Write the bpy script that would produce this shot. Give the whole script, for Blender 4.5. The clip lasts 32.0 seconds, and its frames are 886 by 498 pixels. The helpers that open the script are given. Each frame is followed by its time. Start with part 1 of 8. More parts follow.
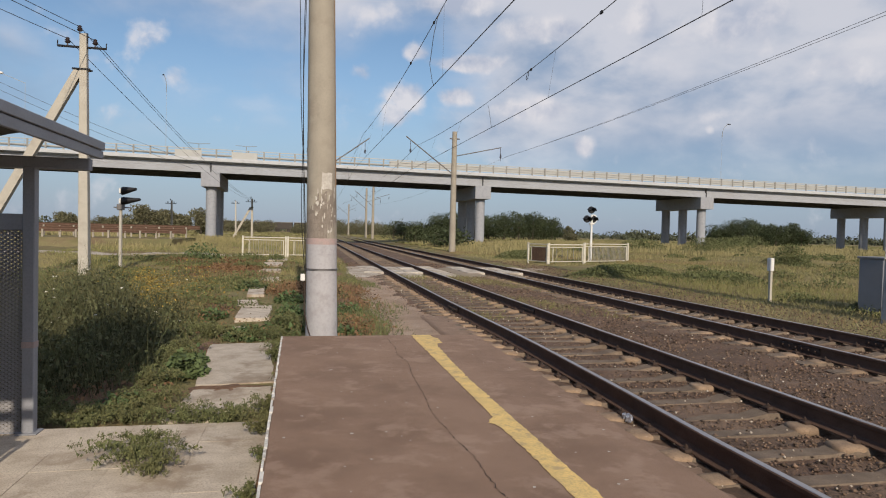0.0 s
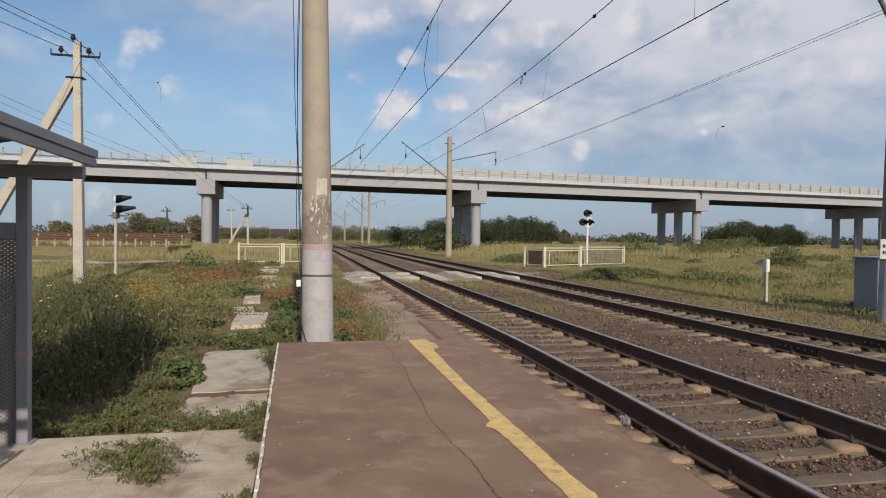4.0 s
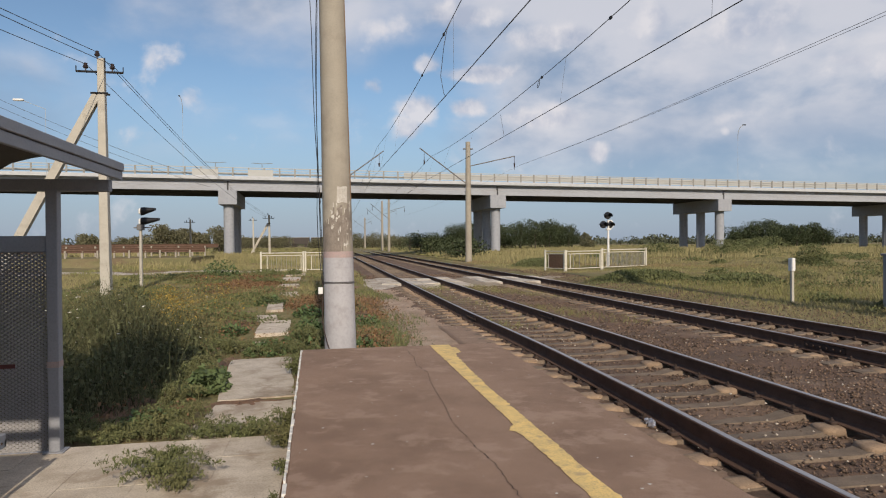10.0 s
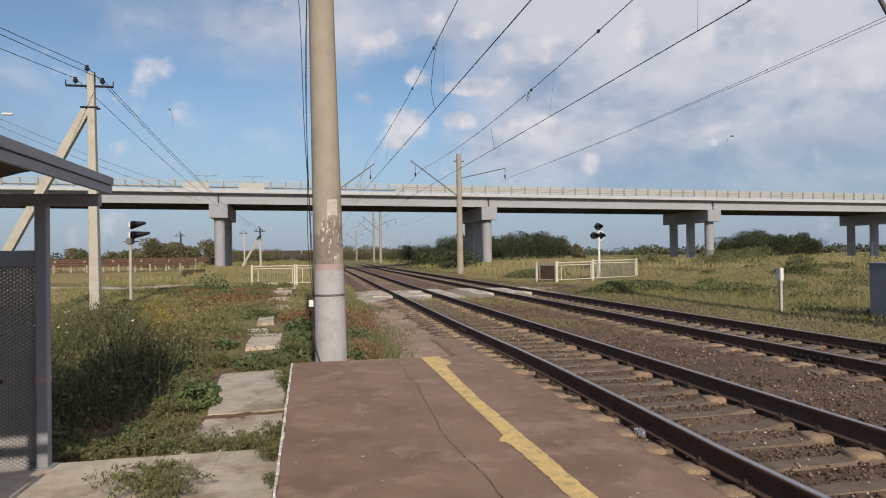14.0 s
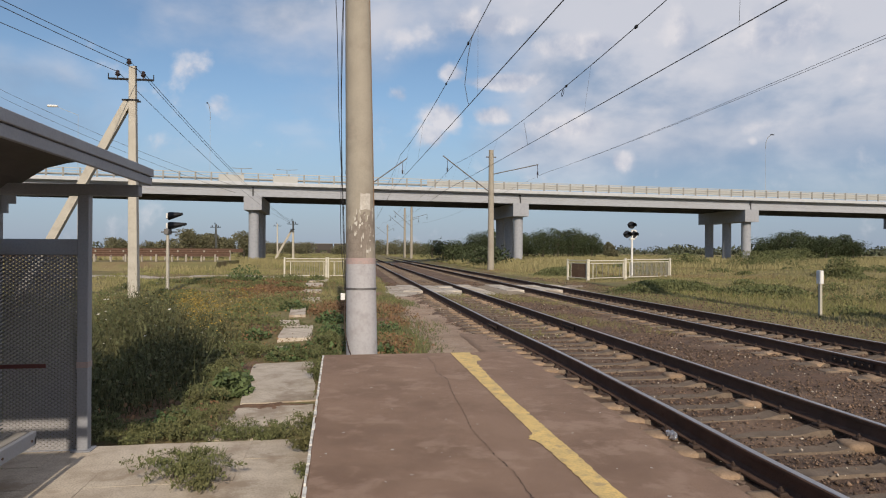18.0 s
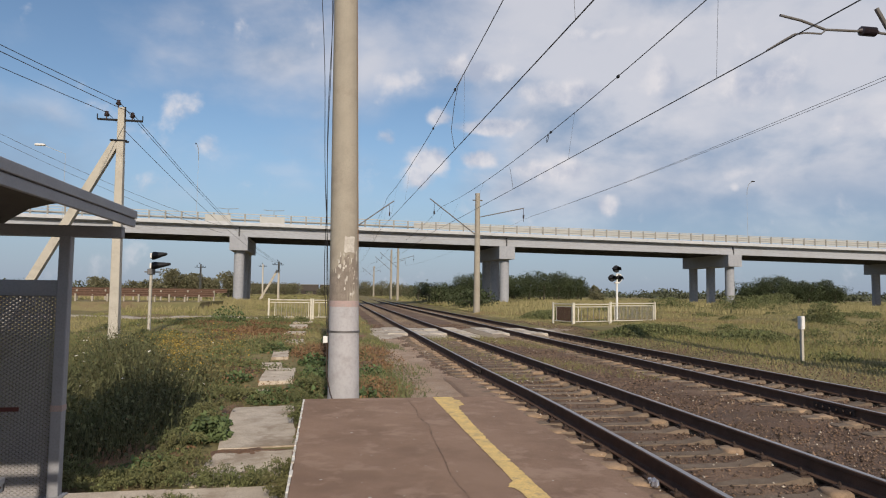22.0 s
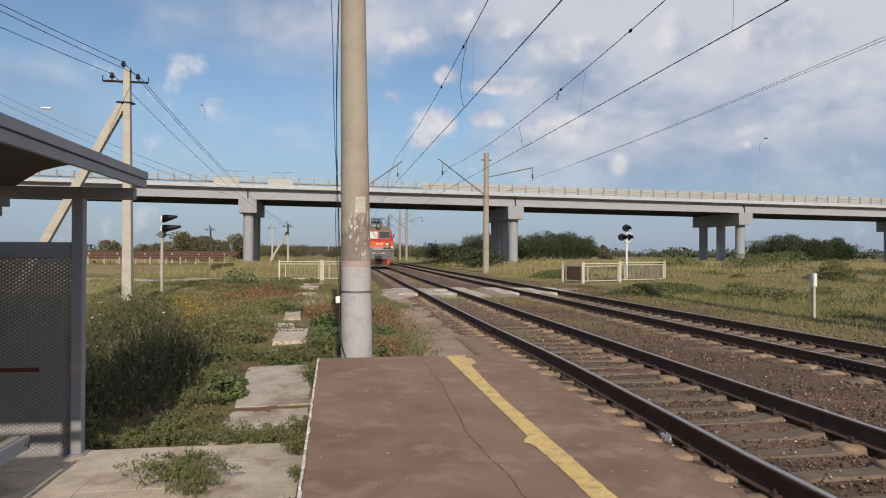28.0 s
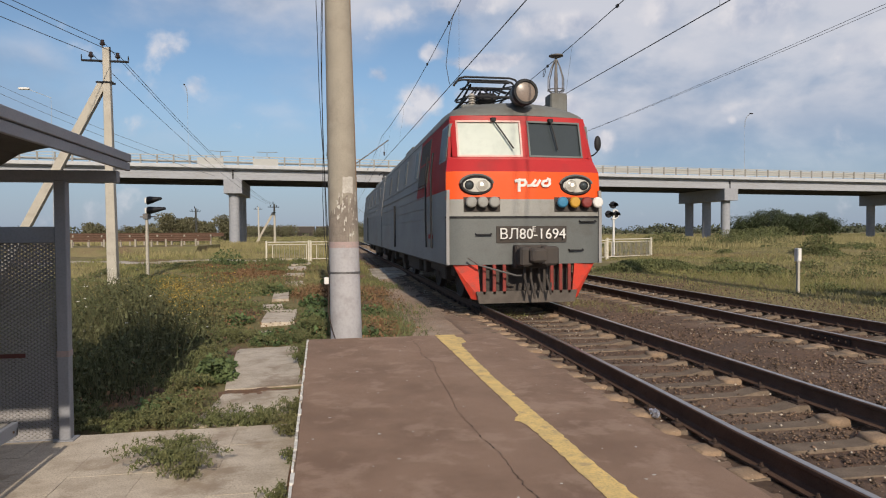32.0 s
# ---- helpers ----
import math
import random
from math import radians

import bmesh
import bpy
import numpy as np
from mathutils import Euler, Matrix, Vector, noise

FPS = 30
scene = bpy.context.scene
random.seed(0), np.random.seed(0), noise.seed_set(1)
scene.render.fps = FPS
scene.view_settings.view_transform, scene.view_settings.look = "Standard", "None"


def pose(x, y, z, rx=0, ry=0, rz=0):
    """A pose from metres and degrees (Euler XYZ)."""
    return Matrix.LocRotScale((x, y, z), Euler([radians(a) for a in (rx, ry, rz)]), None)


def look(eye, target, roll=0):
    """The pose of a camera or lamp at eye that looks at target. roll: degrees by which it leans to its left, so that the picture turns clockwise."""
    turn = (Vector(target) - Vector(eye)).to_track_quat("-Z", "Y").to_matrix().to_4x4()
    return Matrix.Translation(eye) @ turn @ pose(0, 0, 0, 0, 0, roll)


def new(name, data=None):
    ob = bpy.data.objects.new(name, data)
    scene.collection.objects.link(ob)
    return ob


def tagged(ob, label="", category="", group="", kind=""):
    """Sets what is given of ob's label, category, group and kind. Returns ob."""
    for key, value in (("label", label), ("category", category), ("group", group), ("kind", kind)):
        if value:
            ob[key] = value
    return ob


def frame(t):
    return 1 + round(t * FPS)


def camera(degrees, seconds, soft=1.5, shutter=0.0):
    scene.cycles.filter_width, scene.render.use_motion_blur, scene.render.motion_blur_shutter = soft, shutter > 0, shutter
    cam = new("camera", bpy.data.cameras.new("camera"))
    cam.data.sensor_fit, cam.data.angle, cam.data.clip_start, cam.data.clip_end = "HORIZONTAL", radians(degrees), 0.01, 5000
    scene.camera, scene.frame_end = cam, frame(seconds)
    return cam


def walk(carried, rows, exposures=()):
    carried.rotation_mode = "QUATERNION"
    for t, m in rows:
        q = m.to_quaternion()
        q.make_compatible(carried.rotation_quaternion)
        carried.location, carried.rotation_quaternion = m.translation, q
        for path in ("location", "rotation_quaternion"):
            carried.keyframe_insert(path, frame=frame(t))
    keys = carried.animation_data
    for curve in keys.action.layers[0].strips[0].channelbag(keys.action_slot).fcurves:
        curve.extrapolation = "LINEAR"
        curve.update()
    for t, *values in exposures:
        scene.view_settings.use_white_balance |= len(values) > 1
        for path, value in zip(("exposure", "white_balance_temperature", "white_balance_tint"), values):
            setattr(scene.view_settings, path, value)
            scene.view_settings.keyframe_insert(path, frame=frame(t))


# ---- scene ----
cam = camera(68.94, 32.0, soft=1.1)
# t, yaw, pitch, lean and small sway of the hand-held camera, which stays at one spot
PATH = [
    (0.0, -11.66, -1.46, -1.33, -0.012, 0.041, 0.002), (0.5, -12.18, -0.88, -1.33, -0.000, 0.031, 0.007), (1.0, -12.13, -2.11, -0.80, 0.013, 0.041, 0.014),
    (1.5, -13.29, -1.95, -0.58, 0.021, 0.033, 0.010), (2.0, -12.50, -2.29, -0.34, 0.016, 0.042, 0.005), (2.5, -11.81, -1.03, 0.24, 0.004, 0.033, 0.007),
    (3.0, -12.12, -0.41, -0.34, 0.003, 0.043, 0.015), (3.5, -11.95, -0.67, -1.00, -0.002, 0.045, -0.004), (5.5, -12.52, -1.53, 1.47, 0.008, 0.034, -0.003),
    (6.0, -13.62, -0.29, 0.75, 0.001, 0.022, -0.004), (6.5, -10.52, -2.45, 0.63, -0.017, 0.026, 0.002), (7.0, -10.30, -1.42, 0.21, -0.006, 0.029, -0.000),
    (7.5, -8.65, -2.23, -0.06, -0.010, 0.016, -0.013), (8.0, -9.50, -1.16, -0.48, -0.011, 0.029, -0.011), (8.5, -8.90, -1.23, 0.15, -0.011, 0.010, -0.016),
    (9.0, -7.33, -0.22, 0.83, -0.008, 0.005, -0.004), (9.5, -9.28, 0.14, 0.13, -0.002, 0.011, -0.008), (10.0, -10.21, -0.53, 0.44, -0.005, 0.020, -0.010),
    (10.5, -9.82, -0.17, 0.43, 0.001, 0.021, -0.007), (11.0, -12.55, -0.82, 0.12, -0.005, 0.039, -0.007), (11.5, -11.47, -0.79, 0.46, 0.007, 0.034, 0.005),
    (12.0, -11.59, -1.21, 0.96, -0.005, 0.012, -0.010), (12.5, -10.70, -0.05, -0.11, -0.002, 0.008, 0.003), (13.0, -10.65, 0.30, 0.90, 0.023, 0.002, -0.002),
    (13.5, -10.96, 0.36, 0.98, 0.013, -0.010, -0.014), (15.5, -10.47, 1.13, -0.01, 0.003, -0.025, 0.007), (16.0, -10.66, 1.31, -0.25, -0.003, -0.021, -0.003),
    (16.5, -9.85, 2.45, 0.04, -0.007, -0.001, -0.004), (17.0, -6.19, 0.56, -0.29, -0.012, -0.026, -0.007), (17.5, -8.00, 0.21, -0.19, -0.018, -0.008, -0.009),
    (18.0, -8.24, 0.15, -0.27, -0.006, -0.012, -0.009), (18.5, -9.15, 0.62, -0.67, -0.007, -0.019, -0.016), (19.0, -9.95, 1.73, 0.12, 0.001, -0.014, -0.009),
    (19.5, -10.00, 2.59, 0.31, 0.012, -0.026, -0.007), (20.0, -10.07, 3.27, 0.16, 0.018, -0.025, 0.001), (20.5, -7.63, 4.00, 0.22, 0.031, -0.031, -0.001),
    (21.0, -8.92, 3.32, 1.01, 0.026, -0.017, 0.006), (21.5, -8.37, 4.65, -0.25, 0.024, -0.066, 0.003), (22.0, -9.44, 3.88, -0.74, 0.027, -0.061, 0.011),
    (22.5, -8.90, 3.53, -0.57, -0.005, -0.005, -0.007), (23.0, -8.64, 2.54, 1.40, -0.005, -0.006, -0.003), (23.5, -6.46, 2.99, 1.62, -0.014, -0.046, -0.010),
    (24.0, -6.38, 2.37, 0.54, -0.016, -0.035, 0.006), (24.5, -8.09, 2.06, 0.31, -0.008, -0.025, -0.006), (25.0, -8.13, 1.55, -0.20, -0.001, -0.022, -0.006),
    (25.5, -8.97, 0.46, 1.12, -0.003, -0.012, -0.011), (26.0, -9.11, 0.06, 0.80, 0.010, -0.026, -0.010), (26.5, -8.98, 0.07, -0.14, 0.011, -0.038, -0.006),
    (28.5, -8.40, 0.46, -0.38, -0.024, -0.007, -0.004), (29.0, -7.87, -0.83, -0.67, -0.038, 0.002, 0.002), (29.5, -10.33, -1.14, -0.03, -0.028, 0.001, 0.001),
    (30.0, -10.16, -0.73, -0.10, -0.031, 0.004, -0.005), (30.5, -9.25, -1.26, -0.14, -0.026, 0.007, -0.009), (31.0, -8.63, -1.43, 0.06, -0.022, -0.003, -0.004),
    (31.5, -9.10, -1.97, 0.38, -0.017, 0.007, 0.002), (32.0, -9.78, -1.50, 0.36, -0.016, 0.005, 0.008),
]
EYE = (0.0, 0.0, 1.53)
walk(cam, [(t, pose(EYE[0] + x, EYE[1] + y, EYE[2] + z, 90 + p, r, w)) for t, w, p, r, x, y, z in PATH])

# ---- sky and sun ----
SUN_ELEVATION, SUN_OFF = radians(27), radians(1.3)   # the sun stands straight behind the camera, along the track
world = bpy.data.worlds.new("sky")
scene.world = world
world.use_nodes = True


def sky_nodes():
    nt = world.node_tree
    nt.nodes.clear()
    N, L = nt.nodes.new, nt.links.new
    sky = N("ShaderNodeTexSky")
    sky.sky_type, sky.sun_disc = "NISHITA", False
    sky.sun_elevation, sky.sun_rotation = SUN_ELEVATION, math.pi - SUN_OFF
    sky.air_density, sky.dust_density, sky.ozone_density = 1.0, 0.6, 2.0
    co = N("ShaderNodeTexCoord")
    sep = N("ShaderNodeSeparateXYZ")
    L(co.outputs["Generated"], sep.inputs[0])

    def m(op, a, b=None, c=None):
        n = N("ShaderNodeMath")
        n.operation = op
        for i, v in enumerate((a, b, c)):
            if v is None:
                continue
            if isinstance(v, (int, float)):
                n.inputs[i].default_value = v
            else:
                L(v, n.inputs[i])
        return n.outputs[0]

    def ramp(v, lo, hi):
        n = N("ShaderNodeMapRange")
        n.interpolation_type = "SMOOTHSTEP"
        L(v, n.inputs[0])
        n.inputs[1].default_value, n.inputs[2].default_value = lo, hi
        return n.outputs[0]

    x, y, z = sep.outputs
    zz = m("MAXIMUM", z, 0.0)
    # a flat cloud layer seen in perspective
    k = m("ADD", zz, 0.12)
    comb = N("ShaderNodeCombineXYZ")
    L(m("DIVIDE", x, k), comb.inputs[0])
    L(m("DIVIDE", y, k), comb.inputs[1])
    layer = comb.outputs[0]

    def cloud_noise(vec, scale, detail, rough, distort, off, squeeze=(1, 1, 1)):
        mp = N("ShaderNodeMapping")
        L(vec, mp.inputs[0])
        mp.inputs[1].default_value, mp.inputs[3].default_value = off, squeeze
        n = N("ShaderNodeTexNoise")
        n.inputs["Scale"].default_value, n.inputs["Detail"].default_value = scale, detail
        n.inputs["Roughness"].default_value, n.inputs["Distortion"].default_value = rough, distort
        L(mp.outputs[0], n.inputs["Vector"])
        return n.outputs[0]

    def blend(f, a, b):
        n = N("ShaderNodeMix")
        n.data_type = "RGBA"
        L(f, n.inputs["Factor"])
        for key, v in (("A", a), ("B", b)):
            if isinstance(v, tuple):
                n.inputs[key].default_value = v
            else:
                L(v, n.inputs[key])
        return n.outputs["Result"]

    # side-to-side coordinate: positive to the right of the track
    az = m("DIVIDE", x, m("MAXIMUM", y, 0.2))
    scaled = N("ShaderNodeVectorMath")
    scaled.operation = "MULTIPLY"
    L(sky.outputs[0], scaled.inputs[0])
    scaled.inputs[1].default_value = SKY_TINT
    base = blend(m("MULTIPLY", m("SUBTRACT", 1.0, ramp(z, 0.0, 0.26)), 0.8), scaled.outputs[0], HAZE)
    # thin high veil, thicker towards the right
    cover = ramp(az, 0.10, 0.50)
    veil = cloud_noise(co.outputs["Generated"], 2.6, 7, 0.52, 0.2, (3.1, 1.7, 0), (1.0, 1.0, 1.9))
    veil = m("MULTIPLY", ramp(m("ADD", veil, m("MULTIPLY", cover, 0.36)), 0.50, 0.78), ramp(z, 0.03, 0.17))
    mottle = cloud_noise(co.outputs["Generated"], 6.0, 7, 0.52, 0.15, (7.3, 2.0, 0), (1.0, 1.0, 1.8))
    mottle = ramp(m("ADD", mottle, m("MULTIPLY", ramp(z, 0.12, 0.34), 0.20)), 0.40, 0.72)
    sky_veiled = blend(m("MULTIPLY", veil, 0.88), base, blend(mottle, VEIL_DARK, VEIL_LIGHT))
    # fleecy patches with bright rims
    fleece = cloud_noise(co.outputs["Generated"], 5.2, 8, 0.54, 0.2, (1.2, 9.4, 0), (1.0, 1.0, 1.7))
    fleece_up = cloud_noise(co.outputs["Generated"], 5.2, 6, 0.5, 0.2, (1.17, 9.4, 0.06), (1.0, 1.0, 1.7))
    thick = m("MULTIPLY", ramp(m("ADD", fleece, m("MULTIPLY", cover, 0.11)), 0.54, 0.70), m("MULTIPLY", ramp(z, 0.09, 0.20), m("ADD", 0.2, m("MULTIPLY", ramp(az, -0.25, 0.2), 0.8))))
    bright = m("ADD", 0.52, m("MULTIPLY", m("SUBTRACT", fleece, fleece_up), 3.0))
    nf = N("ShaderNodeClamp")
    L(m("ADD", bright, m("MULTIPLY", ramp(z, 0.10, 0.32), 0.15)), nf.inputs[0])
    sky_veiled = blend(m("MULTIPLY", thick, 0.48), sky_veiled, blend(nf.outputs[0], FLEECE_DARK, CLOUD_LIGHT))

    # heaped clouds, lit from above
    def heap(a, h, ra, rh, gain):
        da = m("DIVIDE", m("SUBTRACT", az, a), ra)
        dh = m("DIVIDE", m("SUBTRACT", z, h), rh)
        r = m("SQRT", m("ADD", m("MULTIPLY", da, da), m("MULTIPLY", dh, dh)))
        return m("MULTIPLY", ramp(m("SUBTRACT", 1.0, r), 0.0, 1.0), gain)

    heaps = None
    for a, h, ra, rh, g in HEAPS:
        v = heap(a, h, ra, rh, g)
        heaps = v if heaps is None else m("MAXIMUM", heaps, v)
    puff = cloud_noise(co.outputs["Generated"], 15.0, 9, 0.54, 0.15, (0.3, 0.2, 5.0))
    puff_up = cloud_noise(co.outputs["Generated"], 15.0, 6, 0.5, 0.15, (0.28, 0.2, 5.025))
    density = m("ADD", m("MULTIPLY", m("SUBTRACT", puff, 0.5), 1.9), m("SUBTRACT", heaps, 0.27))
    puffs = m("MULTIPLY", ramp(density, -0.10, 0.42), 0.90)
    lit = m("ADD", 0.55, m("MULTIPLY", m("SUBTRACT", puff, puff_up), 4.5))
    lit = m("ADD", lit, m("MULTIPLY", m("SUBTRACT", density, 0.25), -0.25))
    n = N("ShaderNodeClamp")
    L(lit, n.inputs[0])
    final = blend(puffs, sky_veiled, blend(n.outputs[0], CLOUD_DARK, CLOUD_LIGHT))
    bg = N("ShaderNodeBackground")
    bg.inputs["Strength"].default_value = SKY_STRENGTH
    L(final, bg.inputs["Color"])
    out = N("ShaderNodeOutputWorld")
    L(bg.outputs[0], out.inputs["Surface"])


SKY_STRENGTH, SKY_TINT = 0.097, (1.07, 1.12, 1.15)
HAZE = (2.95, 3.80, 5.45, 1)
VEIL_DARK, VEIL_LIGHT = (2.95, 3.95, 5.6, 1), (7.2, 7.2, 7.8, 1)
FLEECE_DARK = (3.4, 4.25, 5.8, 1)
CLOUD_DARK, CLOUD_LIGHT = (4.7, 5.2, 6.5, 1), (8.1, 7.9, 8.3, 1)
# bright heaps: side, height, widths, weight
HEAPS = [(-0.231, 0.268, 0.066, 0.066, 0.36), (-0.196, 0.208, 0.046, 0.034, 0.58), (-0.267, 0.144, 0.054, 0.035, 0.30), (0.075, 0.235, 0.032, 0.026, 0.60), (0.084, 0.318, 0.112, 0.029, 0.38), (0.156, 0.264, 0.057, 0.022, 0.62), (0.212, 0.331, 0.117, 0.031, 0.74),
         (0.239, 0.252, 0.118, 0.023, 0.95), (0.147, 0.206, 0.071, 0.043, 0.92), (0.220, 0.205, 0.068, 0.030, 1.05), (0.353, 0.189, 0.138, 0.030, 0.72), (0.125, 0.179, 0.049, 0.041, 0.70), (0.440, 0.134, 0.038, 0.032, 0.80), (0.384, 0.298, 0.172, 0.026, 0.66),
         (0.554, 0.305, 0.113, 0.065, 0.62), (0.734, 0.290, 0.151, 0.047, 0.55), (0.669, 0.171, 0.085, 0.020, 0.42), (0.671, 0.153, 0.021, 0.015, 0.52), (0.922, 0.218, 0.121, 0.051, 0.48), (0.435, 0.375, 0.111, 0.014, 0.40)]
sky_nodes()
sun_data = bpy.data.lights.new("sun", "SUN")
sun_data.energy, sun_data.angle, sun_data.color = 4.25, radians(0.7), (1.0, 0.87, 0.70)
sun = new("sun", sun_data)
sun.matrix_world = look((0, 0, 60), (-math.sin(SUN_OFF) * math.cos(SUN_ELEVATION), math.cos(SUN_OFF) * math.cos(SUN_ELEVATION), 60 - math.sin(SUN_ELEVATION)))
scene.view_settings.exposure = -0.10

# ---- mesh helpers ----
class Shape:
    """Collects plain polygons for one mesh."""

    def __init__(self):
        self.v, self.f = [], []

    def add(self, verts, faces):
        n = len(self.v)
        self.v += [tuple(p) for p in verts]
        self.f += [tuple(n + i for i in q) for q in faces]
        return self

    def box(self, x0, x1, y0, y1, z0, z1, c=0.0):
        if c <= 0:
            return self.add([(x, y, z) for z in (z0, z1) for y in (y0, y1) for x in (x0, x1)],
                            [(0, 2, 3, 1), (4, 5, 7, 6), (0, 1, 5, 4), (2, 6, 7, 3), (0, 4, 6, 2), (1, 3, 7, 5)])
        rings = []
        for z, i in ((z0, c), (z0 + c, 0), (z1 - c, 0), (z1, c)):
            a, b, p, q = x0 + i, x1 - i, y0 + i, y1 - i
            rings.append([(a + c, p, z), (b - c, p, z), (b, p + c, z), (b, q - c, z), (b - c, q, z), (a + c, q, z), (a, q - c, z), (a, p + c, z)])
        return self.loft(rings)

    def loft(self, rings, caps=True, closed=True):
        k = len(rings[0])
        verts = [p for r in rings for p in r]
        faces = []
        for i in range(len(rings) - 1):
            for j in range(k if closed else k - 1):
                a, b = i * k + j, i * k + (j + 1) % k
                faces.append((a, b, b + k, a + k))
        if caps:
            faces.append(tuple(range(k - 1, -1, -1)))
            faces.append(tuple((len(rings) - 1) * k + j for j in range(k)))
        return self.add(verts, faces)

    def rod(self, p0, p1, r0, r1=None, n=8, caps=True):
        r1 = r0 if r1 is None else r1
        a, b = Vector(p0), Vector(p1)
        d = (b - a).normalized()
        u = d.orthogonal().normalized()
        w = d.cross(u)
        rings = [[c + r * (math.cos(2 * math.pi * i / n) * u + math.sin(2 * math.pi * i / n) * w) for i in range(n)] for c, r in ((a, r0), (b, r1))]
        return self.loft(rings, caps)

    def tube(self, pts, r, n=6):
        pts = [Vector(p) for p in pts]
        rings, u = [], None
        for i, p in enumerate(pts):
            d = (pts[min(i + 1, len(pts) - 1)] - pts[max(i - 1, 0)]).normalized()
            u = d.orthogonal().normalized() if u is None else (u - d * u.dot(d)).normalized()
            w = d.cross(u)
            rings.append([p + r * (math.cos(2 * math.pi * k / n) * u + math.sin(2 * math.pi * k / n) * w) for k in range(n)])
        return self.loft(rings)

    def turned(self, profile, at=(0, 0, 0), axis="z", n=16):
        """A round body from (radius, height) pairs."""
        rings = []
        for r, h in profile:
            ring = []
            for i in range(n):
                c, s = r * math.cos(2 * math.pi * i / n), r * math.sin(2 * math.pi * i / n)
                p = (c, s, h) if axis == "z" else (c, h, s) if axis == "y" else (h, c, s)
                ring.append((at[0] + p[0], at[1] + p[1], at[2] + p[2]))
            rings.append(ring)
        return self.loft(rings)

    def ball(self, c, r, n=10, squash=(1, 1, 1)):
        prof = []
        for i in range(n // 2 + 1):
            a = -math.pi / 2 + math.pi * i / (n // 2)
            prof.append((max(r * math.cos(a), r * 0.02), r * math.sin(a)))
        rings = [[(c[0] + q * math.cos(2 * math.pi * k / n) * squash[0], c[1] + q * math.sin(2 * math.pi * k / n) * squash[1], c[2] + h * squash[2]) for k in range(n)] for q, h in prof]
        return self.loft(rings)

    def plate(self, outline, axis, lo, hi):
        """A flat outline of (u, w) pairs pushed from lo to hi along x, y or z."""
        def at(u, w, d):
            return (d, u, w) if axis == "x" else (u, d, w) if axis == "y" else (u, w, d)
        return self.loft([[at(u, w, lo) for u, w in outline], [at(u, w, hi) for u, w in outline]])

    def moved(self, m):
        self.v = [tuple(m @ Vector(p)) for p in self.v]
        return self

    def mesh(self, name, material, smooth=False):
        me = bpy.data.meshes.new(name)
        me.from_pydata(self.v, [], self.f)
        bm = bmesh.new()
        bm.from_mesh(me)
        bmesh.ops.recalc_face_normals(bm, faces=bm.faces)
        bm.to_mesh(me)
        bm.free()
        if material:
            me.materials.append(material)
        if smooth:
            me.shade_smooth()
            me.set_sharp_from_angle(angle=radians(38))
        return me


def part(name, shape, material, parent, label="", smooth=False):
    ob = new(name, shape.mesh(name, material, smooth) if isinstance(shape, Shape) else shape)
    ob.parent = parent
    return tagged(ob, label) if label else ob


def thing(name, label, category, m=None, group="", kind=""):
    ob = new(name)
    ob.empty_display_size = 0.2
    if m is not None:
        ob.matrix_basis = m
    return tagged(ob, label, category, group, kind)


def single(name, shape, material, label, category, group="", kind="", smooth=False, m=None):
    ob = new(name, shape.mesh(name, material, smooth) if isinstance(shape, Shape) else shape)
    if m is not None:
        ob.matrix_basis = m
    return tagged(ob, label, category, group, kind)


def fast_mesh(name, verts, faces, material):
    """A mesh from arrays: verts (n, 3), faces (m, k)."""
    me = bpy.data.meshes.new(name)
    k = faces.shape[1]
    me.vertices.add(len(verts))
    me.vertices.foreach_set("co", np.asarray(verts, np.float32).ravel())
    me.loops.add(faces.size)
    me.loops.foreach_set("vertex_index", faces.astype(np.int32).ravel())
    me.polygons.add(len(faces))
    me.polygons.foreach_set("loop_start", np.arange(0, faces.size, k, dtype=np.int32))
    me.polygons.foreach_set("loop_total", np.full(len(faces), k, np.int32))
    me.update(calc_edges=True)
    me.materials.append(material)
    return me


def text_mesh(words, size, material, depth=0.004, align="CENTER"):
    cu = bpy.data.curves.new("words", "FONT")
    cu.body, cu.size, cu.extrude, cu.align_x, cu.align_y = words, size, depth, align, "CENTER"
    cu.resolution_u = 3
    ob = bpy.data.objects.new("words", cu)
    scene.collection.objects.link(ob)
    me = bpy.data.meshes.new_from_object(ob.evaluated_get(bpy.context.evaluated_depsgraph_get()))
    bpy.data.objects.remove(ob)
    me.materials.clear()
    me.materials.append(material)
    return me


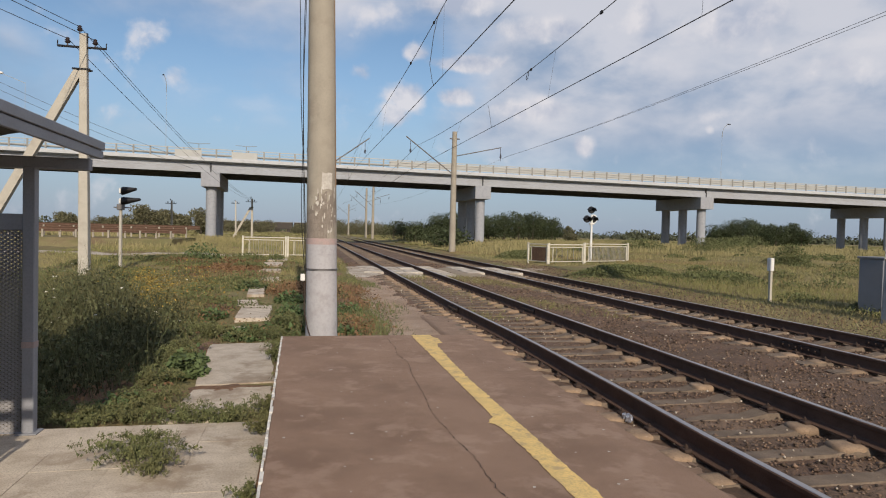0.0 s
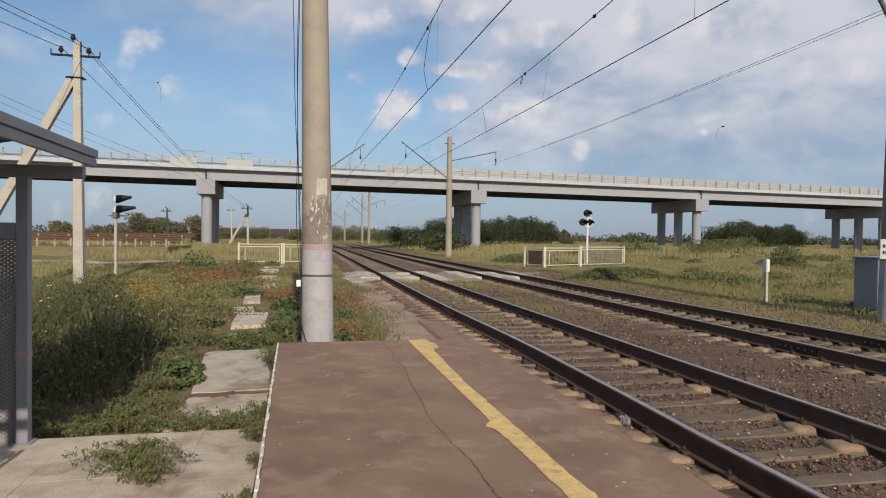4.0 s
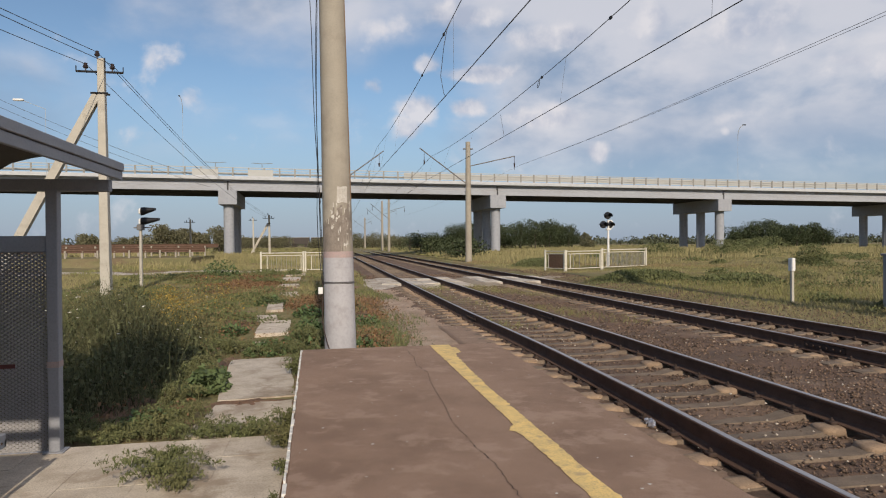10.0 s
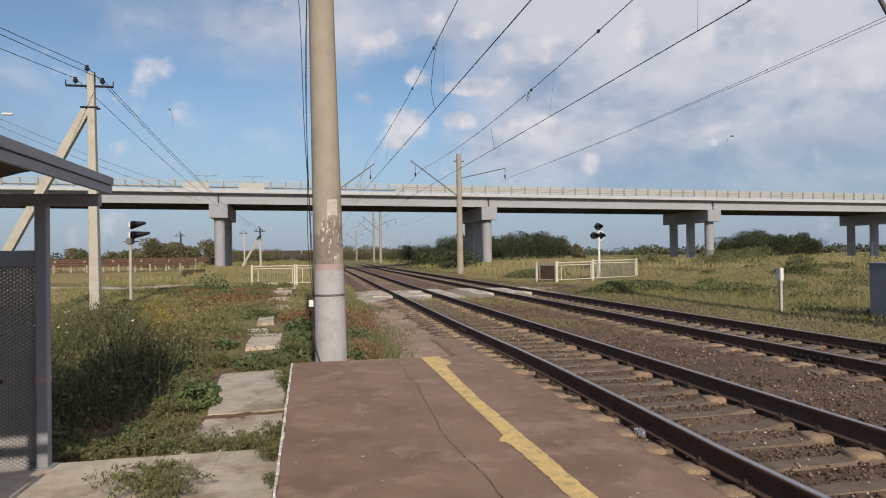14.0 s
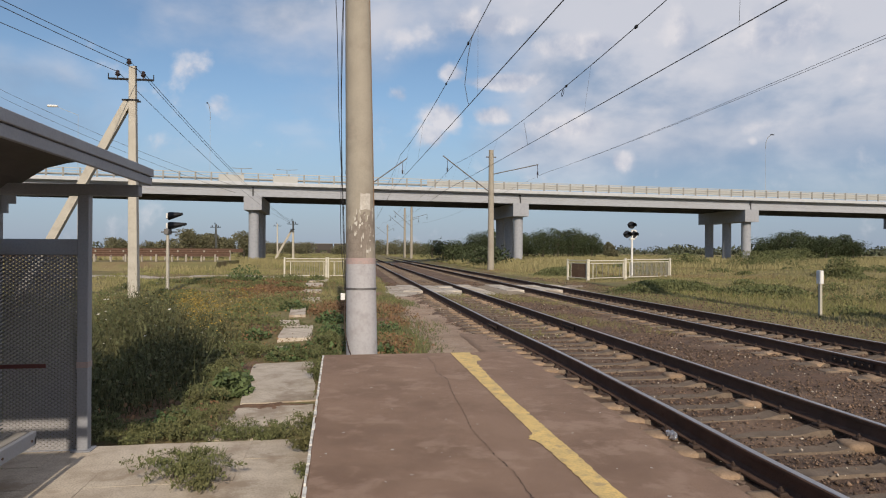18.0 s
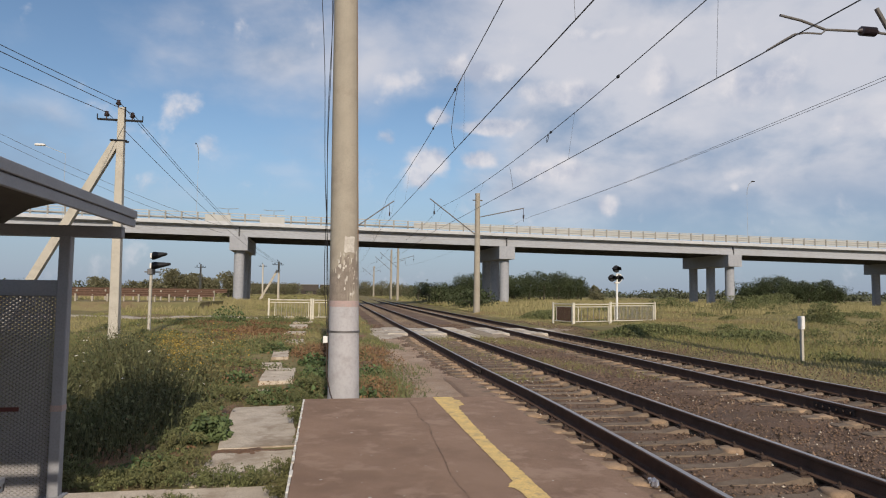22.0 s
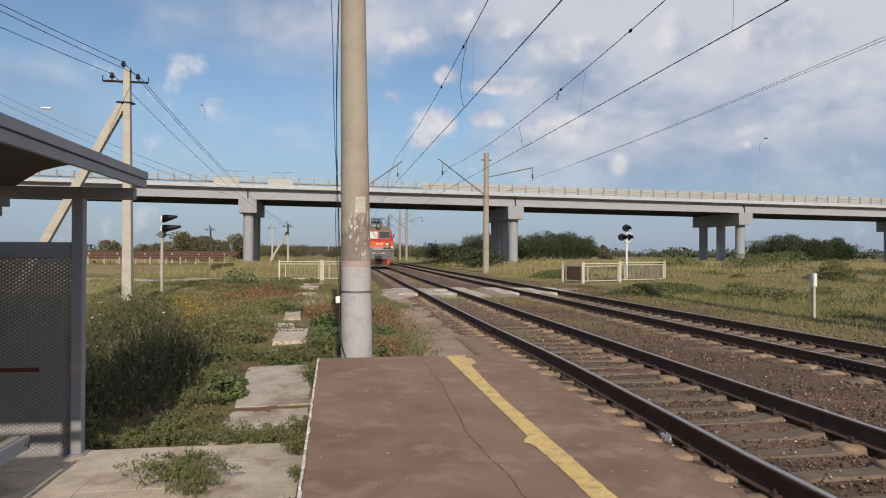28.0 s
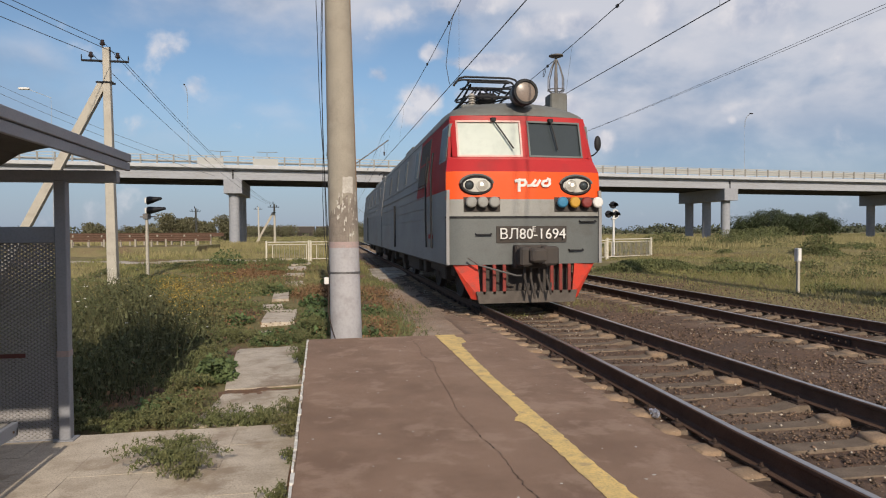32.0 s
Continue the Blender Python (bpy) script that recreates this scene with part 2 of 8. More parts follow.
# ---- materials ----
def material(name, base, rough=0.7, metal=0.0, other=None, scale=8.0, fine=60.0, amount=0.5, bump=0.3, spread=0.0, island=False, dirt=None, dirt_scale=1.5, dirt_amount=0.5, spec=0.5, bump_scale=None, stretch=(1, 1, 1), coat=0.0, relief=0.01):
    """A surface with two scales of change between base and other, blotches of dirt, and fine relief. Object coordinates in metres."""
    mt = bpy.data.materials.new(name)
    mt.use_nodes = True
    nt = mt.node_tree
    N, L = nt.nodes.new, nt.links.new
    bsdf = nt.nodes["Principled BSDF"]
    other = other or tuple(c * 0.7 for c in base)
    co = N("ShaderNodeNewGeometry") if island == "world" else N("ShaderNodeTexCoord")
    mp = N("ShaderNodeMapping")
    mp.inputs["Scale"].default_value = stretch
    L(co.outputs["Position" if island == "world" else "Object"], mp.inputs[0])

    def noise_at(s, d=5.0, r=0.6):
        n = N("ShaderNodeTexNoise")
        n.inputs["Scale"].default_value, n.inputs["Detail"].default_value, n.inputs["Roughness"].default_value = s, d, r
        L(mp.outputs[0], n.inputs["Vector"])
        return n.outputs[0]

    def ramp(v, lo, hi, top=1.0):
        n = N("ShaderNodeMapRange")
        n.interpolation_type = "SMOOTHSTEP"
        L(v, n.inputs[0])
        n.inputs[1].default_value, n.inputs[2].default_value, n.inputs[4].default_value = lo, hi, top
        return n.outputs[0]

    def blend(f, a, b):
        n = N("ShaderNodeMix")
        n.data_type = "RGBA"
        if isinstance(f, float):
            n.inputs["Factor"].default_value = f
        else:
            L(f, n.inputs["Factor"])
        for key, v in (("A", a), ("B", b)):
            if isinstance(v, tuple):
                n.inputs[key].default_value = (*v[:3], 1)
            else:
                L(v, n.inputs[key])
        return n.outputs["Result"]

    big, small = noise_at(scale), noise_at(fine, 3.0)
    col = blend(ramp(big, 0.35, 0.68, amount), base, other)
    col = blend(ramp(small, 0.4, 0.72, amount * 0.8), col, tuple(c * 0.72 for c in other))
    if dirt:
        col = blend(ramp(noise_at(dirt_scale, 7.0, 0.65), 0.5, 0.66, dirt_amount), col, dirt)
    if spread:
        if island is True:
            rnd = N("ShaderNodeNewGeometry").outputs["Random Per Island"]
        else:
            rnd = N("ShaderNodeObjectInfo").outputs["Random"]
        hsv = N("ShaderNodeHueSaturation")
        val = N("ShaderNodeMapRange")
        L(rnd, val.inputs[0])
        val.inputs[3].default_value, val.inputs[4].default_value = 1 - spread, 1 + spread
        L(val.outputs[0], hsv.inputs["Value"])
        L(col, hsv.inputs["Color"])
        col = hsv.outputs[0]
    L(col, bsdf.inputs["Base Color"])
    bsdf.inputs["Metallic"].default_value = metal
    bsdf.inputs["Specular IOR Level"].default_value = spec
    bsdf.inputs["Coat Weight"].default_value = coat
    rr = N("ShaderNodeMapRange")
    L(big, rr.inputs[0])
    rr.inputs[3].default_value, rr.inputs[4].default_value = max(rough - 0.1, 0.02), min(rough + 0.12, 1.0)
    L(rr.outputs[0], bsdf.inputs["Roughness"])
    if bump:
        b = N("ShaderNodeBump")
        b.inputs["Strength"].default_value, b.inputs["Distance"].default_value = bump, relief
        L(noise_at(bump_scale or fine, 6.0, 0.7), b.inputs["Height"])
        L(b.outputs[0], bsdf.inputs["Normal"])
    return mt


def glow(name, color, strength):
    mt = bpy.data.materials.new(name)
    mt.use_nodes = True
    b = mt.node_tree.nodes["Principled BSDF"]
    b.inputs["Base Color"].default_value = (*color, 1)
    b.inputs["Emission Color"].default_value = (*color, 1)
    b.inputs["Emission Strength"].default_value = strength
    return mt


M = dict(
    asphalt=material("asphalt", (0.290, 0.187, 0.130), 0.92, other=(0.192, 0.118, 0.080), scale=1.3, fine=150, amount=0.85, bump=0.7, dirt=(0.345, 0.238, 0.176), dirt_scale=3.3, dirt_amount=0.6, bump_scale=170, relief=0.005),
    yellow=material("yellow paint", (0.78, 0.55, 0.20), 0.8, other=(0.56, 0.41, 0.18), scale=5, fine=70, amount=0.7, bump=0.3, dirt=(0.30, 0.22, 0.15), dirt_scale=9, dirt_amount=0.6),
    whitewash=material("whitewash", (0.72, 0.70, 0.66), 0.85, scale=9, dirt=(0.25, 0.2, 0.16), dirt_scale=9, dirt_amount=0.7),
    paving=material("paving concrete", (0.60, 0.525, 0.435), 0.9, other=(0.42, 0.35, 0.28), scale=4.5, fine=70, amount=0.8, dirt=(0.29, 0.225, 0.165), dirt_scale=1.7, dirt_amount=0.85, spread=0.06, island="world"),
    concrete=material("pole concrete", (0.344, 0.307, 0.252), 0.85, other=(0.277, 0.248, 0.206), scale=3, fine=80, amount=0.55, bump=0.35, dirt=(0.202, 0.168, 0.139), dirt_scale=2.6, dirt_amount=0.4),
    greybase=material("grey limewash", (0.395, 0.385, 0.405), 0.85, other=(0.345, 0.338, 0.355), scale=2, fine=30, amount=0.4, bump=0.06, dirt=(0.227, 0.206, 0.197), dirt_scale=4, dirt_amount=0.35),
    pinkband=material("faded red band", (0.40, 0.29, 0.275), 0.85, other=(0.34, 0.295, 0.285), scale=14, fine=70, amount=0.7),
    glued=material("old glue patches", (0.252, 0.214, 0.181), 0.9, other=(0.176, 0.147, 0.126), scale=11, fine=60, amount=0.8),
    paper=material("torn paper", (0.554, 0.529, 0.487), 0.9, other=(0.378, 0.336, 0.294), scale=16, fine=60, amount=0.7),
    rust=material("rust streak", (0.32, 0.19, 0.10), 0.9, other=(0.36, 0.29, 0.21), scale=5, amount=0.7, stretch=(1, 1, 0.15)),
    greysteel=material("grey painted steel", (0.252, 0.260, 0.290), 0.5, other=(0.210, 0.218, 0.244), scale=3, fine=60, amount=0.4, bump=0.08),
    darkmesh=material("dark mesh steel", (0.25, 0.24, 0.245), 0.6, other=(0.17, 0.165, 0.17), scale=4, amount=0.4, bump=0.1),
    # the shade under the shelter roof is put into this colour
    roofunder=material("shaded roof underside", (0.10, 0.09, 0.085), 0.7, scale=2, amount=0.4, bump=0.1),
    plank=material("bench plank", (0.255, 0.232, 0.203), 0.75, other=(0.165, 0.143, 0.120), scale=5, fine=60, amount=0.6, stretch=(1, 0.12, 1), dirt=(0.413, 0.398, 0.375), dirt_scale=5, dirt_amount=0.5, spread=0.12),
    railside=material("rusty rail", (0.135, 0.082, 0.060), 0.92, other=(0.085, 0.053, 0.040), scale=5, fine=90, amount=0.6, bump=0.25, spec=0.15),
    railtop=material("rail head", (0.42, 0.40, 0.40), 0.32, metal=0.85, other=(0.30, 0.27, 0.25), scale=4, fine=80, amount=0.5, bump=0.03, stretch=(1, 0.05, 1)),
    sleeper=material("sleeper concrete", (0.215, 0.160, 0.115), 0.92, other=(0.135, 0.100, 0.073), scale=5, fine=70, amount=0.85, bump=0.5, dirt=(0.115, 0.084, 0.062), dirt_scale=2.6, dirt_amount=0.85, spread=0.18, island="world"),
    sand=material("dried sandy dirt", (0.335, 0.235, 0.155), 0.95, other=(0.235, 0.162, 0.108), scale=9, fine=70, amount=0.7, bump=0.6, dirt=(0.19, 0.135, 0.095), dirt_scale=5, dirt_amount=0.6, spread=0.15, island="world"),
    trackdirt=material("trodden track dirt", (0.275, 0.185, 0.132), 0.95, other=(0.195, 0.128, 0.090), scale=2.2, fine=60, amount=0.7, bump=0.8, dirt=(0.36, 0.265, 0.195), dirt_scale=2.8, dirt_amount=0.5, bump_scale=60, relief=0.012, island="world"),
    fitting=material("fastening steel", (0.07, 0.045, 0.035), 0.8, scale=20, amount=0.6, metal=0.3),
    ballast=material("ballast bed", (0.158, 0.093, 0.060), 0.95, other=(0.092, 0.060, 0.042), scale=1.1, fine=22, amount=0.7, bump=1.0, dirt=(0.235, 0.158, 0.108), dirt_scale=0.8, dirt_amount=0.7, bump_scale=16, relief=0.05, island="world"),
    stone=material("ballast stone", (0.176, 0.114, 0.076), 0.92, other=(0.090, 0.062, 0.046), scale=7, fine=60, amount=0.6, spread=0.75, island=True, bump=0.2),
    deckslab=material("crossing slab", (0.56, 0.50, 0.43), 0.92, other=(0.30, 0.25, 0.20), scale=2, fine=60, amount=0.6, dirt=(0.17, 0.13, 0.095), dirt_scale=1.1, dirt_amount=0.8, island="world"),
    bridge=material("viaduct concrete", (0.350, 0.364, 0.400), 0.85, other=(0.300, 0.311, 0.340), scale=0.3, fine=2.5, amount=0.45, bump=0.1, dirt=(0.294, 0.286, 0.286), dirt_scale=0.22, dirt_amount=0.4, stretch=(1, 1, 3)),
    # viaduct concrete again, with the shade under the deck put into its colour
    girder=material("shaded girder concrete", (0.100, 0.102, 0.110), 0.9, other=(0.080, 0.081, 0.088), scale=0.4, fine=4, amount=0.4, bump=0.1),
    cornice=material("pale cornice concrete", (0.47, 0.48, 0.50), 0.8, other=(0.40, 0.41, 0.43), scale=0.3, fine=2.5, amount=0.4, bump=0.1),
    pier=material("pier concrete", (0.320, 0.330, 0.362), 0.9, other=(0.270, 0.278, 0.305), scale=0.5, fine=4, amount=0.4, bump=0.15),
    railpale=material("pale railing paint", (0.40, 0.40, 0.39), 0.6, other=(0.33, 0.33, 0.32), scale=2, amount=0.3, bump=0.0),
    redstripe=material("dull red stripe", (0.11, 0.035, 0.033), 0.7, other=(0.09, 0.033, 0.03), scale=8, amount=0.5, bump=0.05),
    galv=material("galvanised railing", (0.25, 0.245, 0.23), 0.6, other=(0.20, 0.195, 0.18), scale=2, metal=0.2, amount=0.3, bump=0.0),
    cream=material("cream painted steel", (0.62, 0.585, 0.50), 0.65, other=(0.48, 0.44, 0.36), scale=7, fine=50, amount=0.5, bump=0.1, dirt=(0.252, 0.185, 0.126), dirt_scale=8, dirt_amount=0.4),
    polewhite=material("pale pole concrete", (0.470, 0.437, 0.378), 0.85, other=(0.386, 0.353, 0.302), scale=3, fine=60, amount=0.5, dirt=(0.277, 0.244, 0.202), dirt_scale=2, dirt_amount=0.4),
    black=material("black enamel", (0.022, 0.022, 0.025), 0.6, scale=8, amount=0.4, bump=0.05, spec=0.25),
    wire=material("old copper wire", (0.06, 0.055, 0.055), 0.6, scale=30, amount=0.4, bump=0.0),
    porcelain=material("brown insulator", (0.06, 0.045, 0.05), 0.3, scale=20, amount=0.3, bump=0.0),
    steel=material("weathered steel", (0.17, 0.165, 0.165), 0.6, other=(0.12, 0.10, 0.09), scale=6, amount=0.5, metal=0.4, bump=0.1),
    white=material("white enamel", (0.74, 0.73, 0.71), 0.6, other=(0.62, 0.60, 0.57), scale=8, amount=0.4, bump=0.05),
    ink=material("black lettering", (0.04, 0.04, 0.045), 0.7, scale=20, amount=0.3, bump=0.0),
    cabinet=material("grey cabinet paint", (0.218, 0.227, 0.252), 0.55, other=(0.185, 0.189, 0.210), scale=3, amount=0.4, bump=0.05),
    road=material("dusty path", (0.30, 0.245, 0.185), 0.95, other=(0.22, 0.175, 0.125), scale=0.8, fine=12, amount=0.6, dirt=(0.14, 0.11, 0.075), dirt_scale=0.9, dirt_amount=0.5),
    soil=material("bare red soil", (0.235, 0.130, 0.078), 0.95, other=(0.17, 0.10, 0.06), scale=1.2, fine=25, amount=0.7, bump=1.0, dirt=(0.28, 0.19, 0.125), dirt_scale=2.0, dirt_amount=0.5, bump_scale=20, relief=0.04, island="world"),
    dust=material("pale crossing dust", (0.54, 0.48, 0.41), 0.95, other=(0.31, 0.255, 0.20), scale=1.0, fine=14, amount=0.85, bump=1.0, dirt=(0.20, 0.15, 0.11), dirt_scale=1.6, dirt_amount=0.7, bump_scale=18, relief=0.04, island="world"),
    shoulder=material("brown trodden stones", (0.44, 0.32, 0.235), 0.95, other=(0.28, 0.195, 0.14), scale=1.6, fine=30, amount=0.8, bump=1.0, dirt=(0.46, 0.37, 0.29), dirt_scale=2.4, dirt_amount=0.5, bump_scale=24, relief=0.04, island="world"),
    bark=material("bark", (0.10, 0.08, 0.06), 0.9, scale=4, amount=0.6),
)

# ---- ground ----
TRACK_X = (3.87, 8.12)          # the middle of each track; rail heads are at z = 0
PLAT = (-0.26, 2.18, -14.0, 8.24, 0.20)


def plat_left(y):
    """The platform's grass-side edge, slightly askew to the track."""
    return -0.243 - 0.0178 * (y - 3.4)


def smooth(a, b, v):
    t = np.clip((v - a) / (b - a), 0, 1)
    return t * t * (3 - 2 * t)


def ground_z(x, y):
    x, y = np.asarray(x, float), np.asarray(y, float)
    left = -0.25 + 0.20 * smooth(14, 34, y)
    left = left - 0.12 * np.exp(-((x + 3.6) / 1.6) ** 2 - ((y - 9.5) / 3.5) ** 2)
    left = left + 0.5 * smooth(-14, -30, x) * smooth(20, 45, y)
    right = -0.10 + 0.10 * smooth(14, 30, y) + 0.25 * smooth(14, 26, x) * smooth(8, 30, y)
    z = left + (right - left) * smooth(9.6, 11.2, x)
    z = np.where((x > 1.7) & (x < 10.0), -0.32, z)
    away = smooth(0.6, -1.5, x) + smooth(11.0, 14.0, x)
    z = z + 0.34 * smooth(34, 68, y) * away
    z = z + away * (0.34 * np.exp(-((x - 27.5) / 4.0) ** 2 - ((y - 33.0) / 3.0) ** 2) + 0.22 * np.exp(-((x - 19.0) / 3.0) ** 2 - ((y - 22.0) / 2.5) ** 2) + 0.18 * np.exp(-((x - 17.0) / 2.0) ** 2 - ((y - 29.0) / 2.0) ** 2))
    bumps = 0.05 * np.sin(x * 0.9 + 1.3) * np.sin(y * 0.7) + 0.03 * np.sin(x * 2.3 + y * 1.7)
    bumps = bumps * (smooth(-4.4, -5.5, x) + smooth(11.5, 14, x) + smooth(11, 14, y) * (x < 1.5))
    far = smooth(60, 160, np.hypot(x, y))
    return (z + np.clip(bumps, -0.06, 0.06)) * (1 - far)


def graded(lo, hi, step, far, grow=1.22):
    v = list(np.arange(lo, hi + 1e-6, step))
    s, a = step, v[-1]
    while a < far:
        s *= grow
        a += s
        v.append(a)
    s, a = step, v[0]
    while a > -far:
        s *= grow
        a -= s
        v.insert(0, a)
    return np.array(v)


def turf(name, colors, scale):
    """Soil, straw and green in patches."""
    mt = bpy.data.materials.new(name)
    mt.use_nodes = True
    nt = mt.node_tree
    N, L = nt.nodes.new, nt.links.new
    bsdf = nt.nodes["Principled BSDF"]
    geo = N("ShaderNodeNewGeometry")
    col = None
    for i, (c, s, lo, hi, off) in enumerate(colors):
        n = N("ShaderNodeTexNoise")
        n.inputs["Scale"].default_value, n.inputs["Detail"].default_value, n.inputs["Roughness"].default_value = s * scale, 8, 0.68
        mp = N("ShaderNodeMapping")
        mp.inputs[1].default_value = (off, off * 1.7, 0)
        L(geo.outputs["Position"], mp.inputs[0])
        L(mp.outputs[0], n.inputs["Vector"])
        r = N("ShaderNodeMapRange")
        r.interpolation_type = "SMOOTHSTEP"
        r.inputs[1].default_value, r.inputs[2].default_value = lo, hi
        L(n.outputs[0], r.inputs[0])
        mix = N("ShaderNodeMix")
        mix.data_type = "RGBA"
        mix.inputs["A"].default_value = mix.inputs["B"].default_value = (*c, 1)
        if col is not None:
            L(r.outputs[0], mix.inputs["Factor"])
            L(col, mix.inputs["A"])
        col = mix.outputs["Result"]
    L(col, bsdf.inputs["Base Color"])
    bsdf.inputs["Roughness"].default_value = 0.95
    bsdf.inputs["Specular IOR Level"].default_value = 0.2
    n = N("ShaderNodeTexNoise")
    n.inputs["Scale"].default_value, n.inputs["Detail"].default_value = 9.0, 8
    L(geo.outputs["Position"], n.inputs["Vector"])
    b = N("ShaderNodeBump")
    b.inputs["Strength"].default_value, b.inputs["Distance"].default_value = 0.8, 0.06
    L(n.outputs[0], b.inputs["Height"])
    L(b.outputs[0], bsdf.inputs["Normal"])
    return mt


GROUND_MAT = turf("dry turf", [((0.19, 0.135, 0.08), 1, 0, 1, 0), ((0.165, 0.152, 0.066), 0.30, 0.40, 0.58, 2), ((0.235, 0.198, 0.098), 0.16, 0.47, 0.62, 9), ((0.12, 0.118, 0.045), 1.1, 0.54, 0.72, 5), ((0.24, 0.115, 0.06), 0.42, 0.62, 0.72, 14)], 1.0)


def build_ground():
    xs, ys = graded(-16, 30, 0.5, 3200), graded(-6, 46, 0.5, 3200)
    X, Y = np.meshgrid(xs, ys)
    Z = ground_z(X, Y)
    nx, ny = len(xs), len(ys)
    idx = np.arange(nx * ny).reshape(ny, nx)
    faces = np.stack([idx[:-1, :-1], idx[:-1, 1:], idx[1:, 1:], idx[1:, :-1]], -1).reshape(-1, 4)
    me = fast_mesh("ground", np.stack([X, Y, Z], -1).reshape(-1, 3), faces, GROUND_MAT)
    me.shade_smooth()
    tagged(new("ground", me), "dry grassy ground with bare reddish soil", "ground", kind="structure")


build_ground()


def build_ballast():
    prof = [(1.30, -0.34), (1.9, -0.255), (2.35, -0.212), (2.9, -0.204), (3.2, -0.240), (4.55, -0.240), (4.85, -0.206), (5.4, -0.206), (6.0, -0.222), (6.6, -0.208), (7.15, -0.208), (7.45, -0.240), (8.8, -0.240), (9.1, -0.212), (9.6, -0.225), (10.1, -0.28), (10.8, -0.36)]
    ys = np.concatenate([np.arange(-20, 40, 0.4), np.arange(40, 700, 12.0)])
    rng = np.random.default_rng(4)
    verts, k = [], len(prof)
    for y in ys:
        for j, (x, z) in enumerate(prof):
            jit = 0.0 if j in (0, k - 1) else rng.uniform(-0.018, 0.018)
            verts.append((x + rng.uniform(-0.05, 0.05), y, z + jit))
    idx = np.arange(len(ys) * k).reshape(len(ys), k)
    faces = np.stack([idx[:-1, :-1], idx[:-1, 1:], idx[1:, 1:], idx[1:, :-1]], -1).reshape(-1, 4)
    tagged(new("ballast_bed", fast_mesh("ballast_bed", np.array(verts), faces, M["ballast"])), "brown crushed stone bed under both tracks", "ballast", kind="structure")
    # loose stones on the bed, near the camera
    n = 76000
    y = 1.5 + 34 * rng.random(n) ** 1.6
    x = rng.uniform(1.75, 11.3, n)
    keep = np.ones(n, bool)
    for c in TRACK_X:
        for s in (-0.8, 0.8):
            keep &= np.abs(x - c - s) > 0.10
    keep &= ~((x < 2.2) & (y < 8.3)) & ~((x < 2.95) & (rng.random(n) < 0.35)) & ~((x < 2.98) & (y < 12) & (rng.random(n) < 0.985))
    inside = np.zeros(n, bool)
    for c in TRACK_X:
        inside |= np.abs(x - c) < 1.32
    on_sleeper = np.abs((y + 4.09 + 0.2725) % 0.545 - 0.2725) < 0.12
    keep &= ~(inside & on_sleeper & (rng.random(n) < 0.82))
    x, y = x[keep], y[keep]
    n = len(x)
    base = np.array([(1, 0, 0), (0.2, 1, 0.1), (-1, 0.2, 0), (-0.1, -1, -0.1), (0.1, 0.1, 0.8), (0, 0, -0.7)], float)
    tri = np.array([(0, 1, 4), (1, 2, 4), (2, 3, 4), (3, 0, 4), (1, 0, 5), (2, 1, 5), (3, 2, 5), (0, 3, 5)])
    size = rng.uniform(0.007, 0.0195, n) * np.where(rng.random(n) < 0.05, 1.6, 1.0) * (1 + 0.012 * y)
    ang = rng.uniform(0, 6.28, n)
    ca, sa = np.cos(ang), np.sin(ang)
    b = base[None] * (size[:, None, None] * rng.uniform(0.7, 1.3, (n, 6, 1)))
    vx = b[..., 0] * ca[:, None] - b[..., 1] * sa[:, None]
    vy = b[..., 0] * sa[:, None] + b[..., 1] * ca[:, None]
    z0 = np.maximum(np.interp(x, [p[0] for p in prof], [p[1] for p in prof]), np.where(x > 9.9, ground_z(x, y), -9)) + rng.uniform(0.0, 0.02, n) * (rng.random(n) < 0.6)
    v = np.stack([vx + x[:, None], vy + y[:, None], b[..., 2] + z0[:, None]], -1).reshape(-1, 3)
    f = (tri[None] + 6 * np.arange(n)[:, None, None]).reshape(-1, 3)
    tagged(new("ballast_stones", fast_mesh("ballast_stones", v, f, M["stone"])), "loose brown and grey crushed stones", "gravel", kind="stuff")


build_ballast()

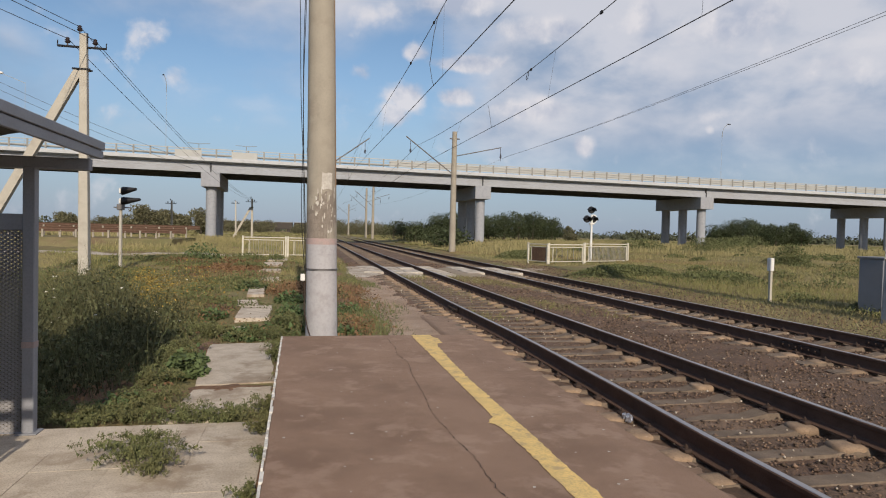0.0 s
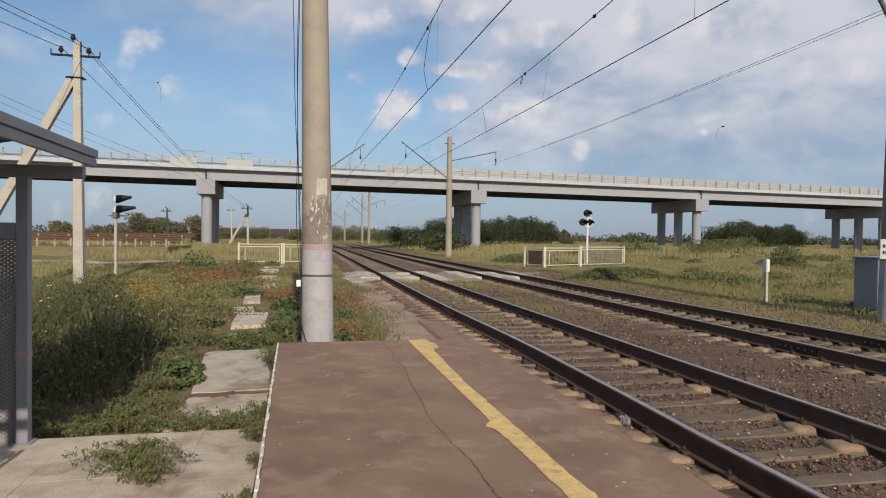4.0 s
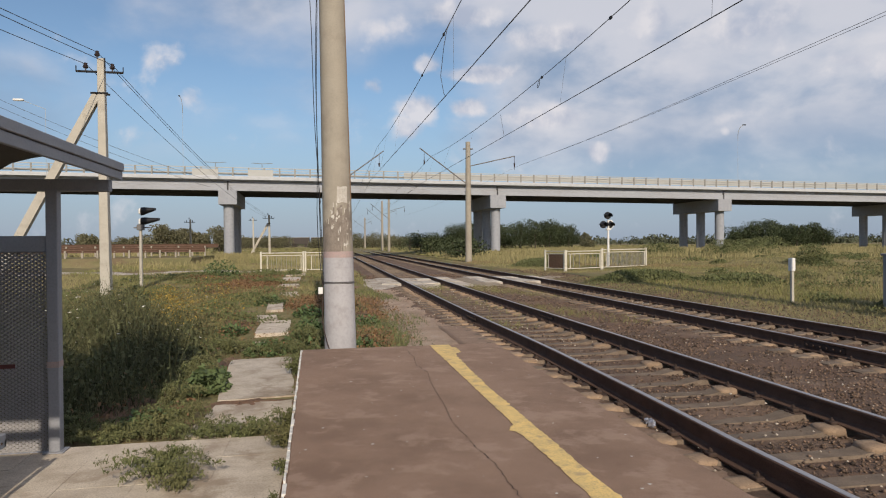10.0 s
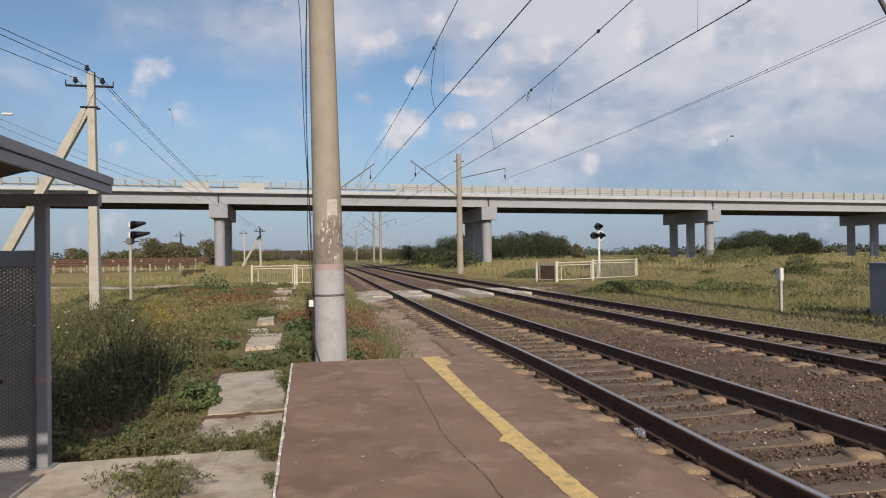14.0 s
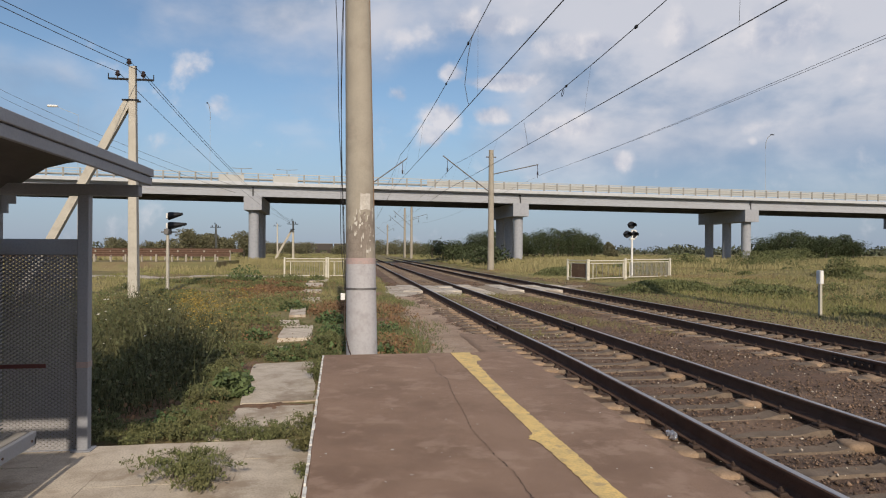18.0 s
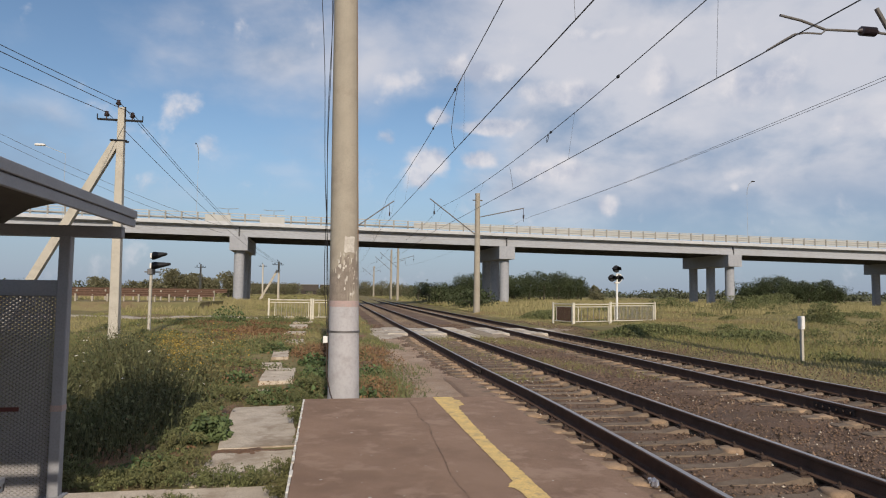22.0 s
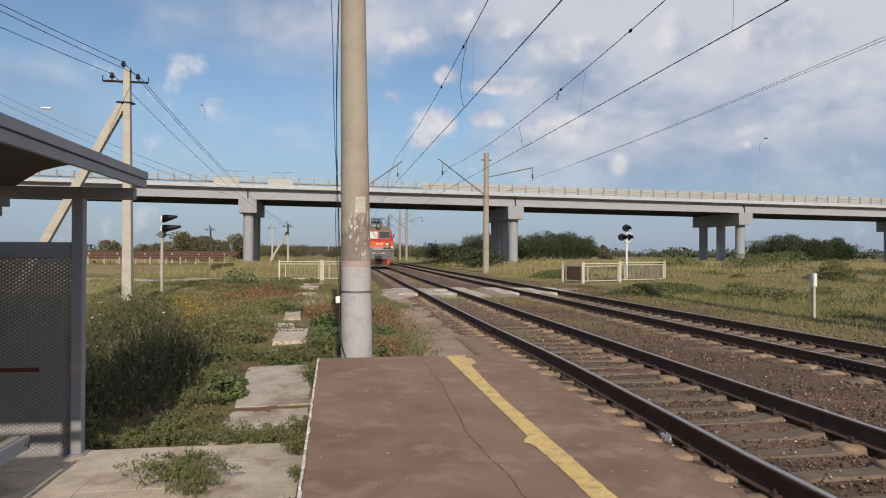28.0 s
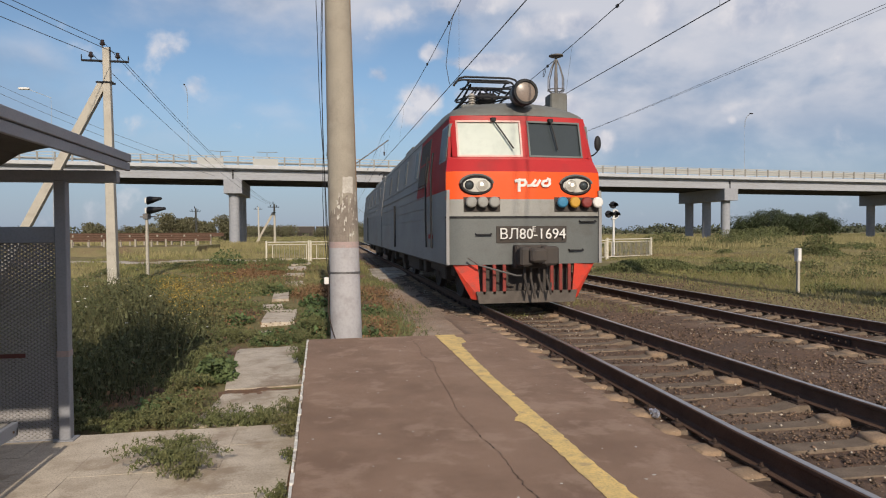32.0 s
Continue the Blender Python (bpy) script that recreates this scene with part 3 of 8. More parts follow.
# ---- platform ----
def build_platform():
    x0, x1, y0, y1, z = PLAT
    root = thing("platform", "low asphalt platform slab with a worn yellow line", "platform", kind="structure")
    s = Shape()
    rng = random.Random(3)
    # a slab with slightly worn rim
    n = 46
    ys = [y0 + (y1 - y0) * i / n for i in range(n + 1)]
    rings = []
    for y in ys:
        a, b = plat_left(y) + rng.uniform(-0.006, 0.006), x1 + rng.uniform(-0.012, 0.008)
        rings.append([(a, y, -0.34), (b, y, -0.34), (b, y, z - 0.03), (b - 0.03, y, z), (a + 0.015, y, z), (a, y, z - 0.015)])
    s.loft(rings)
    part("slab", s, M["asphalt"], root)
    e = Shape()
    for i in range(60):
        a, b = 8.22 - i * 0.19, 8.22 - (i + 1) * 0.19 + rng.uniform(0.0, 0.06)
        w = rng.uniform(0.005, 0.017)
        e.loft([[(plat_left(y) - 0.008, y, h), (plat_left(y) + w, y, h), (plat_left(y) + w, y, h2), (plat_left(y) - 0.008, y, h2)] for y, h, h2 in ((a, z - 0.02, z + 0.003), (b, z - 0.02, z + 0.003))])
    part("edge_whitewash", e, M["whitewash"], root, "flaking white edge line")
    # the yellow line, with a ragged rim
    knots = [(-12, 1.34, 1.50), (3.1, 1.325, 1.478), (3.43, 1.322, 1.462), (3.85, 1.316, 1.462), (4.20, 1.300, 1.460), (4.34, 1.285, 1.458), (4.37, 1.245, 1.457), (4.46, 1.262, 1.455), (4.50, 1.312, 1.455), (4.82, 1.312, 1.450), (5.7, 1.306, 1.438), (6.6, 1.297, 1.452), (7.4, 1.292, 1.480), (7.58, 1.290, 1.500), (7.62, 1.290, 1.575), (7.95, 1.288, 1.590), (8.05, 1.288, 1.530), (8.235, 1.287, 1.545)]
    ky, kl, kr = zip(*knots)
    yy = np.arange(-12, 8.235, 0.035)
    rg = np.random.default_rng(8)
    left = np.interp(yy, ky, kl) + rg.normal(0, 0.0045, len(yy))
    right = np.interp(yy, ky, kr) + rg.normal(0, 0.005, len(yy))
    v = np.stack([np.stack([left, yy, np.full(len(yy), z + 0.004)], -1), np.stack([right, yy, np.full(len(yy), z + 0.004)], -1)], 1).reshape(-1, 3)
    i = np.arange(len(yy) - 1) * 2
    ob = new("yellow_line", fast_mesh("yellow_line", v, np.stack([i, i + 1, i + 3, i + 2], -1), M["yellow"]))
    ob.parent = root
    tagged(ob, "worn yellow painted safety line")
    # a wandering crack
    ck = np.array([(0.97, 8.1), (0.99, 7.4), (0.96, 6.9), (1.02, 6.5), (0.96, 5.9), (0.95, 5.3), (0.91, 4.7), (0.93, 4.2), (0.99, 3.7), (1.0, 3.3), (1.05, 2.6), (1.0, 1.8), (1.06, 0.5)])
    yy = np.arange(0.5, 8.1, 0.03)
    cx = np.interp(yy, ck[::-1, 1], ck[::-1, 0]) + np.cumsum(rg.normal(0, 0.006, len(yy))) * 0.3 + rg.normal(0, 0.005, len(yy))
    w = np.clip(rg.normal(0.0018, 0.0016, len(yy)), 0.0003, 0.006)
    v = np.stack([np.stack([cx - w, yy, np.full(len(yy), z + 0.003)], -1), np.stack([cx + w, yy, np.full(len(yy), z + 0.003)], -1)], 1).reshape(-1, 3)
    i = np.arange(len(yy) - 1) * 2
    ob = new("crack", fast_mesh("crack", v, np.stack([i, i + 1, i + 3, i + 2], -1), M["fitting"]))
    ob.parent = root
    tagged(ob, "thin dark crack in the asphalt")
    chips = Shape()
    for _ in range(90):
        x, y, r = rng.uniform(-0.2, 2.05), rng.uniform(2.2, 8.1), 0.004 + 0.012 * rng.random() ** 2
        chips.add([(x + r * rng.uniform(0.5, 1.3) * math.cos(a), y + r * rng.uniform(0.5, 1.3) * math.sin(a), z + 0.003) for a in (0.2, 1.4, 2.5, 3.7, 5.0)], [(0, 1, 2, 3, 4)])
    ob = part("chips", chips, M["paper"], root, "scattered pale chips")
    tagged(ob, kind="stuff")


build_platform()


def build_paving():
    root = thing("paving", "cracked grey concrete paving slabs with weeds in the joints", "pavement", kind="structure")
    rng = random.Random(11)
    bed = Shape()
    bed.box(-5.6, -0.30, -8, 6.05, -0.36, -0.216)
    part("bed", bed, M["soil"], root)
    for i in range(0, 17):
        for j in range(10):
            x, y = -0.34 - j * 0.52, 6.0 - (i + 1) * 0.52
            if y < -3 or x - 0.51 < -5.6:
                continue
            s = Shape()
            dz = rng.uniform(-0.0015, 0.0025)
            s.box(-0.2588, 0.2588, -0.2588, 0.2588, -0.05, 0.0)
            ob = part("slab", s, M["paving"], root)
            ob.location = (x - 0.26, y + 0.26, -0.20 + dz)
            ob.rotation_euler = (rng.uniform(-0.004, 0.004), rng.uniform(-0.006, 0.006), rng.uniform(-0.004, 0.004))
    for x, y, w, l, a in ((-0.91, 8.95, 0.87, 2.56, 0.075), (-1.02, 6.78, 0.46, 1.15, -0.10), (-0.58, 6.95, 0.42, 0.92, 0.04), (-1.08, 13.72, 0.64, 1.95, 0.03), (-1.08, 11.55, 0.40, 0.60, 0.2), (-1.43, 15.8, 0.5, 1.1, 0.1), (-1.40, 18.2, 0.42, 2.2, 0.07), (-1.25, 21.9, 0.6, 1.5, 0.1), (-1.45, 25.6, 0.75, 1.2, 0.0), (-1.55, 29.2, 0.8, 2.4, 0.05), (-1.5, 32.6, 0.9, 1.6, 0.0)):
        s = Shape()
        o = [(-w / 2, -l / 2), (w / 2, -l / 2), (w / 2, l / 2), (-w / 2, l / 2)]
        ring = []
        for k in range(4):
            (ax, ay), (bx, by) = o[k], o[(k + 1) % 4]
            for q in range(6):
                f = q / 6
                ring.append((ax + (bx - ax) * f + rng.uniform(-0.02, 0.012), ay + (by - ay) * f + rng.uniform(-0.03, 0.012)))
        s.plate(ring, "z", -0.12, 0.0)
        ob = part("path_slab", s, M["paving"], root)
        ob.location = (x, y, float(ground_z(x, y)) + (0.028 if y < 10 else 0.06))
        ob.rotation_euler = (0.006, -0.01, a)


build_paving()


# ---- tracks ----
def rail_profile():
    half = [(0.0, -0.18), (0.075, -0.18), (0.075, -0.168), (0.03, -0.150), (0.009, -0.132), (0.009, -0.046), (0.034, -0.034), (0.036, -0.008), (0.028, -0.0015)]
    return half[1:] + [(-x, z) for x, z in reversed(half[1:])]


def build_rails():
    prof = rail_profile()
    for t, c in enumerate(TRACK_X):
        for side in (-1, 1):
            x = c + side * 0.795
            root = thing("rail", "brown rusty steel rail with a bright worn head", "rail", pose(x, 0, 0), "rails of the two tracks")
            kink = t == 0 and side < 0
            ys = [-25.0, 2.0] + [3.0 + 0.5 * k for k in range(25)] + [700.0] if kink else [-25.0, 700.0]
            bow = {y: float(np.interp(y, [2.5, 4.5, 5.2, 6, 7, 8.5, 9.8, 12, 14], [-0.03, -0.025, 0.0, 0.025, 0.045, 0.07, 0.07, 0.03, 0.0])) if kink else 0.0 for y in ys}
            s = Shape()
            s.loft([[(u + bow[y], y, z) for u, z in prof] for y in ys])
            part("web", s, M["railside"], root)
            h = Shape()
            h.loft([[(-0.027 + bow[y], y, -0.0014), (0.027 + bow[y], y, -0.0014), (0.024 + bow[y], y, 0.0012), (-0.024 + bow[y], y, 0.0012)] for y in ys])
            part("head", h, M["railtop"], root, "bright worn running surface")
            for y in ([13.6] if t == 0 and side < 0 else [13.3] if t == 0 else [8.5]):
                f = Shape()
                for sg in (-1, 1):
                    f.box(sg * 0.022 - 0.012, sg * 0.022 + 0.012, y - 0.4, y + 0.4, -0.135, -0.045, 0.005)
                    for k in range(6):
                        f.turned([(0.016, -0.014), (0.016, 0.014)], (sg * 0.042, y - 0.33 + k * 0.132, -0.09), "x", 6)
                part("fishplate", f, M["fitting"], root, "bolted joint plate")


build_rails()


def sleeper_mesh():
    s = Shape()
    rings = []
    for x, h, w in ((-1.35, 0.0, 0.115), (-1.30, 0.012, 0.14), (-0.95, 0.012, 0.14), (-0.60, 0.012, 0.14), (-0.40, -0.03, 0.12), (0.40, -0.03, 0.12), (0.60, 0.012, 0.14), (0.95, 0.012, 0.14), (1.30, 0.012, 0.14), (1.35, 0.0, 0.115)):
        top = w * 0.72
        rings.append([(x, -w, -0.17), (x, w, -0.17), (x, w - 0.01, -0.05 + h), (x, top, h - 0.002), (x, -top, h - 0.002), (x, -w + 0.01, -0.05 + h)])
    return s.loft(rings).mesh("sleeper", M["sleeper"])


def clip_mesh():
    s = Shape()
    s.box(-0.165, 0.165, -0.075, 0.075, 0.0, 0.016, 0.004)
    for sg in (-1, 1):
        s.box(sg * 0.115 - 0.035, sg * 0.115 + 0.035, -0.045, 0.045, 0.014, 0.05, 0.008)
        s.turned([(0.018, 0.05), (0.018, 0.068), (0.010, 0.07), (0.010, 0.082)], (sg * 0.115, 0, 0), "z", 6)
    return s.mesh("fastening", M["fitting"])


def crust_mesh(w):
    """A low rounded crust of sandy dirt on a sleeper, w wide across the track."""
    s = Shape()
    rg = random.Random(int(w * 1000))
    rings = []
    for r, z in ((1.0, -0.05), (0.94, 0.008), (0.80, 0.022), (0.42, 0.028), (0.05, 0.029)):
        rings.append([(w * r * math.copysign(abs(math.cos(a)) ** 0.42, math.cos(a)) * rg.uniform(0.93, 1.05), 0.125 * r * math.copysign(abs(math.sin(a)) ** 0.42, math.sin(a)) * rg.uniform(0.93, 1.05), z) for a in (2 * math.pi * k / 14 for k in range(14))])
    me = s.loft(rings).mesh("dirt_crust", M["sand"])
    me.shade_smooth()
    return me


def build_sleepers():
    body, clip = sleeper_mesh(), clip_mesh()
    crusts = [crust_mesh(w) for w in (0.11, 0.125, 0.14)]
    rng = random.Random(21)
    far = Shape()
    for c in TRACK_X:
        y = -4.09
        while y < 62:
            if 25.7 < y < 30.4:
                y += 0.545
                continue
            ob = new("sleeper", body)
            ob.location = (c + rng.uniform(-0.02, 0.02), y + rng.uniform(-0.03, 0.03), -0.195 + rng.uniform(-0.004, 0.004))
            ob.rotation_euler = (0, 0, rng.uniform(-0.012, 0.012))
            tagged(ob, "dusty brown concrete sleeper half sunk in stones", "sleeper", "sleepers of the two tracks")
            if 1 < y < 25:
                for side in (-1, 1):
                    f = new("fastening", clip)
                    f.parent = ob
                    f.location = (side * 0.795, 0, 0.006)
                for x, chance in ((-1.005, 0.95), (0.62, 0.6), (1.0, 0.3)) if c < 5 else ((-1.02, 0.7),):
                    if rng.random() < chance:
                        f = new("dirt_crust", rng.choice(crusts))
                        f.parent = ob
                        f.location = (x + rng.uniform(-0.02, 0.02), rng.uniform(-0.015, 0.015), 0.0)
                        f.rotation_euler = (0, 0, rng.uniform(-0.2, 0.2))
                        tagged(f, "pale sandy dirt caked on the sleeper")
            y += 0.545
        while y < 240:
            far.box(c - 1.35, c + 1.35, y - 0.12, y + 0.12, -0.3, -0.19)
            y += 0.545
    tagged(new("far_sleepers", far.mesh("far_sleepers", M["sleeper"])), "distant concrete sleepers", "sleeper", kind="stuff")


build_sleepers()


def build_crossing():
    root = thing("foot_crossing", "worn pale concrete slab foot crossing over the tracks", "level crossing", kind="structure")
    rng = random.Random(5)
    for c in TRACK_X:
        for x0, x1 in ((c - 1.75, c - 0.88), (c - 0.70, c - 0.01), (c + 0.01, c + 0.70), (c + 0.88, c + 1.75)):
            for k in range(4):
                y0 = 25.9 + k * 1.1 + rng.uniform(-0.12, 0.12)
                y1 = y0 + rng.uniform(0.95, 1.08)
                a, b = x0 + rng.uniform(0, 0.06), x1 - rng.uniform(0, 0.06)
                top = -0.10 + rng.uniform(-0.03, 0.02)
                rim = []
                for (ax, ay), (bx, by) in (((a, y0), (b, y0)), ((b, y0), (b, y1)), ((b, y1), (a, y1)), ((a, y1), (a, y0))):
                    for q in range(4):
                        f = q / 4
                        j = 0.06 if q == 0 and rng.random() < 0.5 else 0.02
                        rim.append((ax + (bx - ax) * f + rng.uniform(-j, j), ay + (by - ay) * f + rng.uniform(-j, j)))
                mx, my = (a + b) / 2, (y0 + y1) / 2
                s = Shape()
                s.loft([[(mx + (x - mx) * g, my + (y - my) * g, z) for x, y in rim] for z, g in ((-0.28, 1.0), (top - 0.02, 1.0), (top, 0.95))])
                part("panel", s, M["deckslab"], root)
    # dust and crumbs trodden in round the slabs, sloping down to the bed
    def spill(x0, x1, y0, y1, top, mat):
        xs, ys = np.linspace(x0, x1, int((x1 - x0) / 0.25) + 2), np.linspace(y0, y1, int((y1 - y0) / 0.25) + 2)
        s = Shape()
        v, f = [], []
        for y in ys:
            for x in xs:
                g = min(1.0, (y - y0) / 1.5, (y1 - y) / 1.5) * min(1.0, (x - x0) / 0.5 + 0.3, (x1 - x) / 0.5 + 0.3)
                v.append((x, y, -0.29 + (top + 0.29) * max(g, 0.0) ** 0.7 + rng.uniform(-0.02, 0.02)))
        k = len(xs)
        for i in range(len(ys) - 1):
            for j in range(k - 1):
                f.append((i * k + j, i * k + j + 1, (i + 1) * k + j + 1, (i + 1) * k + j))
        s.add(v, f)
        part("spill", s, M[mat], root, "pale dust and crumbled stone")
    for c in TRACK_X:
        for a, b in ((c - 2.2, c - 0.88), (c - 0.70, c + 0.70), (c + 0.88, c + 2.1)):
            spill(a, b, 24.4, 31.4, -0.125, "dust" if c < 5 else "road")
    spill(1.0, 2.4, 24.0, 31.4, -0.12, "dust")
    spill(1.35, 2.80, 7.0, 25.5, -0.205, "shoulder")
    spill(9.7, 14.8, 26.2, 30.4, -0.04, "road")


build_crossing()


def build_track_dirt():
    """Earth trodden level with the sleepers between the platform and the near rail."""
    rng = np.random.default_rng(19)
    xs, ys = np.concatenate([np.linspace(2.14, 2.68, 7), np.linspace(2.72, 3.02, 11)]), np.arange(-4.0, 13.0, 0.055)
    X, Y = np.meshgrid(xs, ys)
    wob = 0.045 * np.sin(Y * 5.1 + 0.6) * np.sin(Y * 1.7) + 0.03 * np.sin(Y * 11.3) + rng.normal(0, 0.012, Y.shape)
    Z = -0.2 * (X < 2.2) * (Y > 8.1) + np.interp(X + wob, [2.1, 2.5, 2.72, 2.84, 2.92, 2.98, 3.06], [-0.170, -0.176, -0.186, -0.202, -0.215, -0.235, -0.25]) + rng.normal(0, 0.0025, X.shape)
    k = len(xs)
    idx = np.arange(X.size).reshape(X.shape)
    faces = np.stack([idx[:-1, :-1], idx[:-1, 1:], idx[1:, 1:], idx[1:, :-1]], -1).reshape(-1, 4)
    me = fast_mesh("track_dirt", np.stack([X, Y, Z], -1).reshape(-1, 3), faces, M["trackdirt"])
    me.shade_smooth()
    tagged(new("track_dirt", me), "brown trodden dirt over the sleeper ends", "dirt", kind="stuff")
    # pale chips strewn over the bed
    n = 2600
    x, y = rng.uniform(2.3, 10.2, n), 2.5 + 26 * rng.random(n) ** 1.1
    z = np.where(x < 3.0, -0.17, -0.205) + rng.uniform(0.0, 0.02, n)
    base = np.array([(1, 0, 0), (0.2, 1, 0.1), (-1, 0.2, 0), (-0.1, -1, -0.1), (0.1, 0.1, 0.7), (0, 0, -0.6)], float)
    tri = np.array([(0, 1, 4), (1, 2, 4), (2, 3, 4), (3, 0, 4), (1, 0, 5), (2, 1, 5), (3, 2, 5), (0, 3, 5)])
    size = 0.004 + 0.014 * rng.random(n) ** 2.2 * (1 + 0.03 * y)
    ok = np.ones(n, bool)
    for c in TRACK_X:
        for sg in (-0.795, 0.795):
            ok &= np.abs(x - c - sg) > 0.09
    x, y, z, size = x[ok], y[ok], z[ok], size[ok]
    v = base[None] * (size[:, None, None] * rng.uniform(0.6, 1.3, (len(x), 6, 1))) + np.stack([x, y, z], -1)[:, None]
    tagged(new("pale_chips", fast_mesh("pale_chips", v.reshape(-1, 3), (tri[None] + 6 * np.arange(len(x))[:, None, None]).reshape(-1, 3), M["paving"])), "scattered pale stone chips on the bed", "gravel", kind="stuff")


build_track_dirt()


def build_bare_soil():
    """Low bare mounds of reddish earth between the weeds."""
    rng = random.Random(61)
    s = Shape()
    for cx, cy, rx, ry in ((-3.0, 26.2, 1.5, 3.2), (-4.6, 31.5, 2.6, 0.9), (-2.14, 12.1, 0.5, 0.6), (-0.31, 18.4, 0.7, 1.1), (-2.1, 7.6, 0.55, 1.1), (-0.86, 7.42, 0.6, 0.30), (-1.55, 10.2, 0.28, 0.6), (-1.5, 6.75, 0.3, 0.25), (-1.75, 9.2, 0.25, 0.5), (-2.6, 17.0, 0.9, 1.0), (-0.4, 14.9, 0.4, 0.6), (-3.6, 24.0, 1.2, 1.2), (0.95, 16.0, 0.6, 1.6), (0.75, 12.3, 0.55, 1.2), (1.2, 20.5, 0.6, 2.2), (-1.7, 24.0, 0.6, 1.3), (0.6, 24.5, 0.8, 1.6), (-3.0, 20.0, 0.9, 1.0), (-1.9, 15.0, 0.5, 0.9), (0.9, 9.6, 0.7, 0.9)):
        n = 22
        rag = [rng.uniform(0.7, 1.2) for _ in range(n)]
        rings = []
        for g, h in ((1.0, -0.03), (0.8, 0.012), (0.45, 0.03), (0.08, 0.035)):
            r = []
            for i in range(n):
                a = 2 * math.pi * i / n
                x, y = cx + rx * g * rag[i] * math.cos(a), cy + ry * g * rag[i] * math.sin(a)
                r.append((x, y, float(ground_z(x, y)) + h + rng.uniform(-0.006, 0.006)))
            rings.append(r)
        s.loft(rings)
    me = s.mesh("bare_soil", M["soil"])
    me.shade_smooth()
    tagged(new("bare_soil", me), "patches of bare reddish soil among the weeds", "soil", kind="stuff")


build_bare_soil()


def build_dirt_path():
    """The pale trodden path that leads from the crossing to the side road."""
    rng = random.Random(13)
    v, f = [], []
    xs = np.linspace(-16, -1.2, 40)
    for i, x in enumerate(xs):
        for k, d in enumerate((-1.2, -0.5, 0.5, 1.2)):
            y = 38.2 - 0.02 * (x + 8) ** 2 * 0.4 + d * (1 + rng.uniform(-0.25, 0.25))
            v.append((x, y, float(ground_z(x, y)) + (0.05 if k in (1, 2) else -0.02)))
    for i in range(len(xs) - 1):
        for k in range(3):
            f.append((i * 4 + k, i * 4 + k + 1, i * 4 + k + 5, i * 4 + k + 4))
    me = Shape().add(v, f).mesh("dirt_path", M["dust"])
    me.shade_smooth()
    tagged(new("dirt_path", me), "pale dusty trodden path", "path", kind="structure")


build_dirt_path()

# ---- the shelter ----
def lattice(axis, fixed, u0, u1, w0, w1, cell_u, cell_w, r):
    """Expanded metal: slanting flat strands between u0..u1 and w0..w1."""
    s = Shape()
    nu, nw = int(round((u1 - u0) / cell_u)), int(round((w1 - w0) / cell_w))
    for j in range(nw):
        za, zb = w0 + j * cell_w, w0 + (j + 1) * cell_w
        for i in range(nu):
            a = u0 + (i + (0.5 if j % 2 else 0.0)) * cell_u
            for p, q in ((a, a + cell_u / 2), (a + cell_u, a + cell_u / 2)):
                p, q = min(max(p, u0), u1), min(max(q, u0), u1)
                lo, hi = fixed - 0.005, fixed + 0.005
                if axis == "y":
                    s.add([(p, lo, za - r), (q, lo, zb - r), (q, hi, zb + r), (p, hi, za + r)], [(0, 1, 2, 3)])
                else:
                    s.add([(lo, p, za - r), (lo, q, zb - r), (hi, q, zb + r), (hi, p, za + r)], [(0, 1, 2, 3)])
    return s


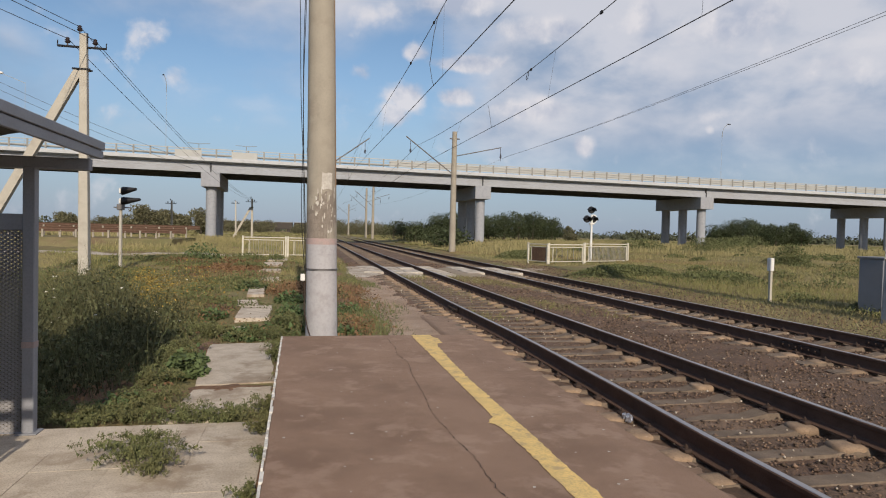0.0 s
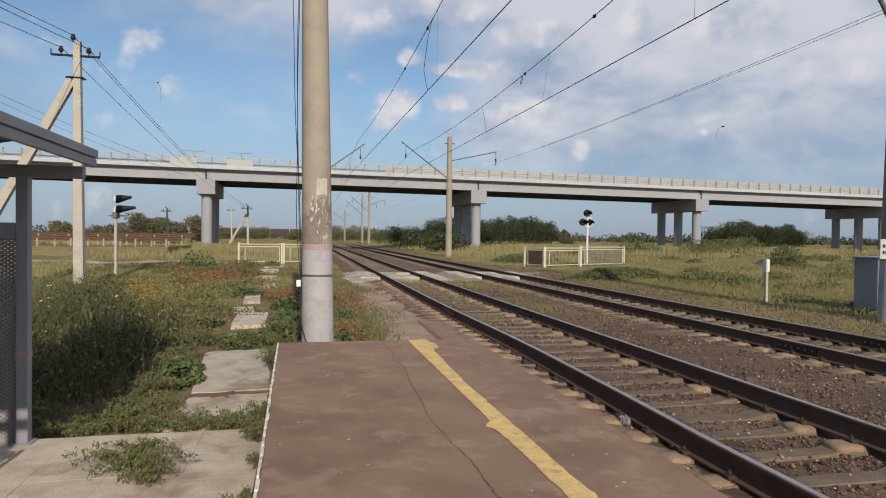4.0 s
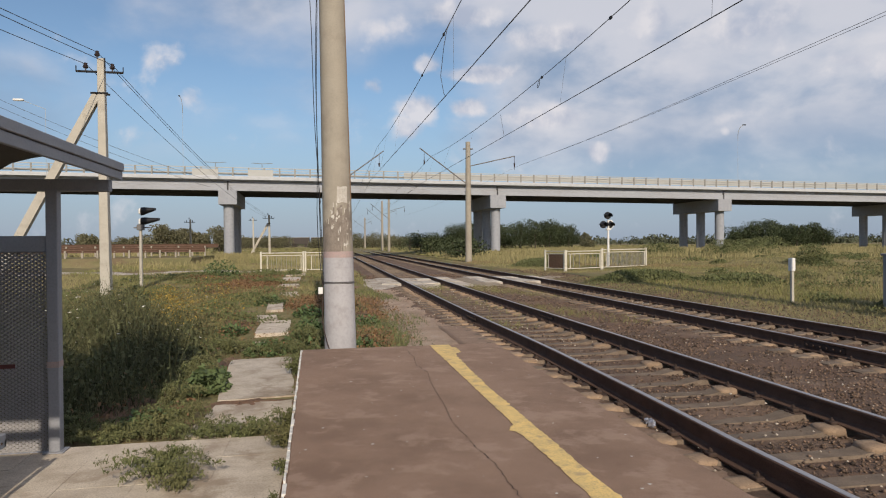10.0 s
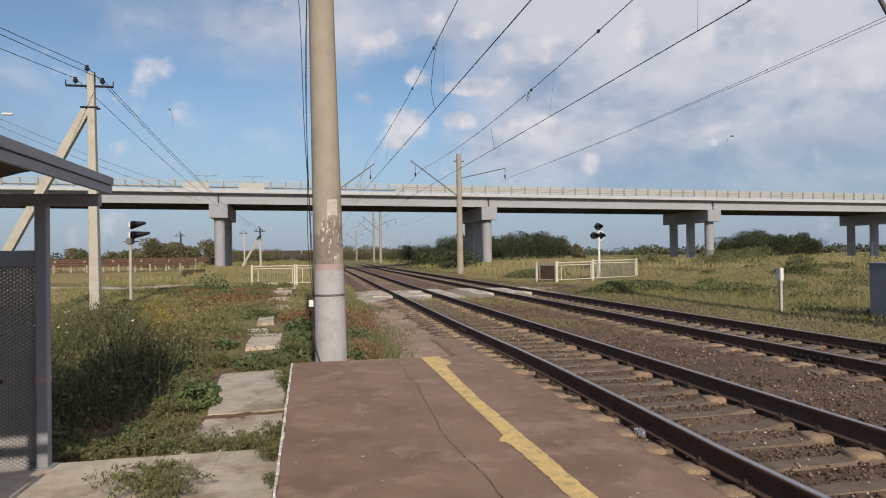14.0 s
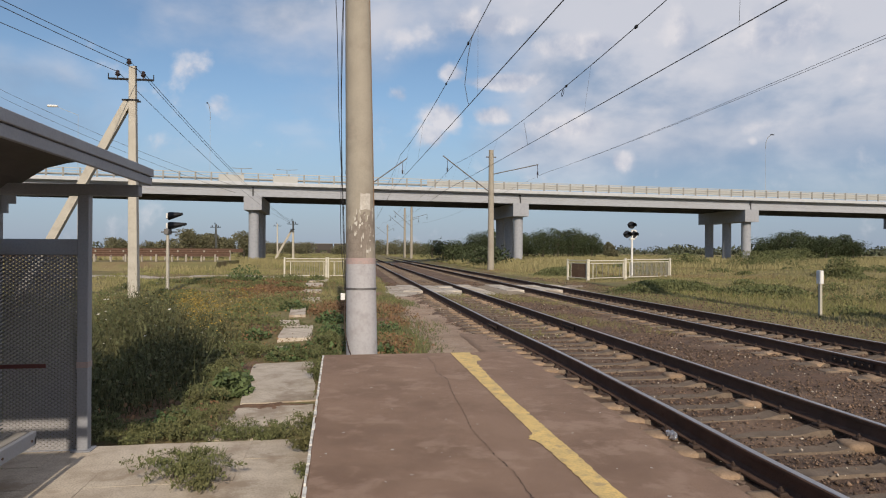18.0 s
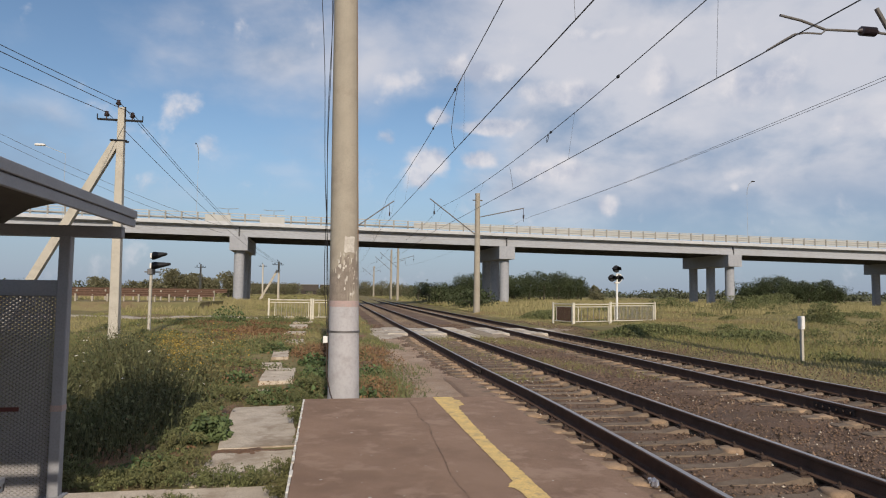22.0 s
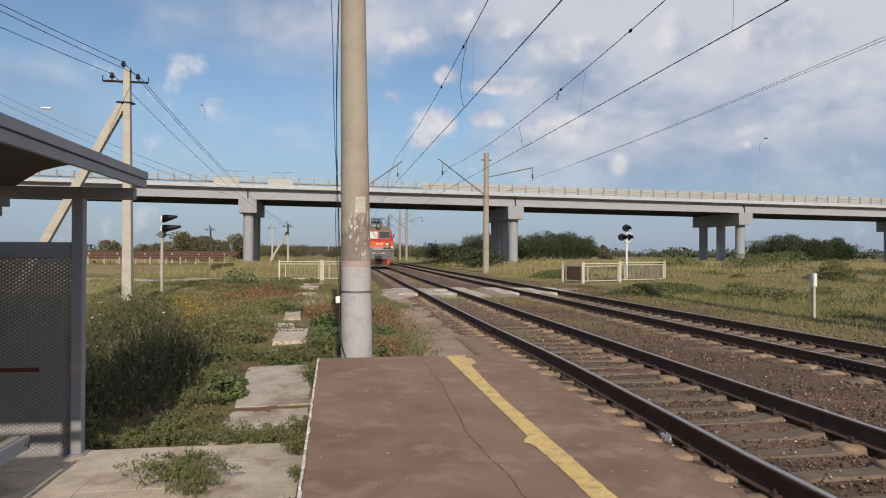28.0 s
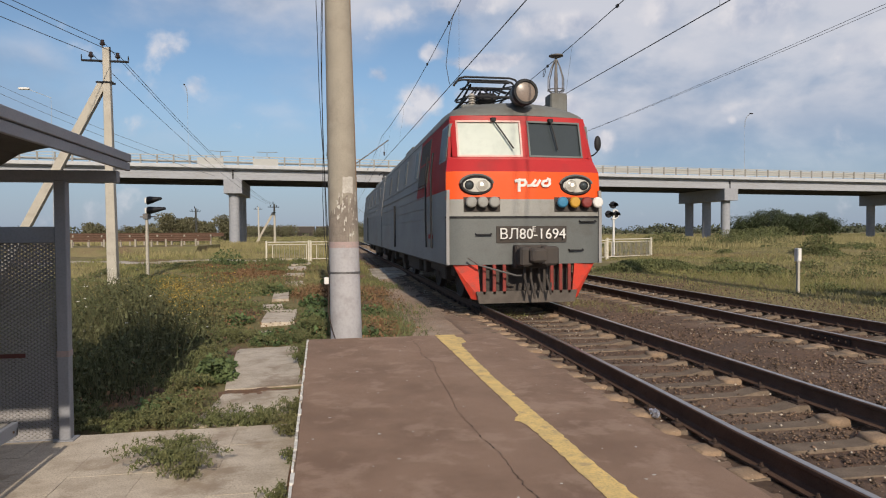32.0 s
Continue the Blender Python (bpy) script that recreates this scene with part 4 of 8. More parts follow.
def build_shelter():
    root = thing("waiting_shelter", "open grey steel waiting shelter with a curved roof and mesh walls", "shelter")
    Y0, Y1, XF, XB, Z0 = 2.30, 5.90, -2.25, -2.96, -0.20
    for x, y in ((XF, Y1), (XF, Y0), (XB, Y1), (XB, Y0), (XB, 4.3)):
        s = Shape()
        s.box(x - 0.045, x + 0.045, y - 0.045, y + 0.045, Z0, 1.99, 0.006)
        s.box(x - 0.08, x + 0.08, y - 0.08, y + 0.08, Z0, Z0 + 0.012, 0.003)
        part("post", s, M["greysteel"], root)
    s = Shape()
    s.box(XF - 0.047, XF + 0.047, Y1 - 0.047, Y1 + 0.047, 0.51, 0.56)
    part("red_mark", s, M["pinkband"], root, "faded red paint band")
    for y in (Y0, Y1):
        s = Shape()
        s.box(XB - 0.02, -1.80, y - 0.04, y + 0.04, 1.975, 2.075, 0.006)
        part("roof_beam", s, M["greysteel"], root)
        g = Shape()
        g.plate([(XB + 0.04, 1.98), (XB + 0.16, 1.98), (XB + 0.16, 1.90), (XB + 0.10, 1.90), (XB + 0.10, 1.82), (XB + 0.04, 1.82)], "y", y - 0.012, y + 0.012)
        part("gusset", g, M["greysteel"], root)
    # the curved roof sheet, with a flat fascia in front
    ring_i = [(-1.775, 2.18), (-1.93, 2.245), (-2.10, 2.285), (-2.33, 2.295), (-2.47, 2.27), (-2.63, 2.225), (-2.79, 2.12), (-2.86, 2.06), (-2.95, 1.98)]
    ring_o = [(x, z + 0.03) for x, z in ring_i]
    # whole sheet in the dark tone that stands for its shaded underside
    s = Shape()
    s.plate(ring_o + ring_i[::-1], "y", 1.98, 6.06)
    part("roof_sheet", s, M["roofunder"], root, "curved roof sheet, darkened for underside shade")
    s = Shape()
    s.box(-1.785, -1.755, 1.95, 6.07, 2.090, 2.160, 0.004)
    s.box(-1.785, -1.742, 1.95, 6.07, 2.166, 2.235, 0.004)
    part("fascia", s, M["greysteel"], root)
    s = Shape()
    s.box(-1.90, -1.76, 1.95, 6.07, 2.205, 2.232, 0.004)
    part("roof_flashing", s, M["greysteel"], root)
    # end walls and back wall: a framed mesh
    def panel(axis, fixed, u0, u1):
        for nm, za, zb in (("top_panel", 1.47, 1.605), ("bottom_rail", -0.20, -0.19)):
            f = Shape()
            if axis == "y":
                f.box(u0, u1, fixed - 0.02, fixed + 0.02, za, zb, 0.004)
            else:
                f.box(fixed - 0.02, fixed + 0.02, u0, u1, za, zb, 0.004)
            part(nm, f, M["greysteel"], root)
        part("mesh_sheet", lattice(axis, fixed, u0, u1, -0.19, 1.47, 0.050, 0.0165, 0.0106), M["darkmesh"], root, "dark expanded metal sheet")
    panel("y", Y1, XB + 0.045, XF - 0.045)
    panel("y", Y0, XB + 0.045, XF - 0.045)
    panel("x", XB, Y0 + 0.045, 4.255)
    panel("x", XB, 4.345, Y1 - 0.045)
    # added on the unseen near end so that its shadow falls solid
    s = Shape()
    s.box(XB + 0.045, XF - 0.045, Y0 - 0.03, Y0 - 0.012, -0.11, 1.48)
    part("end_sheet", s, M["darkmesh"], root, "solid sheet added on the unseen near end")
    # added, unseen: stops sunlight between the near beam and the roof
    s = Shape()
    s.plate([(-1.80, 2.07), (-1.80, 2.17)] + ring_i[1:7] + [(-2.83, 2.07)], "y", Y0 - 0.01, Y0 + 0.01)
    part("gable_sheet", s, M["greysteel"], root)
    # added, unseen: these bars shape the sunlit bands on the far mesh
    for za, zb in ((1.735, 1.815), (1.905, 1.98)):
        s = Shape()
        s.box(XB + 0.045, XF + 0.30, Y0 - 0.02, Y0 + 0.02, za, zb, 0.004)
        part("cross_rail", s, M["greysteel"], root)
    for ya, yb in ((Y0 + 0.045, 4.255), (4.345, Y1 - 0.045)):
        s = Shape()
        s.box(XB - 0.022, XB - 0.008, ya, yb, 0.56, 1.48)
        part("back_sheet", s, M["darkmesh"], root, "dark solid back sheet")
        s = Shape()
        s.box(XB + 0.008, XB + 0.02, ya, yb, 0.48, 0.565, 0.003)
        part("red_stripe", s, M["redstripe"], root, "dull red painted stripe")
        s = Shape()
        s.box(XB + 0.02, XB + 0.05, ya, yb, 0.36, 0.44, 0.004)
        part("back_rail", s, M["greysteel"], root)
    s = Shape()
    s.box(XB + 0.045, XF - 0.30, Y1 - 0.012, Y1 - 0.006, 0.51, 0.545)
    part("red_stripe", s, M["redstripe"], root, "dull red painted stripe")
    b = thing("bench", "grey steel bench with worn plank seat inside the shelter", "bench")
    for i in range(4):
        s = Shape()
        s.box(-2.59 + i * 0.10, -2.50 + i * 0.10, 2.9, 4.81, 0.225, 0.255, 0.004)
        part("plank", s, M["plank"], b)
    s = Shape()
    s.box(-2.185, -2.15, 2.88, 4.83, 0.165, 0.258, 0.004)
    s.box(-2.63, -2.595, 2.88, 4.83, 0.165, 0.258, 0.004)
    s.box(-2.63, -2.15, 4.80, 4.83, 0.165, 0.222, 0.004)
    part("seat_frame", s, M["greysteel"], b)
    for y in (4.76, 4.38, 4.30, 3.9, 3.5):
        s = Shape()
        s.turned([(0.009, 0.0), (0.009, 0.006), (0.005, 0.009)], (-2.151, y, 0.205), "x", 8)
        part("bolt", s, M["fitting"], b, "dark bolt head")
    for y in (3.1, 4.0):
        for x in (-2.57, -2.23):
            s = Shape()
            s.box(x - 0.02, x + 0.02, y - 0.02, y + 0.02, Z0, 0.224, 0.003)
            part("leg", s, M["greysteel"], b)


build_shelter()


# ---- poles and masts ----
def round_pole(shape, x, y, z0, z1, r0, r1, lean=(0, 0), n=28):
    rings = []
    k = 8
    for i in range(k + 1):
        f = i / k
        r = r0 + (r1 - r0) * f
        z = z0 + (z1 - z0) * f
        rings.append([(x + lean[0] * f + r * math.cos(2 * math.pi * j / n), y + lean[1] * f + r * math.sin(2 * math.pi * j / n), z) for j in range(n)])
    return shape.loft(rings)


def curved_patch(cx, cy, radius, a0, a1, outline, lift):
    """A thin sheet bent round a pole; outline holds (share of the angle, height)."""
    s = Shape()
    inner = [(cx + (radius(z) + lift * 0.2) * math.cos(a0 + (a1 - a0) * u), cy + (radius(z) + lift * 0.2) * math.sin(a0 + (a1 - a0) * u), z) for u, z in outline]
    outer = [(cx + (radius(z) + lift) * math.cos(a0 + (a1 - a0) * u), cy + (radius(z) + lift) * math.sin(a0 + (a1 - a0) * u), z) for u, z in outline]
    return s.loft([inner, outer])


def build_platform_pole():
    cx, cy = 0.166, 8.72
    root = thing("catenary_mast", "tapered concrete catenary mast with a grey limewashed foot and paper scraps", "mast")

    def rad(z):
        return 0.212 - 0.0088 * (z + 0.3)

    def shaft(name, z0, z1, mat, grow=0.0, label=""):
        s = Shape()
        r = [[(cx - 0.0162 * z + (rad(z) + grow) * math.cos(2 * math.pi * j / 32), cy + (rad(z) + grow) * math.sin(2 * math.pi * j / 32), z) for j in range(32)] for z in np.linspace(z0, z1, 7)]
        s.loft(r)
        part(name, s, M[mat], root, label, True)
    shaft("shaft", 1.38, 9.6, "concrete")
    shaft("limewash", -0.4, 1.38, "greybase", 0.0, "grey limewashed foot")
    shaft("red_band", 1.34, 1.42, "pinkband", 0.0025, "faded red band")

    def at(z):
        return cx - 0.0162 * z
    rng = random.Random(9)
    # torn posters and glue, on the side towards the platform
    o = [(0, 2.06), (0.2, 2.05), (0.5, 2.065), (1, 2.05), (0.98, 2.16), (1, 2.27), (0.6, 2.275), (0.45, 2.26), (0.05, 2.272), (0.02, 2.15)]
    part("poster", curved_patch(at(2.1), cy, rad, radians(-92), radians(-48), o, 0.004), M["paper"], root, "torn white paper notice")
    for _ in range(34):
        a, z = radians(rng.uniform(-135, -35)), rng.uniform(1.45, 2.05)
        w, h = radians(rng.uniform(3, 12)), rng.uniform(0.012, 0.055)
        o = [(0.5 + 0.5 * rng.uniform(0.5, 1.1) * math.cos(k), z + h * rng.uniform(0.4, 1.1) * math.sin(k)) for k in np.linspace(0, 5.5, 9)]
        part("paper_scrap", curved_patch(at(z), cy, rad, a, a + w, o, rng.uniform(0.002, 0.005)), M["paper"], root)
    # keep the curve: split the patch into strips
    strips = Shape()
    for i in range(14):
        u0, u1 = i / 14, (i + 1) / 14
        top = 1.98 + 0.05 * math.sin(i * 1.9) + 0.03 * math.sin(i * 4.1)
        q = curved_patch(at(1.7), cy, rad, radians(-165), radians(-20), [(u0, 1.42), (u1, 1.42), (u1, top), (u0, top - 0.02)], 0.0012)
        strips.add(q.v, q.f)
    part("glue_stain", strips, M["glued"], root, "brown patch of old glue")
    s = Shape()
    rows = []
    for z in np.linspace(2.1, 8.7, 22):
        a0, a1 = radians(-24), radians(6 + 3 * math.sin(z * 5.1))
        rows.append([(at(z) + (rad(z) + d) * math.cos(g), cy + (rad(z) + d) * math.sin(g), z) for d, gs in ((0.0012, (a0, (a0 + a1) / 2, a1)), (0.0002, (a1, (a0 + a1) / 2, a0))) for g in gs])
    s.loft(rows)
    part("rust_streak", s, M["rust"], root, "long rusty streak")
    # wire bands, earthing wire and the cables
    for z in (1.005, 1.02):
        s = Shape()
        s.tube([(at(z) + (rad(z) + 0.006) * math.cos(a), cy + (rad(z) + 0.006) * math.sin(a), z) for a in np.linspace(0, 2 * math.pi, 25)], 0.006, 5)
        part("wire_band", s, M["steel"], root)
    s = Shape()
    s.tube([(at(1) - rad(1) - 0.012, cy - 0.05, 1.0), (at(1) - rad(.8) - 0.016, cy - 0.06, 0.8), (at(.5) - rad(.5) - 0.018, cy - 0.08, 0.45), (at(.3) - 0.17, cy - 0.16, 0.22), (at(.2) - 0.10, cy - 0.20, 0.02), (at(.2) - 0.04, cy - 0.24, -0.2)], 0.007, 6)
    part("earth_wire", s, M["fitting"], root)
    for dx, dy, top in ((-0.05, -0.05, 0.04), (-0.035, -0.12, -0.22), (-0.075, 0.05, 0.10)):
        s = Shape()
        s.tube([(at(z) - rad(z) + dx * min(1.0, (z - 0.9) / 0.9) + (top * ((z - 2.2) / 6) if z > 2.2 else 0) + 0.012 * math.sin(z * 2.1 + dx * 50), cy + dy, z) for z in np.linspace(0.98, 9.2, 26)], 0.0048, 5)
        part("cable", s, M["black"], root, "black cable down the mast")
    s = Shape()
    s.box(at(1) - rad(1) - 0.07, at(1) - rad(1) - 0.01, cy - 0.09, cy - 0.03, 0.86, 0.95, 0.006)
    part("clamp", s, M["white"], root)
    # cantilever towards the near track
    s = Shape()
    s.tube([(at(7.6), cy, 6.7), (2.0, cy, 7.5), (3.87, cy, 8.15)], 0.03, 8)
    s.tube([(at(8.9), cy, 9.0), (2.0, cy, 8.5), (3.75, cy, 8.12)], 0.012, 6)
    part("cantilever", s, M["steel"], root)


build_platform_pole()


def build_far_side_mast():
    cx, cy = 11.63, 10.9
    root = thing("catenary_mast", "brown weathered concrete catenary mast with a whitewashed foot and plates", "mast")

    def rad(z):
        return 0.272 - 0.0075 * z

    def shaft(name, z0, z1, mat, label=""):
        s = Shape()
        s.loft([[(cx + 0.02 * z + rad(z) * math.cos(2 * math.pi * j / 28), cy + rad(z) * math.sin(2 * math.pi * j / 28), z) for j in range(28)] for z in np.linspace(z0, z1, 5)])
        part(name, s, M[mat], root, label, True)
    shaft("shaft", 1.16, 9.8, "brownpole")
    shaft("limewash", -0.4, 1.16, "greybase", "grey limewashed foot")
    face = math.atan2(-cy, -cx)
    u = Vector((-math.sin(face), math.cos(face), 0))
    d = Vector((math.cos(face), math.sin(face), 0))

    def plaque(name, z0, z1, w, mat, label):
        s = Shape()
        s.box(-w / 2, w / 2, -0.004, 0.004, z0, z1, 0.002)
        m = Matrix(((u.x, -d.x, 0, cx + d.x * (rad(z0) + 0.012) + 0.02 * z0), (u.y, -d.y, 0, cy + d.y * (rad(z0) + 0.012)), (0, 0, 1, 0), (0, 0, 0, 1)))
        return part(name, s.moved(m), M[mat], root, label), m
    sign, m = plaque("notice", 1.20, 1.60, 0.50, "white", "white notice with two lines of dark print")
    bars = Shape()
    rng = random.Random(2)
    for z in (1.46, 1.33):
        x = -0.21
        while x < 0.2:
            w = rng.uniform(0.022, 0.042)
            bars.box(x, x + w, -0.0075, -0.0045, z - 0.033, z + 0.033)
            x += w + 0.012
    part("print_bars", bars.moved(m), M["ink"], sign)
    tag, m = plaque("mast_tag", 4.92, 5.12, 0.34, "white", "white enamel mast tag")
    me = text_mesh("441", 0.19, M["ink"])
    ob = part("lettering", me, None, tag)
    ob.matrix_basis = m @ Matrix.Translation((0, -0.006, 5.02)) @ Euler((math.pi / 2, 0, 0)).to_matrix().to_4x4()
    tag, m = plaque("mast_tag", 3.02, 3.20, 0.20, "paper", "faded painted mast tag")
    me = text_mesh("41", 0.18, M["glued"])
    ob = part("lettering", me, None, tag)
    ob.matrix_basis = m @ Matrix.Translation((0, -0.006, 3.11)) @ Euler((math.pi / 2, 0, 0)).to_matrix().to_4x4()
    # cantilever, its strut, insulators and the steady arm over the far track
    s = Shape()
    s.rod((cx - 0.1, cy, 5.75), (10.55, cy, 7.32), 0.045, n=10)
    s.rod((cx - 0.1, cy - 0.12, 5.95), (10.72, cy - 0.12, 7.32), 0.03, n=10)
    part("strut", s, M["steel"], root)
    s = Shape()
    s.tube([(11.0, cy, 6.80), (10.4, cy, 6.83), (9.39, cy, 6.79), (8.87, cy, 6.93), (8.41, cy, 7.0)], 0.026, 8)
    part("register_tube", s, M["steel"], root)
    s = Shape()
    s.tube([(cx, cy, 7.4), (10.0, cy, 7.9), (8.2, cy, 8.34)], 0.032, 8)
    part("cantilever", s, M["steel"], root)
    s = Shape()
    s.turned([(0.03, 0.0)] + [(r, 0.06 + 0.05 * i + dz) for i in range(7) for r, dz in ((0.055, 0.0), (0.095, 0.012), (0.055, 0.03))] + [(0.03, 0.46)], (10.12, cy, 6.83), "x", 14)
    part("insulator", s, M["porcelain"], root)
    s = Shape()
    s.tube([(9.42, cy, 6.80), (9.30, cy, 6.70), (8.95, cy, 6.69), (8.70, cy, 6.64), (8.40, cy, 6.46), (8.10, cy, 6.27)], 0.018, 6)
    part("steady_arm", s, M["steel"], root)
    c = thing("relay_cabinet", "grey steel relay cabinet beside the far mast", "cabinet", pose(13.30, 12.35, -0.12, 0, 0, 4))
    s = Shape()
    s.box(-0.95, 0.95, -0.3, 0.3, 0.08, 1.28, 0.01)
    part("body", s, M["cabinet"], c)
    s = Shape()
    s.box(-0.98, 0.98, -0.34, 0.34, 1.28, 1.33, 0.008)
    part("lid", s, M["cabinet"], c)
    s = Shape()
    s.box(-0.9, 0.9, -0.26, 0.26, -0.2, 0.08)
    part("plinth", s, M["pier"], c)
    for x in (-0.47, 0.47):
        s = Shape()
        s.box(x - 0.43, x + 0.43, -0.315, -0.30, 0.14, 1.24, 0.004)
        d2 = part("door", s, M["cabinet"], c)
        s = Shape()
        s.box(x - 0.05, x + 0.30, -0.335, -0.318, 0.49, 0.515, 0.003)
        part("handle", s, M["fitting"], d2)


M["brownpole"] = material("brown pole concrete", (0.30, 0.235, 0.175), 0.85, other=(0.22, 0.165, 0.12), scale=1.6, fine=50, amount=0.7, bump=0.3, stretch=(1, 1, 0.35))
build_far_side_mast()


def build_bracket_mast(x, y, h, left, right, z0=0.0):
    """A line mast with one bracket over the tracks and one for the feeder wires."""
    root = thing("catenary_mast", "pale concrete catenary mast with steel brackets", "mast", pose(x, y, z0), "masts along the line")
    s = Shape()
    round_pole(s, 0, 0, -0.4, h, 0.27, 0.19, n=16)
    part("shaft", s, M["concrete"], root, "", True)
    s = Shape()
    s.rod((math.copysign(0.15, left), 0, 6.2), (left, 0, 8.95), 0.045)
    part("strut", s, M["steel"], root)
    s = Shape()
    s.rod((left - math.copysign(0.35, left), 0, 8.6), (left - math.copysign(0.35, left), 0, 8.0), 0.02)
    s.turned([(0.03, -0.5), (0.09, -0.44), (0.03, -0.4), (0.09, -0.34), (0.03, -0.3), (0.09, -0.24), (0.03, -0.2)], (left - math.copysign(0.35, left), 0, 8.2), "z", 10)
    part("insulator", s, M["porcelain"], root)
    s = Shape()
    s.rod((math.copysign(0.15, right), 0, 7.6), (right, 0, 8.45), 0.04)
    s.rod((-0.4, 0, 8.95), (0.4, 0, 8.95), 0.05)
    part("feeder_bracket", s, M["steel"], root)
    s = Shape()
    s.rod((right - math.copysign(0.05, right), 0, 8.45), (right - math.copysign(0.05, right), 0, 7.35), 0.02)
    s.turned([(0.03, -0.5), (0.09, -0.44), (0.03, -0.4), (0.09, -0.34), (0.03, -0.3), (0.09, -0.24), (0.03, -0.2)], (right - math.copysign(0.05, right), 0, 8.1), "z", 10)
    part("feeder_insulator", s, M["porcelain"], root)


build_bracket_mast(11.06, 50.0, 9.5, -3.85, 3.85)
build_bracket_mast(11.5, 121.0, 10.5, -3.4, 3.0)
build_bracket_mast(11.5, 136.0, 10.5, -3.4, 3.0)
build_bracket_mast(11.6, 200.0, 9.5, -3.6, 2.0)
build_bracket_mast(0.65, 52.0, 9.6, 3.9, -1.0)
build_bracket_mast(0.1, 96.0, 9.8, 3.4, -1.0)


def sag(a, b, drop, n=16):
    a, b = Vector(a), Vector(b)
    return [a.lerp(b, i / n) - Vector((0, 0, 4 * drop * (i / n) * (1 - i / n))) for i in range(n + 1)]


def wire(name, pts, r, label, group):
    s = Shape()
    s.tube(pts, r, 5)
    return single(name, s, M["wire"], label, "overhead wire", group)


def build_wires():
    # track middle, mast rows, messenger height at the masts and sag, contact wire height and its zigzag
    lines = ((3.87, [-32, 8.72, 50, 96, 150, 210], 8.95, 0.62, 6.32, (-0.3, 0.20, -0.58, 0.1, -0.3, 0.2)), (8.12, [-30, 10.9, 50, 100, 160, 220], 8.32, 0.58, 6.24, (0.3, -0.05, -0.75, 0.1, -0.3, 0.2)))
    for c, ys, zm, dip, zc, zig in lines:
        root = thing("contact_line", "dark catenary with messenger wire, droppers and contact wire", "overhead wire", None, "contact lines of the tracks")
        top, low = Shape(), Shape()
        pts, lpts = [], []
        for k in range(len(ys) - 1):
            pts += sag((c, ys[k], zm), (c, ys[k + 1], zm), dip, 20)[:-1]
            lpts += sag((c + zig[k], ys[k], zc), (c + zig[k + 1], ys[k + 1], zc), 0.02, 8)[:-1]
        top.tube(pts, 0.013, 5)
        low.tube(lpts, 0.013, 5)
        part("messenger_wire", top, M["wire"], root)
        part("contact_wire", low, M["wire"], root)

        def high(k, f):
            return Vector((c, ys[k] + (ys[k + 1] - ys[k]) * f, zm - 4 * dip * f * (1 - f)))

        def under(k, f):
            return Vector((c + zig[k] + (zig[k + 1] - zig[k]) * f, ys[k] + (ys[k + 1] - ys[k]) * f, zc))
        for k in range(3):
            for f in ((0.04, 0.26, 0.62, 0.8, 0.95) if k == 1 else (0.08, 0.3, 0.5, 0.7, 0.92)):
                s = Shape()
                s.rod(tuple(high(k, f)), tuple(under(k, f)), 0.004, n=4)
                part("dropper", s, M["wire"], root)
        for f in ((0.30, 0.42) if c < 5 else (0.17, 0.325)):
            s = Shape()
            p = high(1, f)
            s.box(p.x - 0.03, p.x + 0.03, p.y - 0.07, p.y + 0.07, p.z - 0.05, p.z + 0.04, 0.01)
            part("clamp", s, M["black"], root, "small black wire clamp")
        if c < 5:
            # the slack jumper between messenger and contact wire
            a, b = high(1, 0.265), under(1, 0.29)
            s = Shape()
            s.tube([a, a + Vector((-0.16, 0.0, -0.35)), a + Vector((-0.24, 0.15, -0.85)), a.lerp(b, 0.72) + Vector((-0.22, 0, -0.06)), b + Vector((-0.10, -0.2, 0.02)), b + Vector((0, 0.1, 0.0))], 0.010, 5)
            part("jumper", s, M["wire"], root, "slack black jumper cable")
        else:
            p = high(1, 0.335)
            s = Shape()
            s.tube([p + Vector((0.03 * math.cos(a), 0.12 * math.sin(a), -0.15 + 0.15 * math.cos(a))) for a in np.linspace(0, 2 * math.pi, 14)], 0.012, 5)
            part("loop", s, M["wire"], root, "small black wire loop")
            a, b = high(1, 0.47), under(1, 0.43)
            s = Shape()
            s.tube([b, b + Vector((-0.05, 0.1, 0.5)), b + Vector((0.0, 0.5, 0.95)), b + Vector((0.10, 1.0, 1.15))], 0.008, 5)
            part("loose_dropper", s, M["wire"], root, "loose bent dropper")
    for dz, dx in ((0.22, 0.0), (0.30, 0.45)):
        pts = sag((15.1 + dx, -34, 7.7 + dz), (15.1 + dx, 10.9, 7.65 + dz), 0.5, 14)[:-1] + sag((15.1 + dx, 10.9, 7.65 + dz), (14.95, 50, 7.55 + dz * 0.2), 0.22, 20)[:-1] + sag((14.95, 50, 7.55), (14.7, 150, 7.6), 0.8, 10)
        wire("feeder_wire", pts, 0.0075, "thin dark feeder wire along the line", "feeder wires")


build_wires()


# ---- the village power line ----
def pin_insulator(s, x, y, z):
    s.turned([(0.02, 0), (0.02, 0.07), (0.055, 0.08), (0.085, 0.12), (0.05, 0.135), (0.075, 0.17), (0.045, 0.19), (0.06, 0.23), (0.03, 0.25), (0.008, 0.252)], (x, y, z), "z", 12)


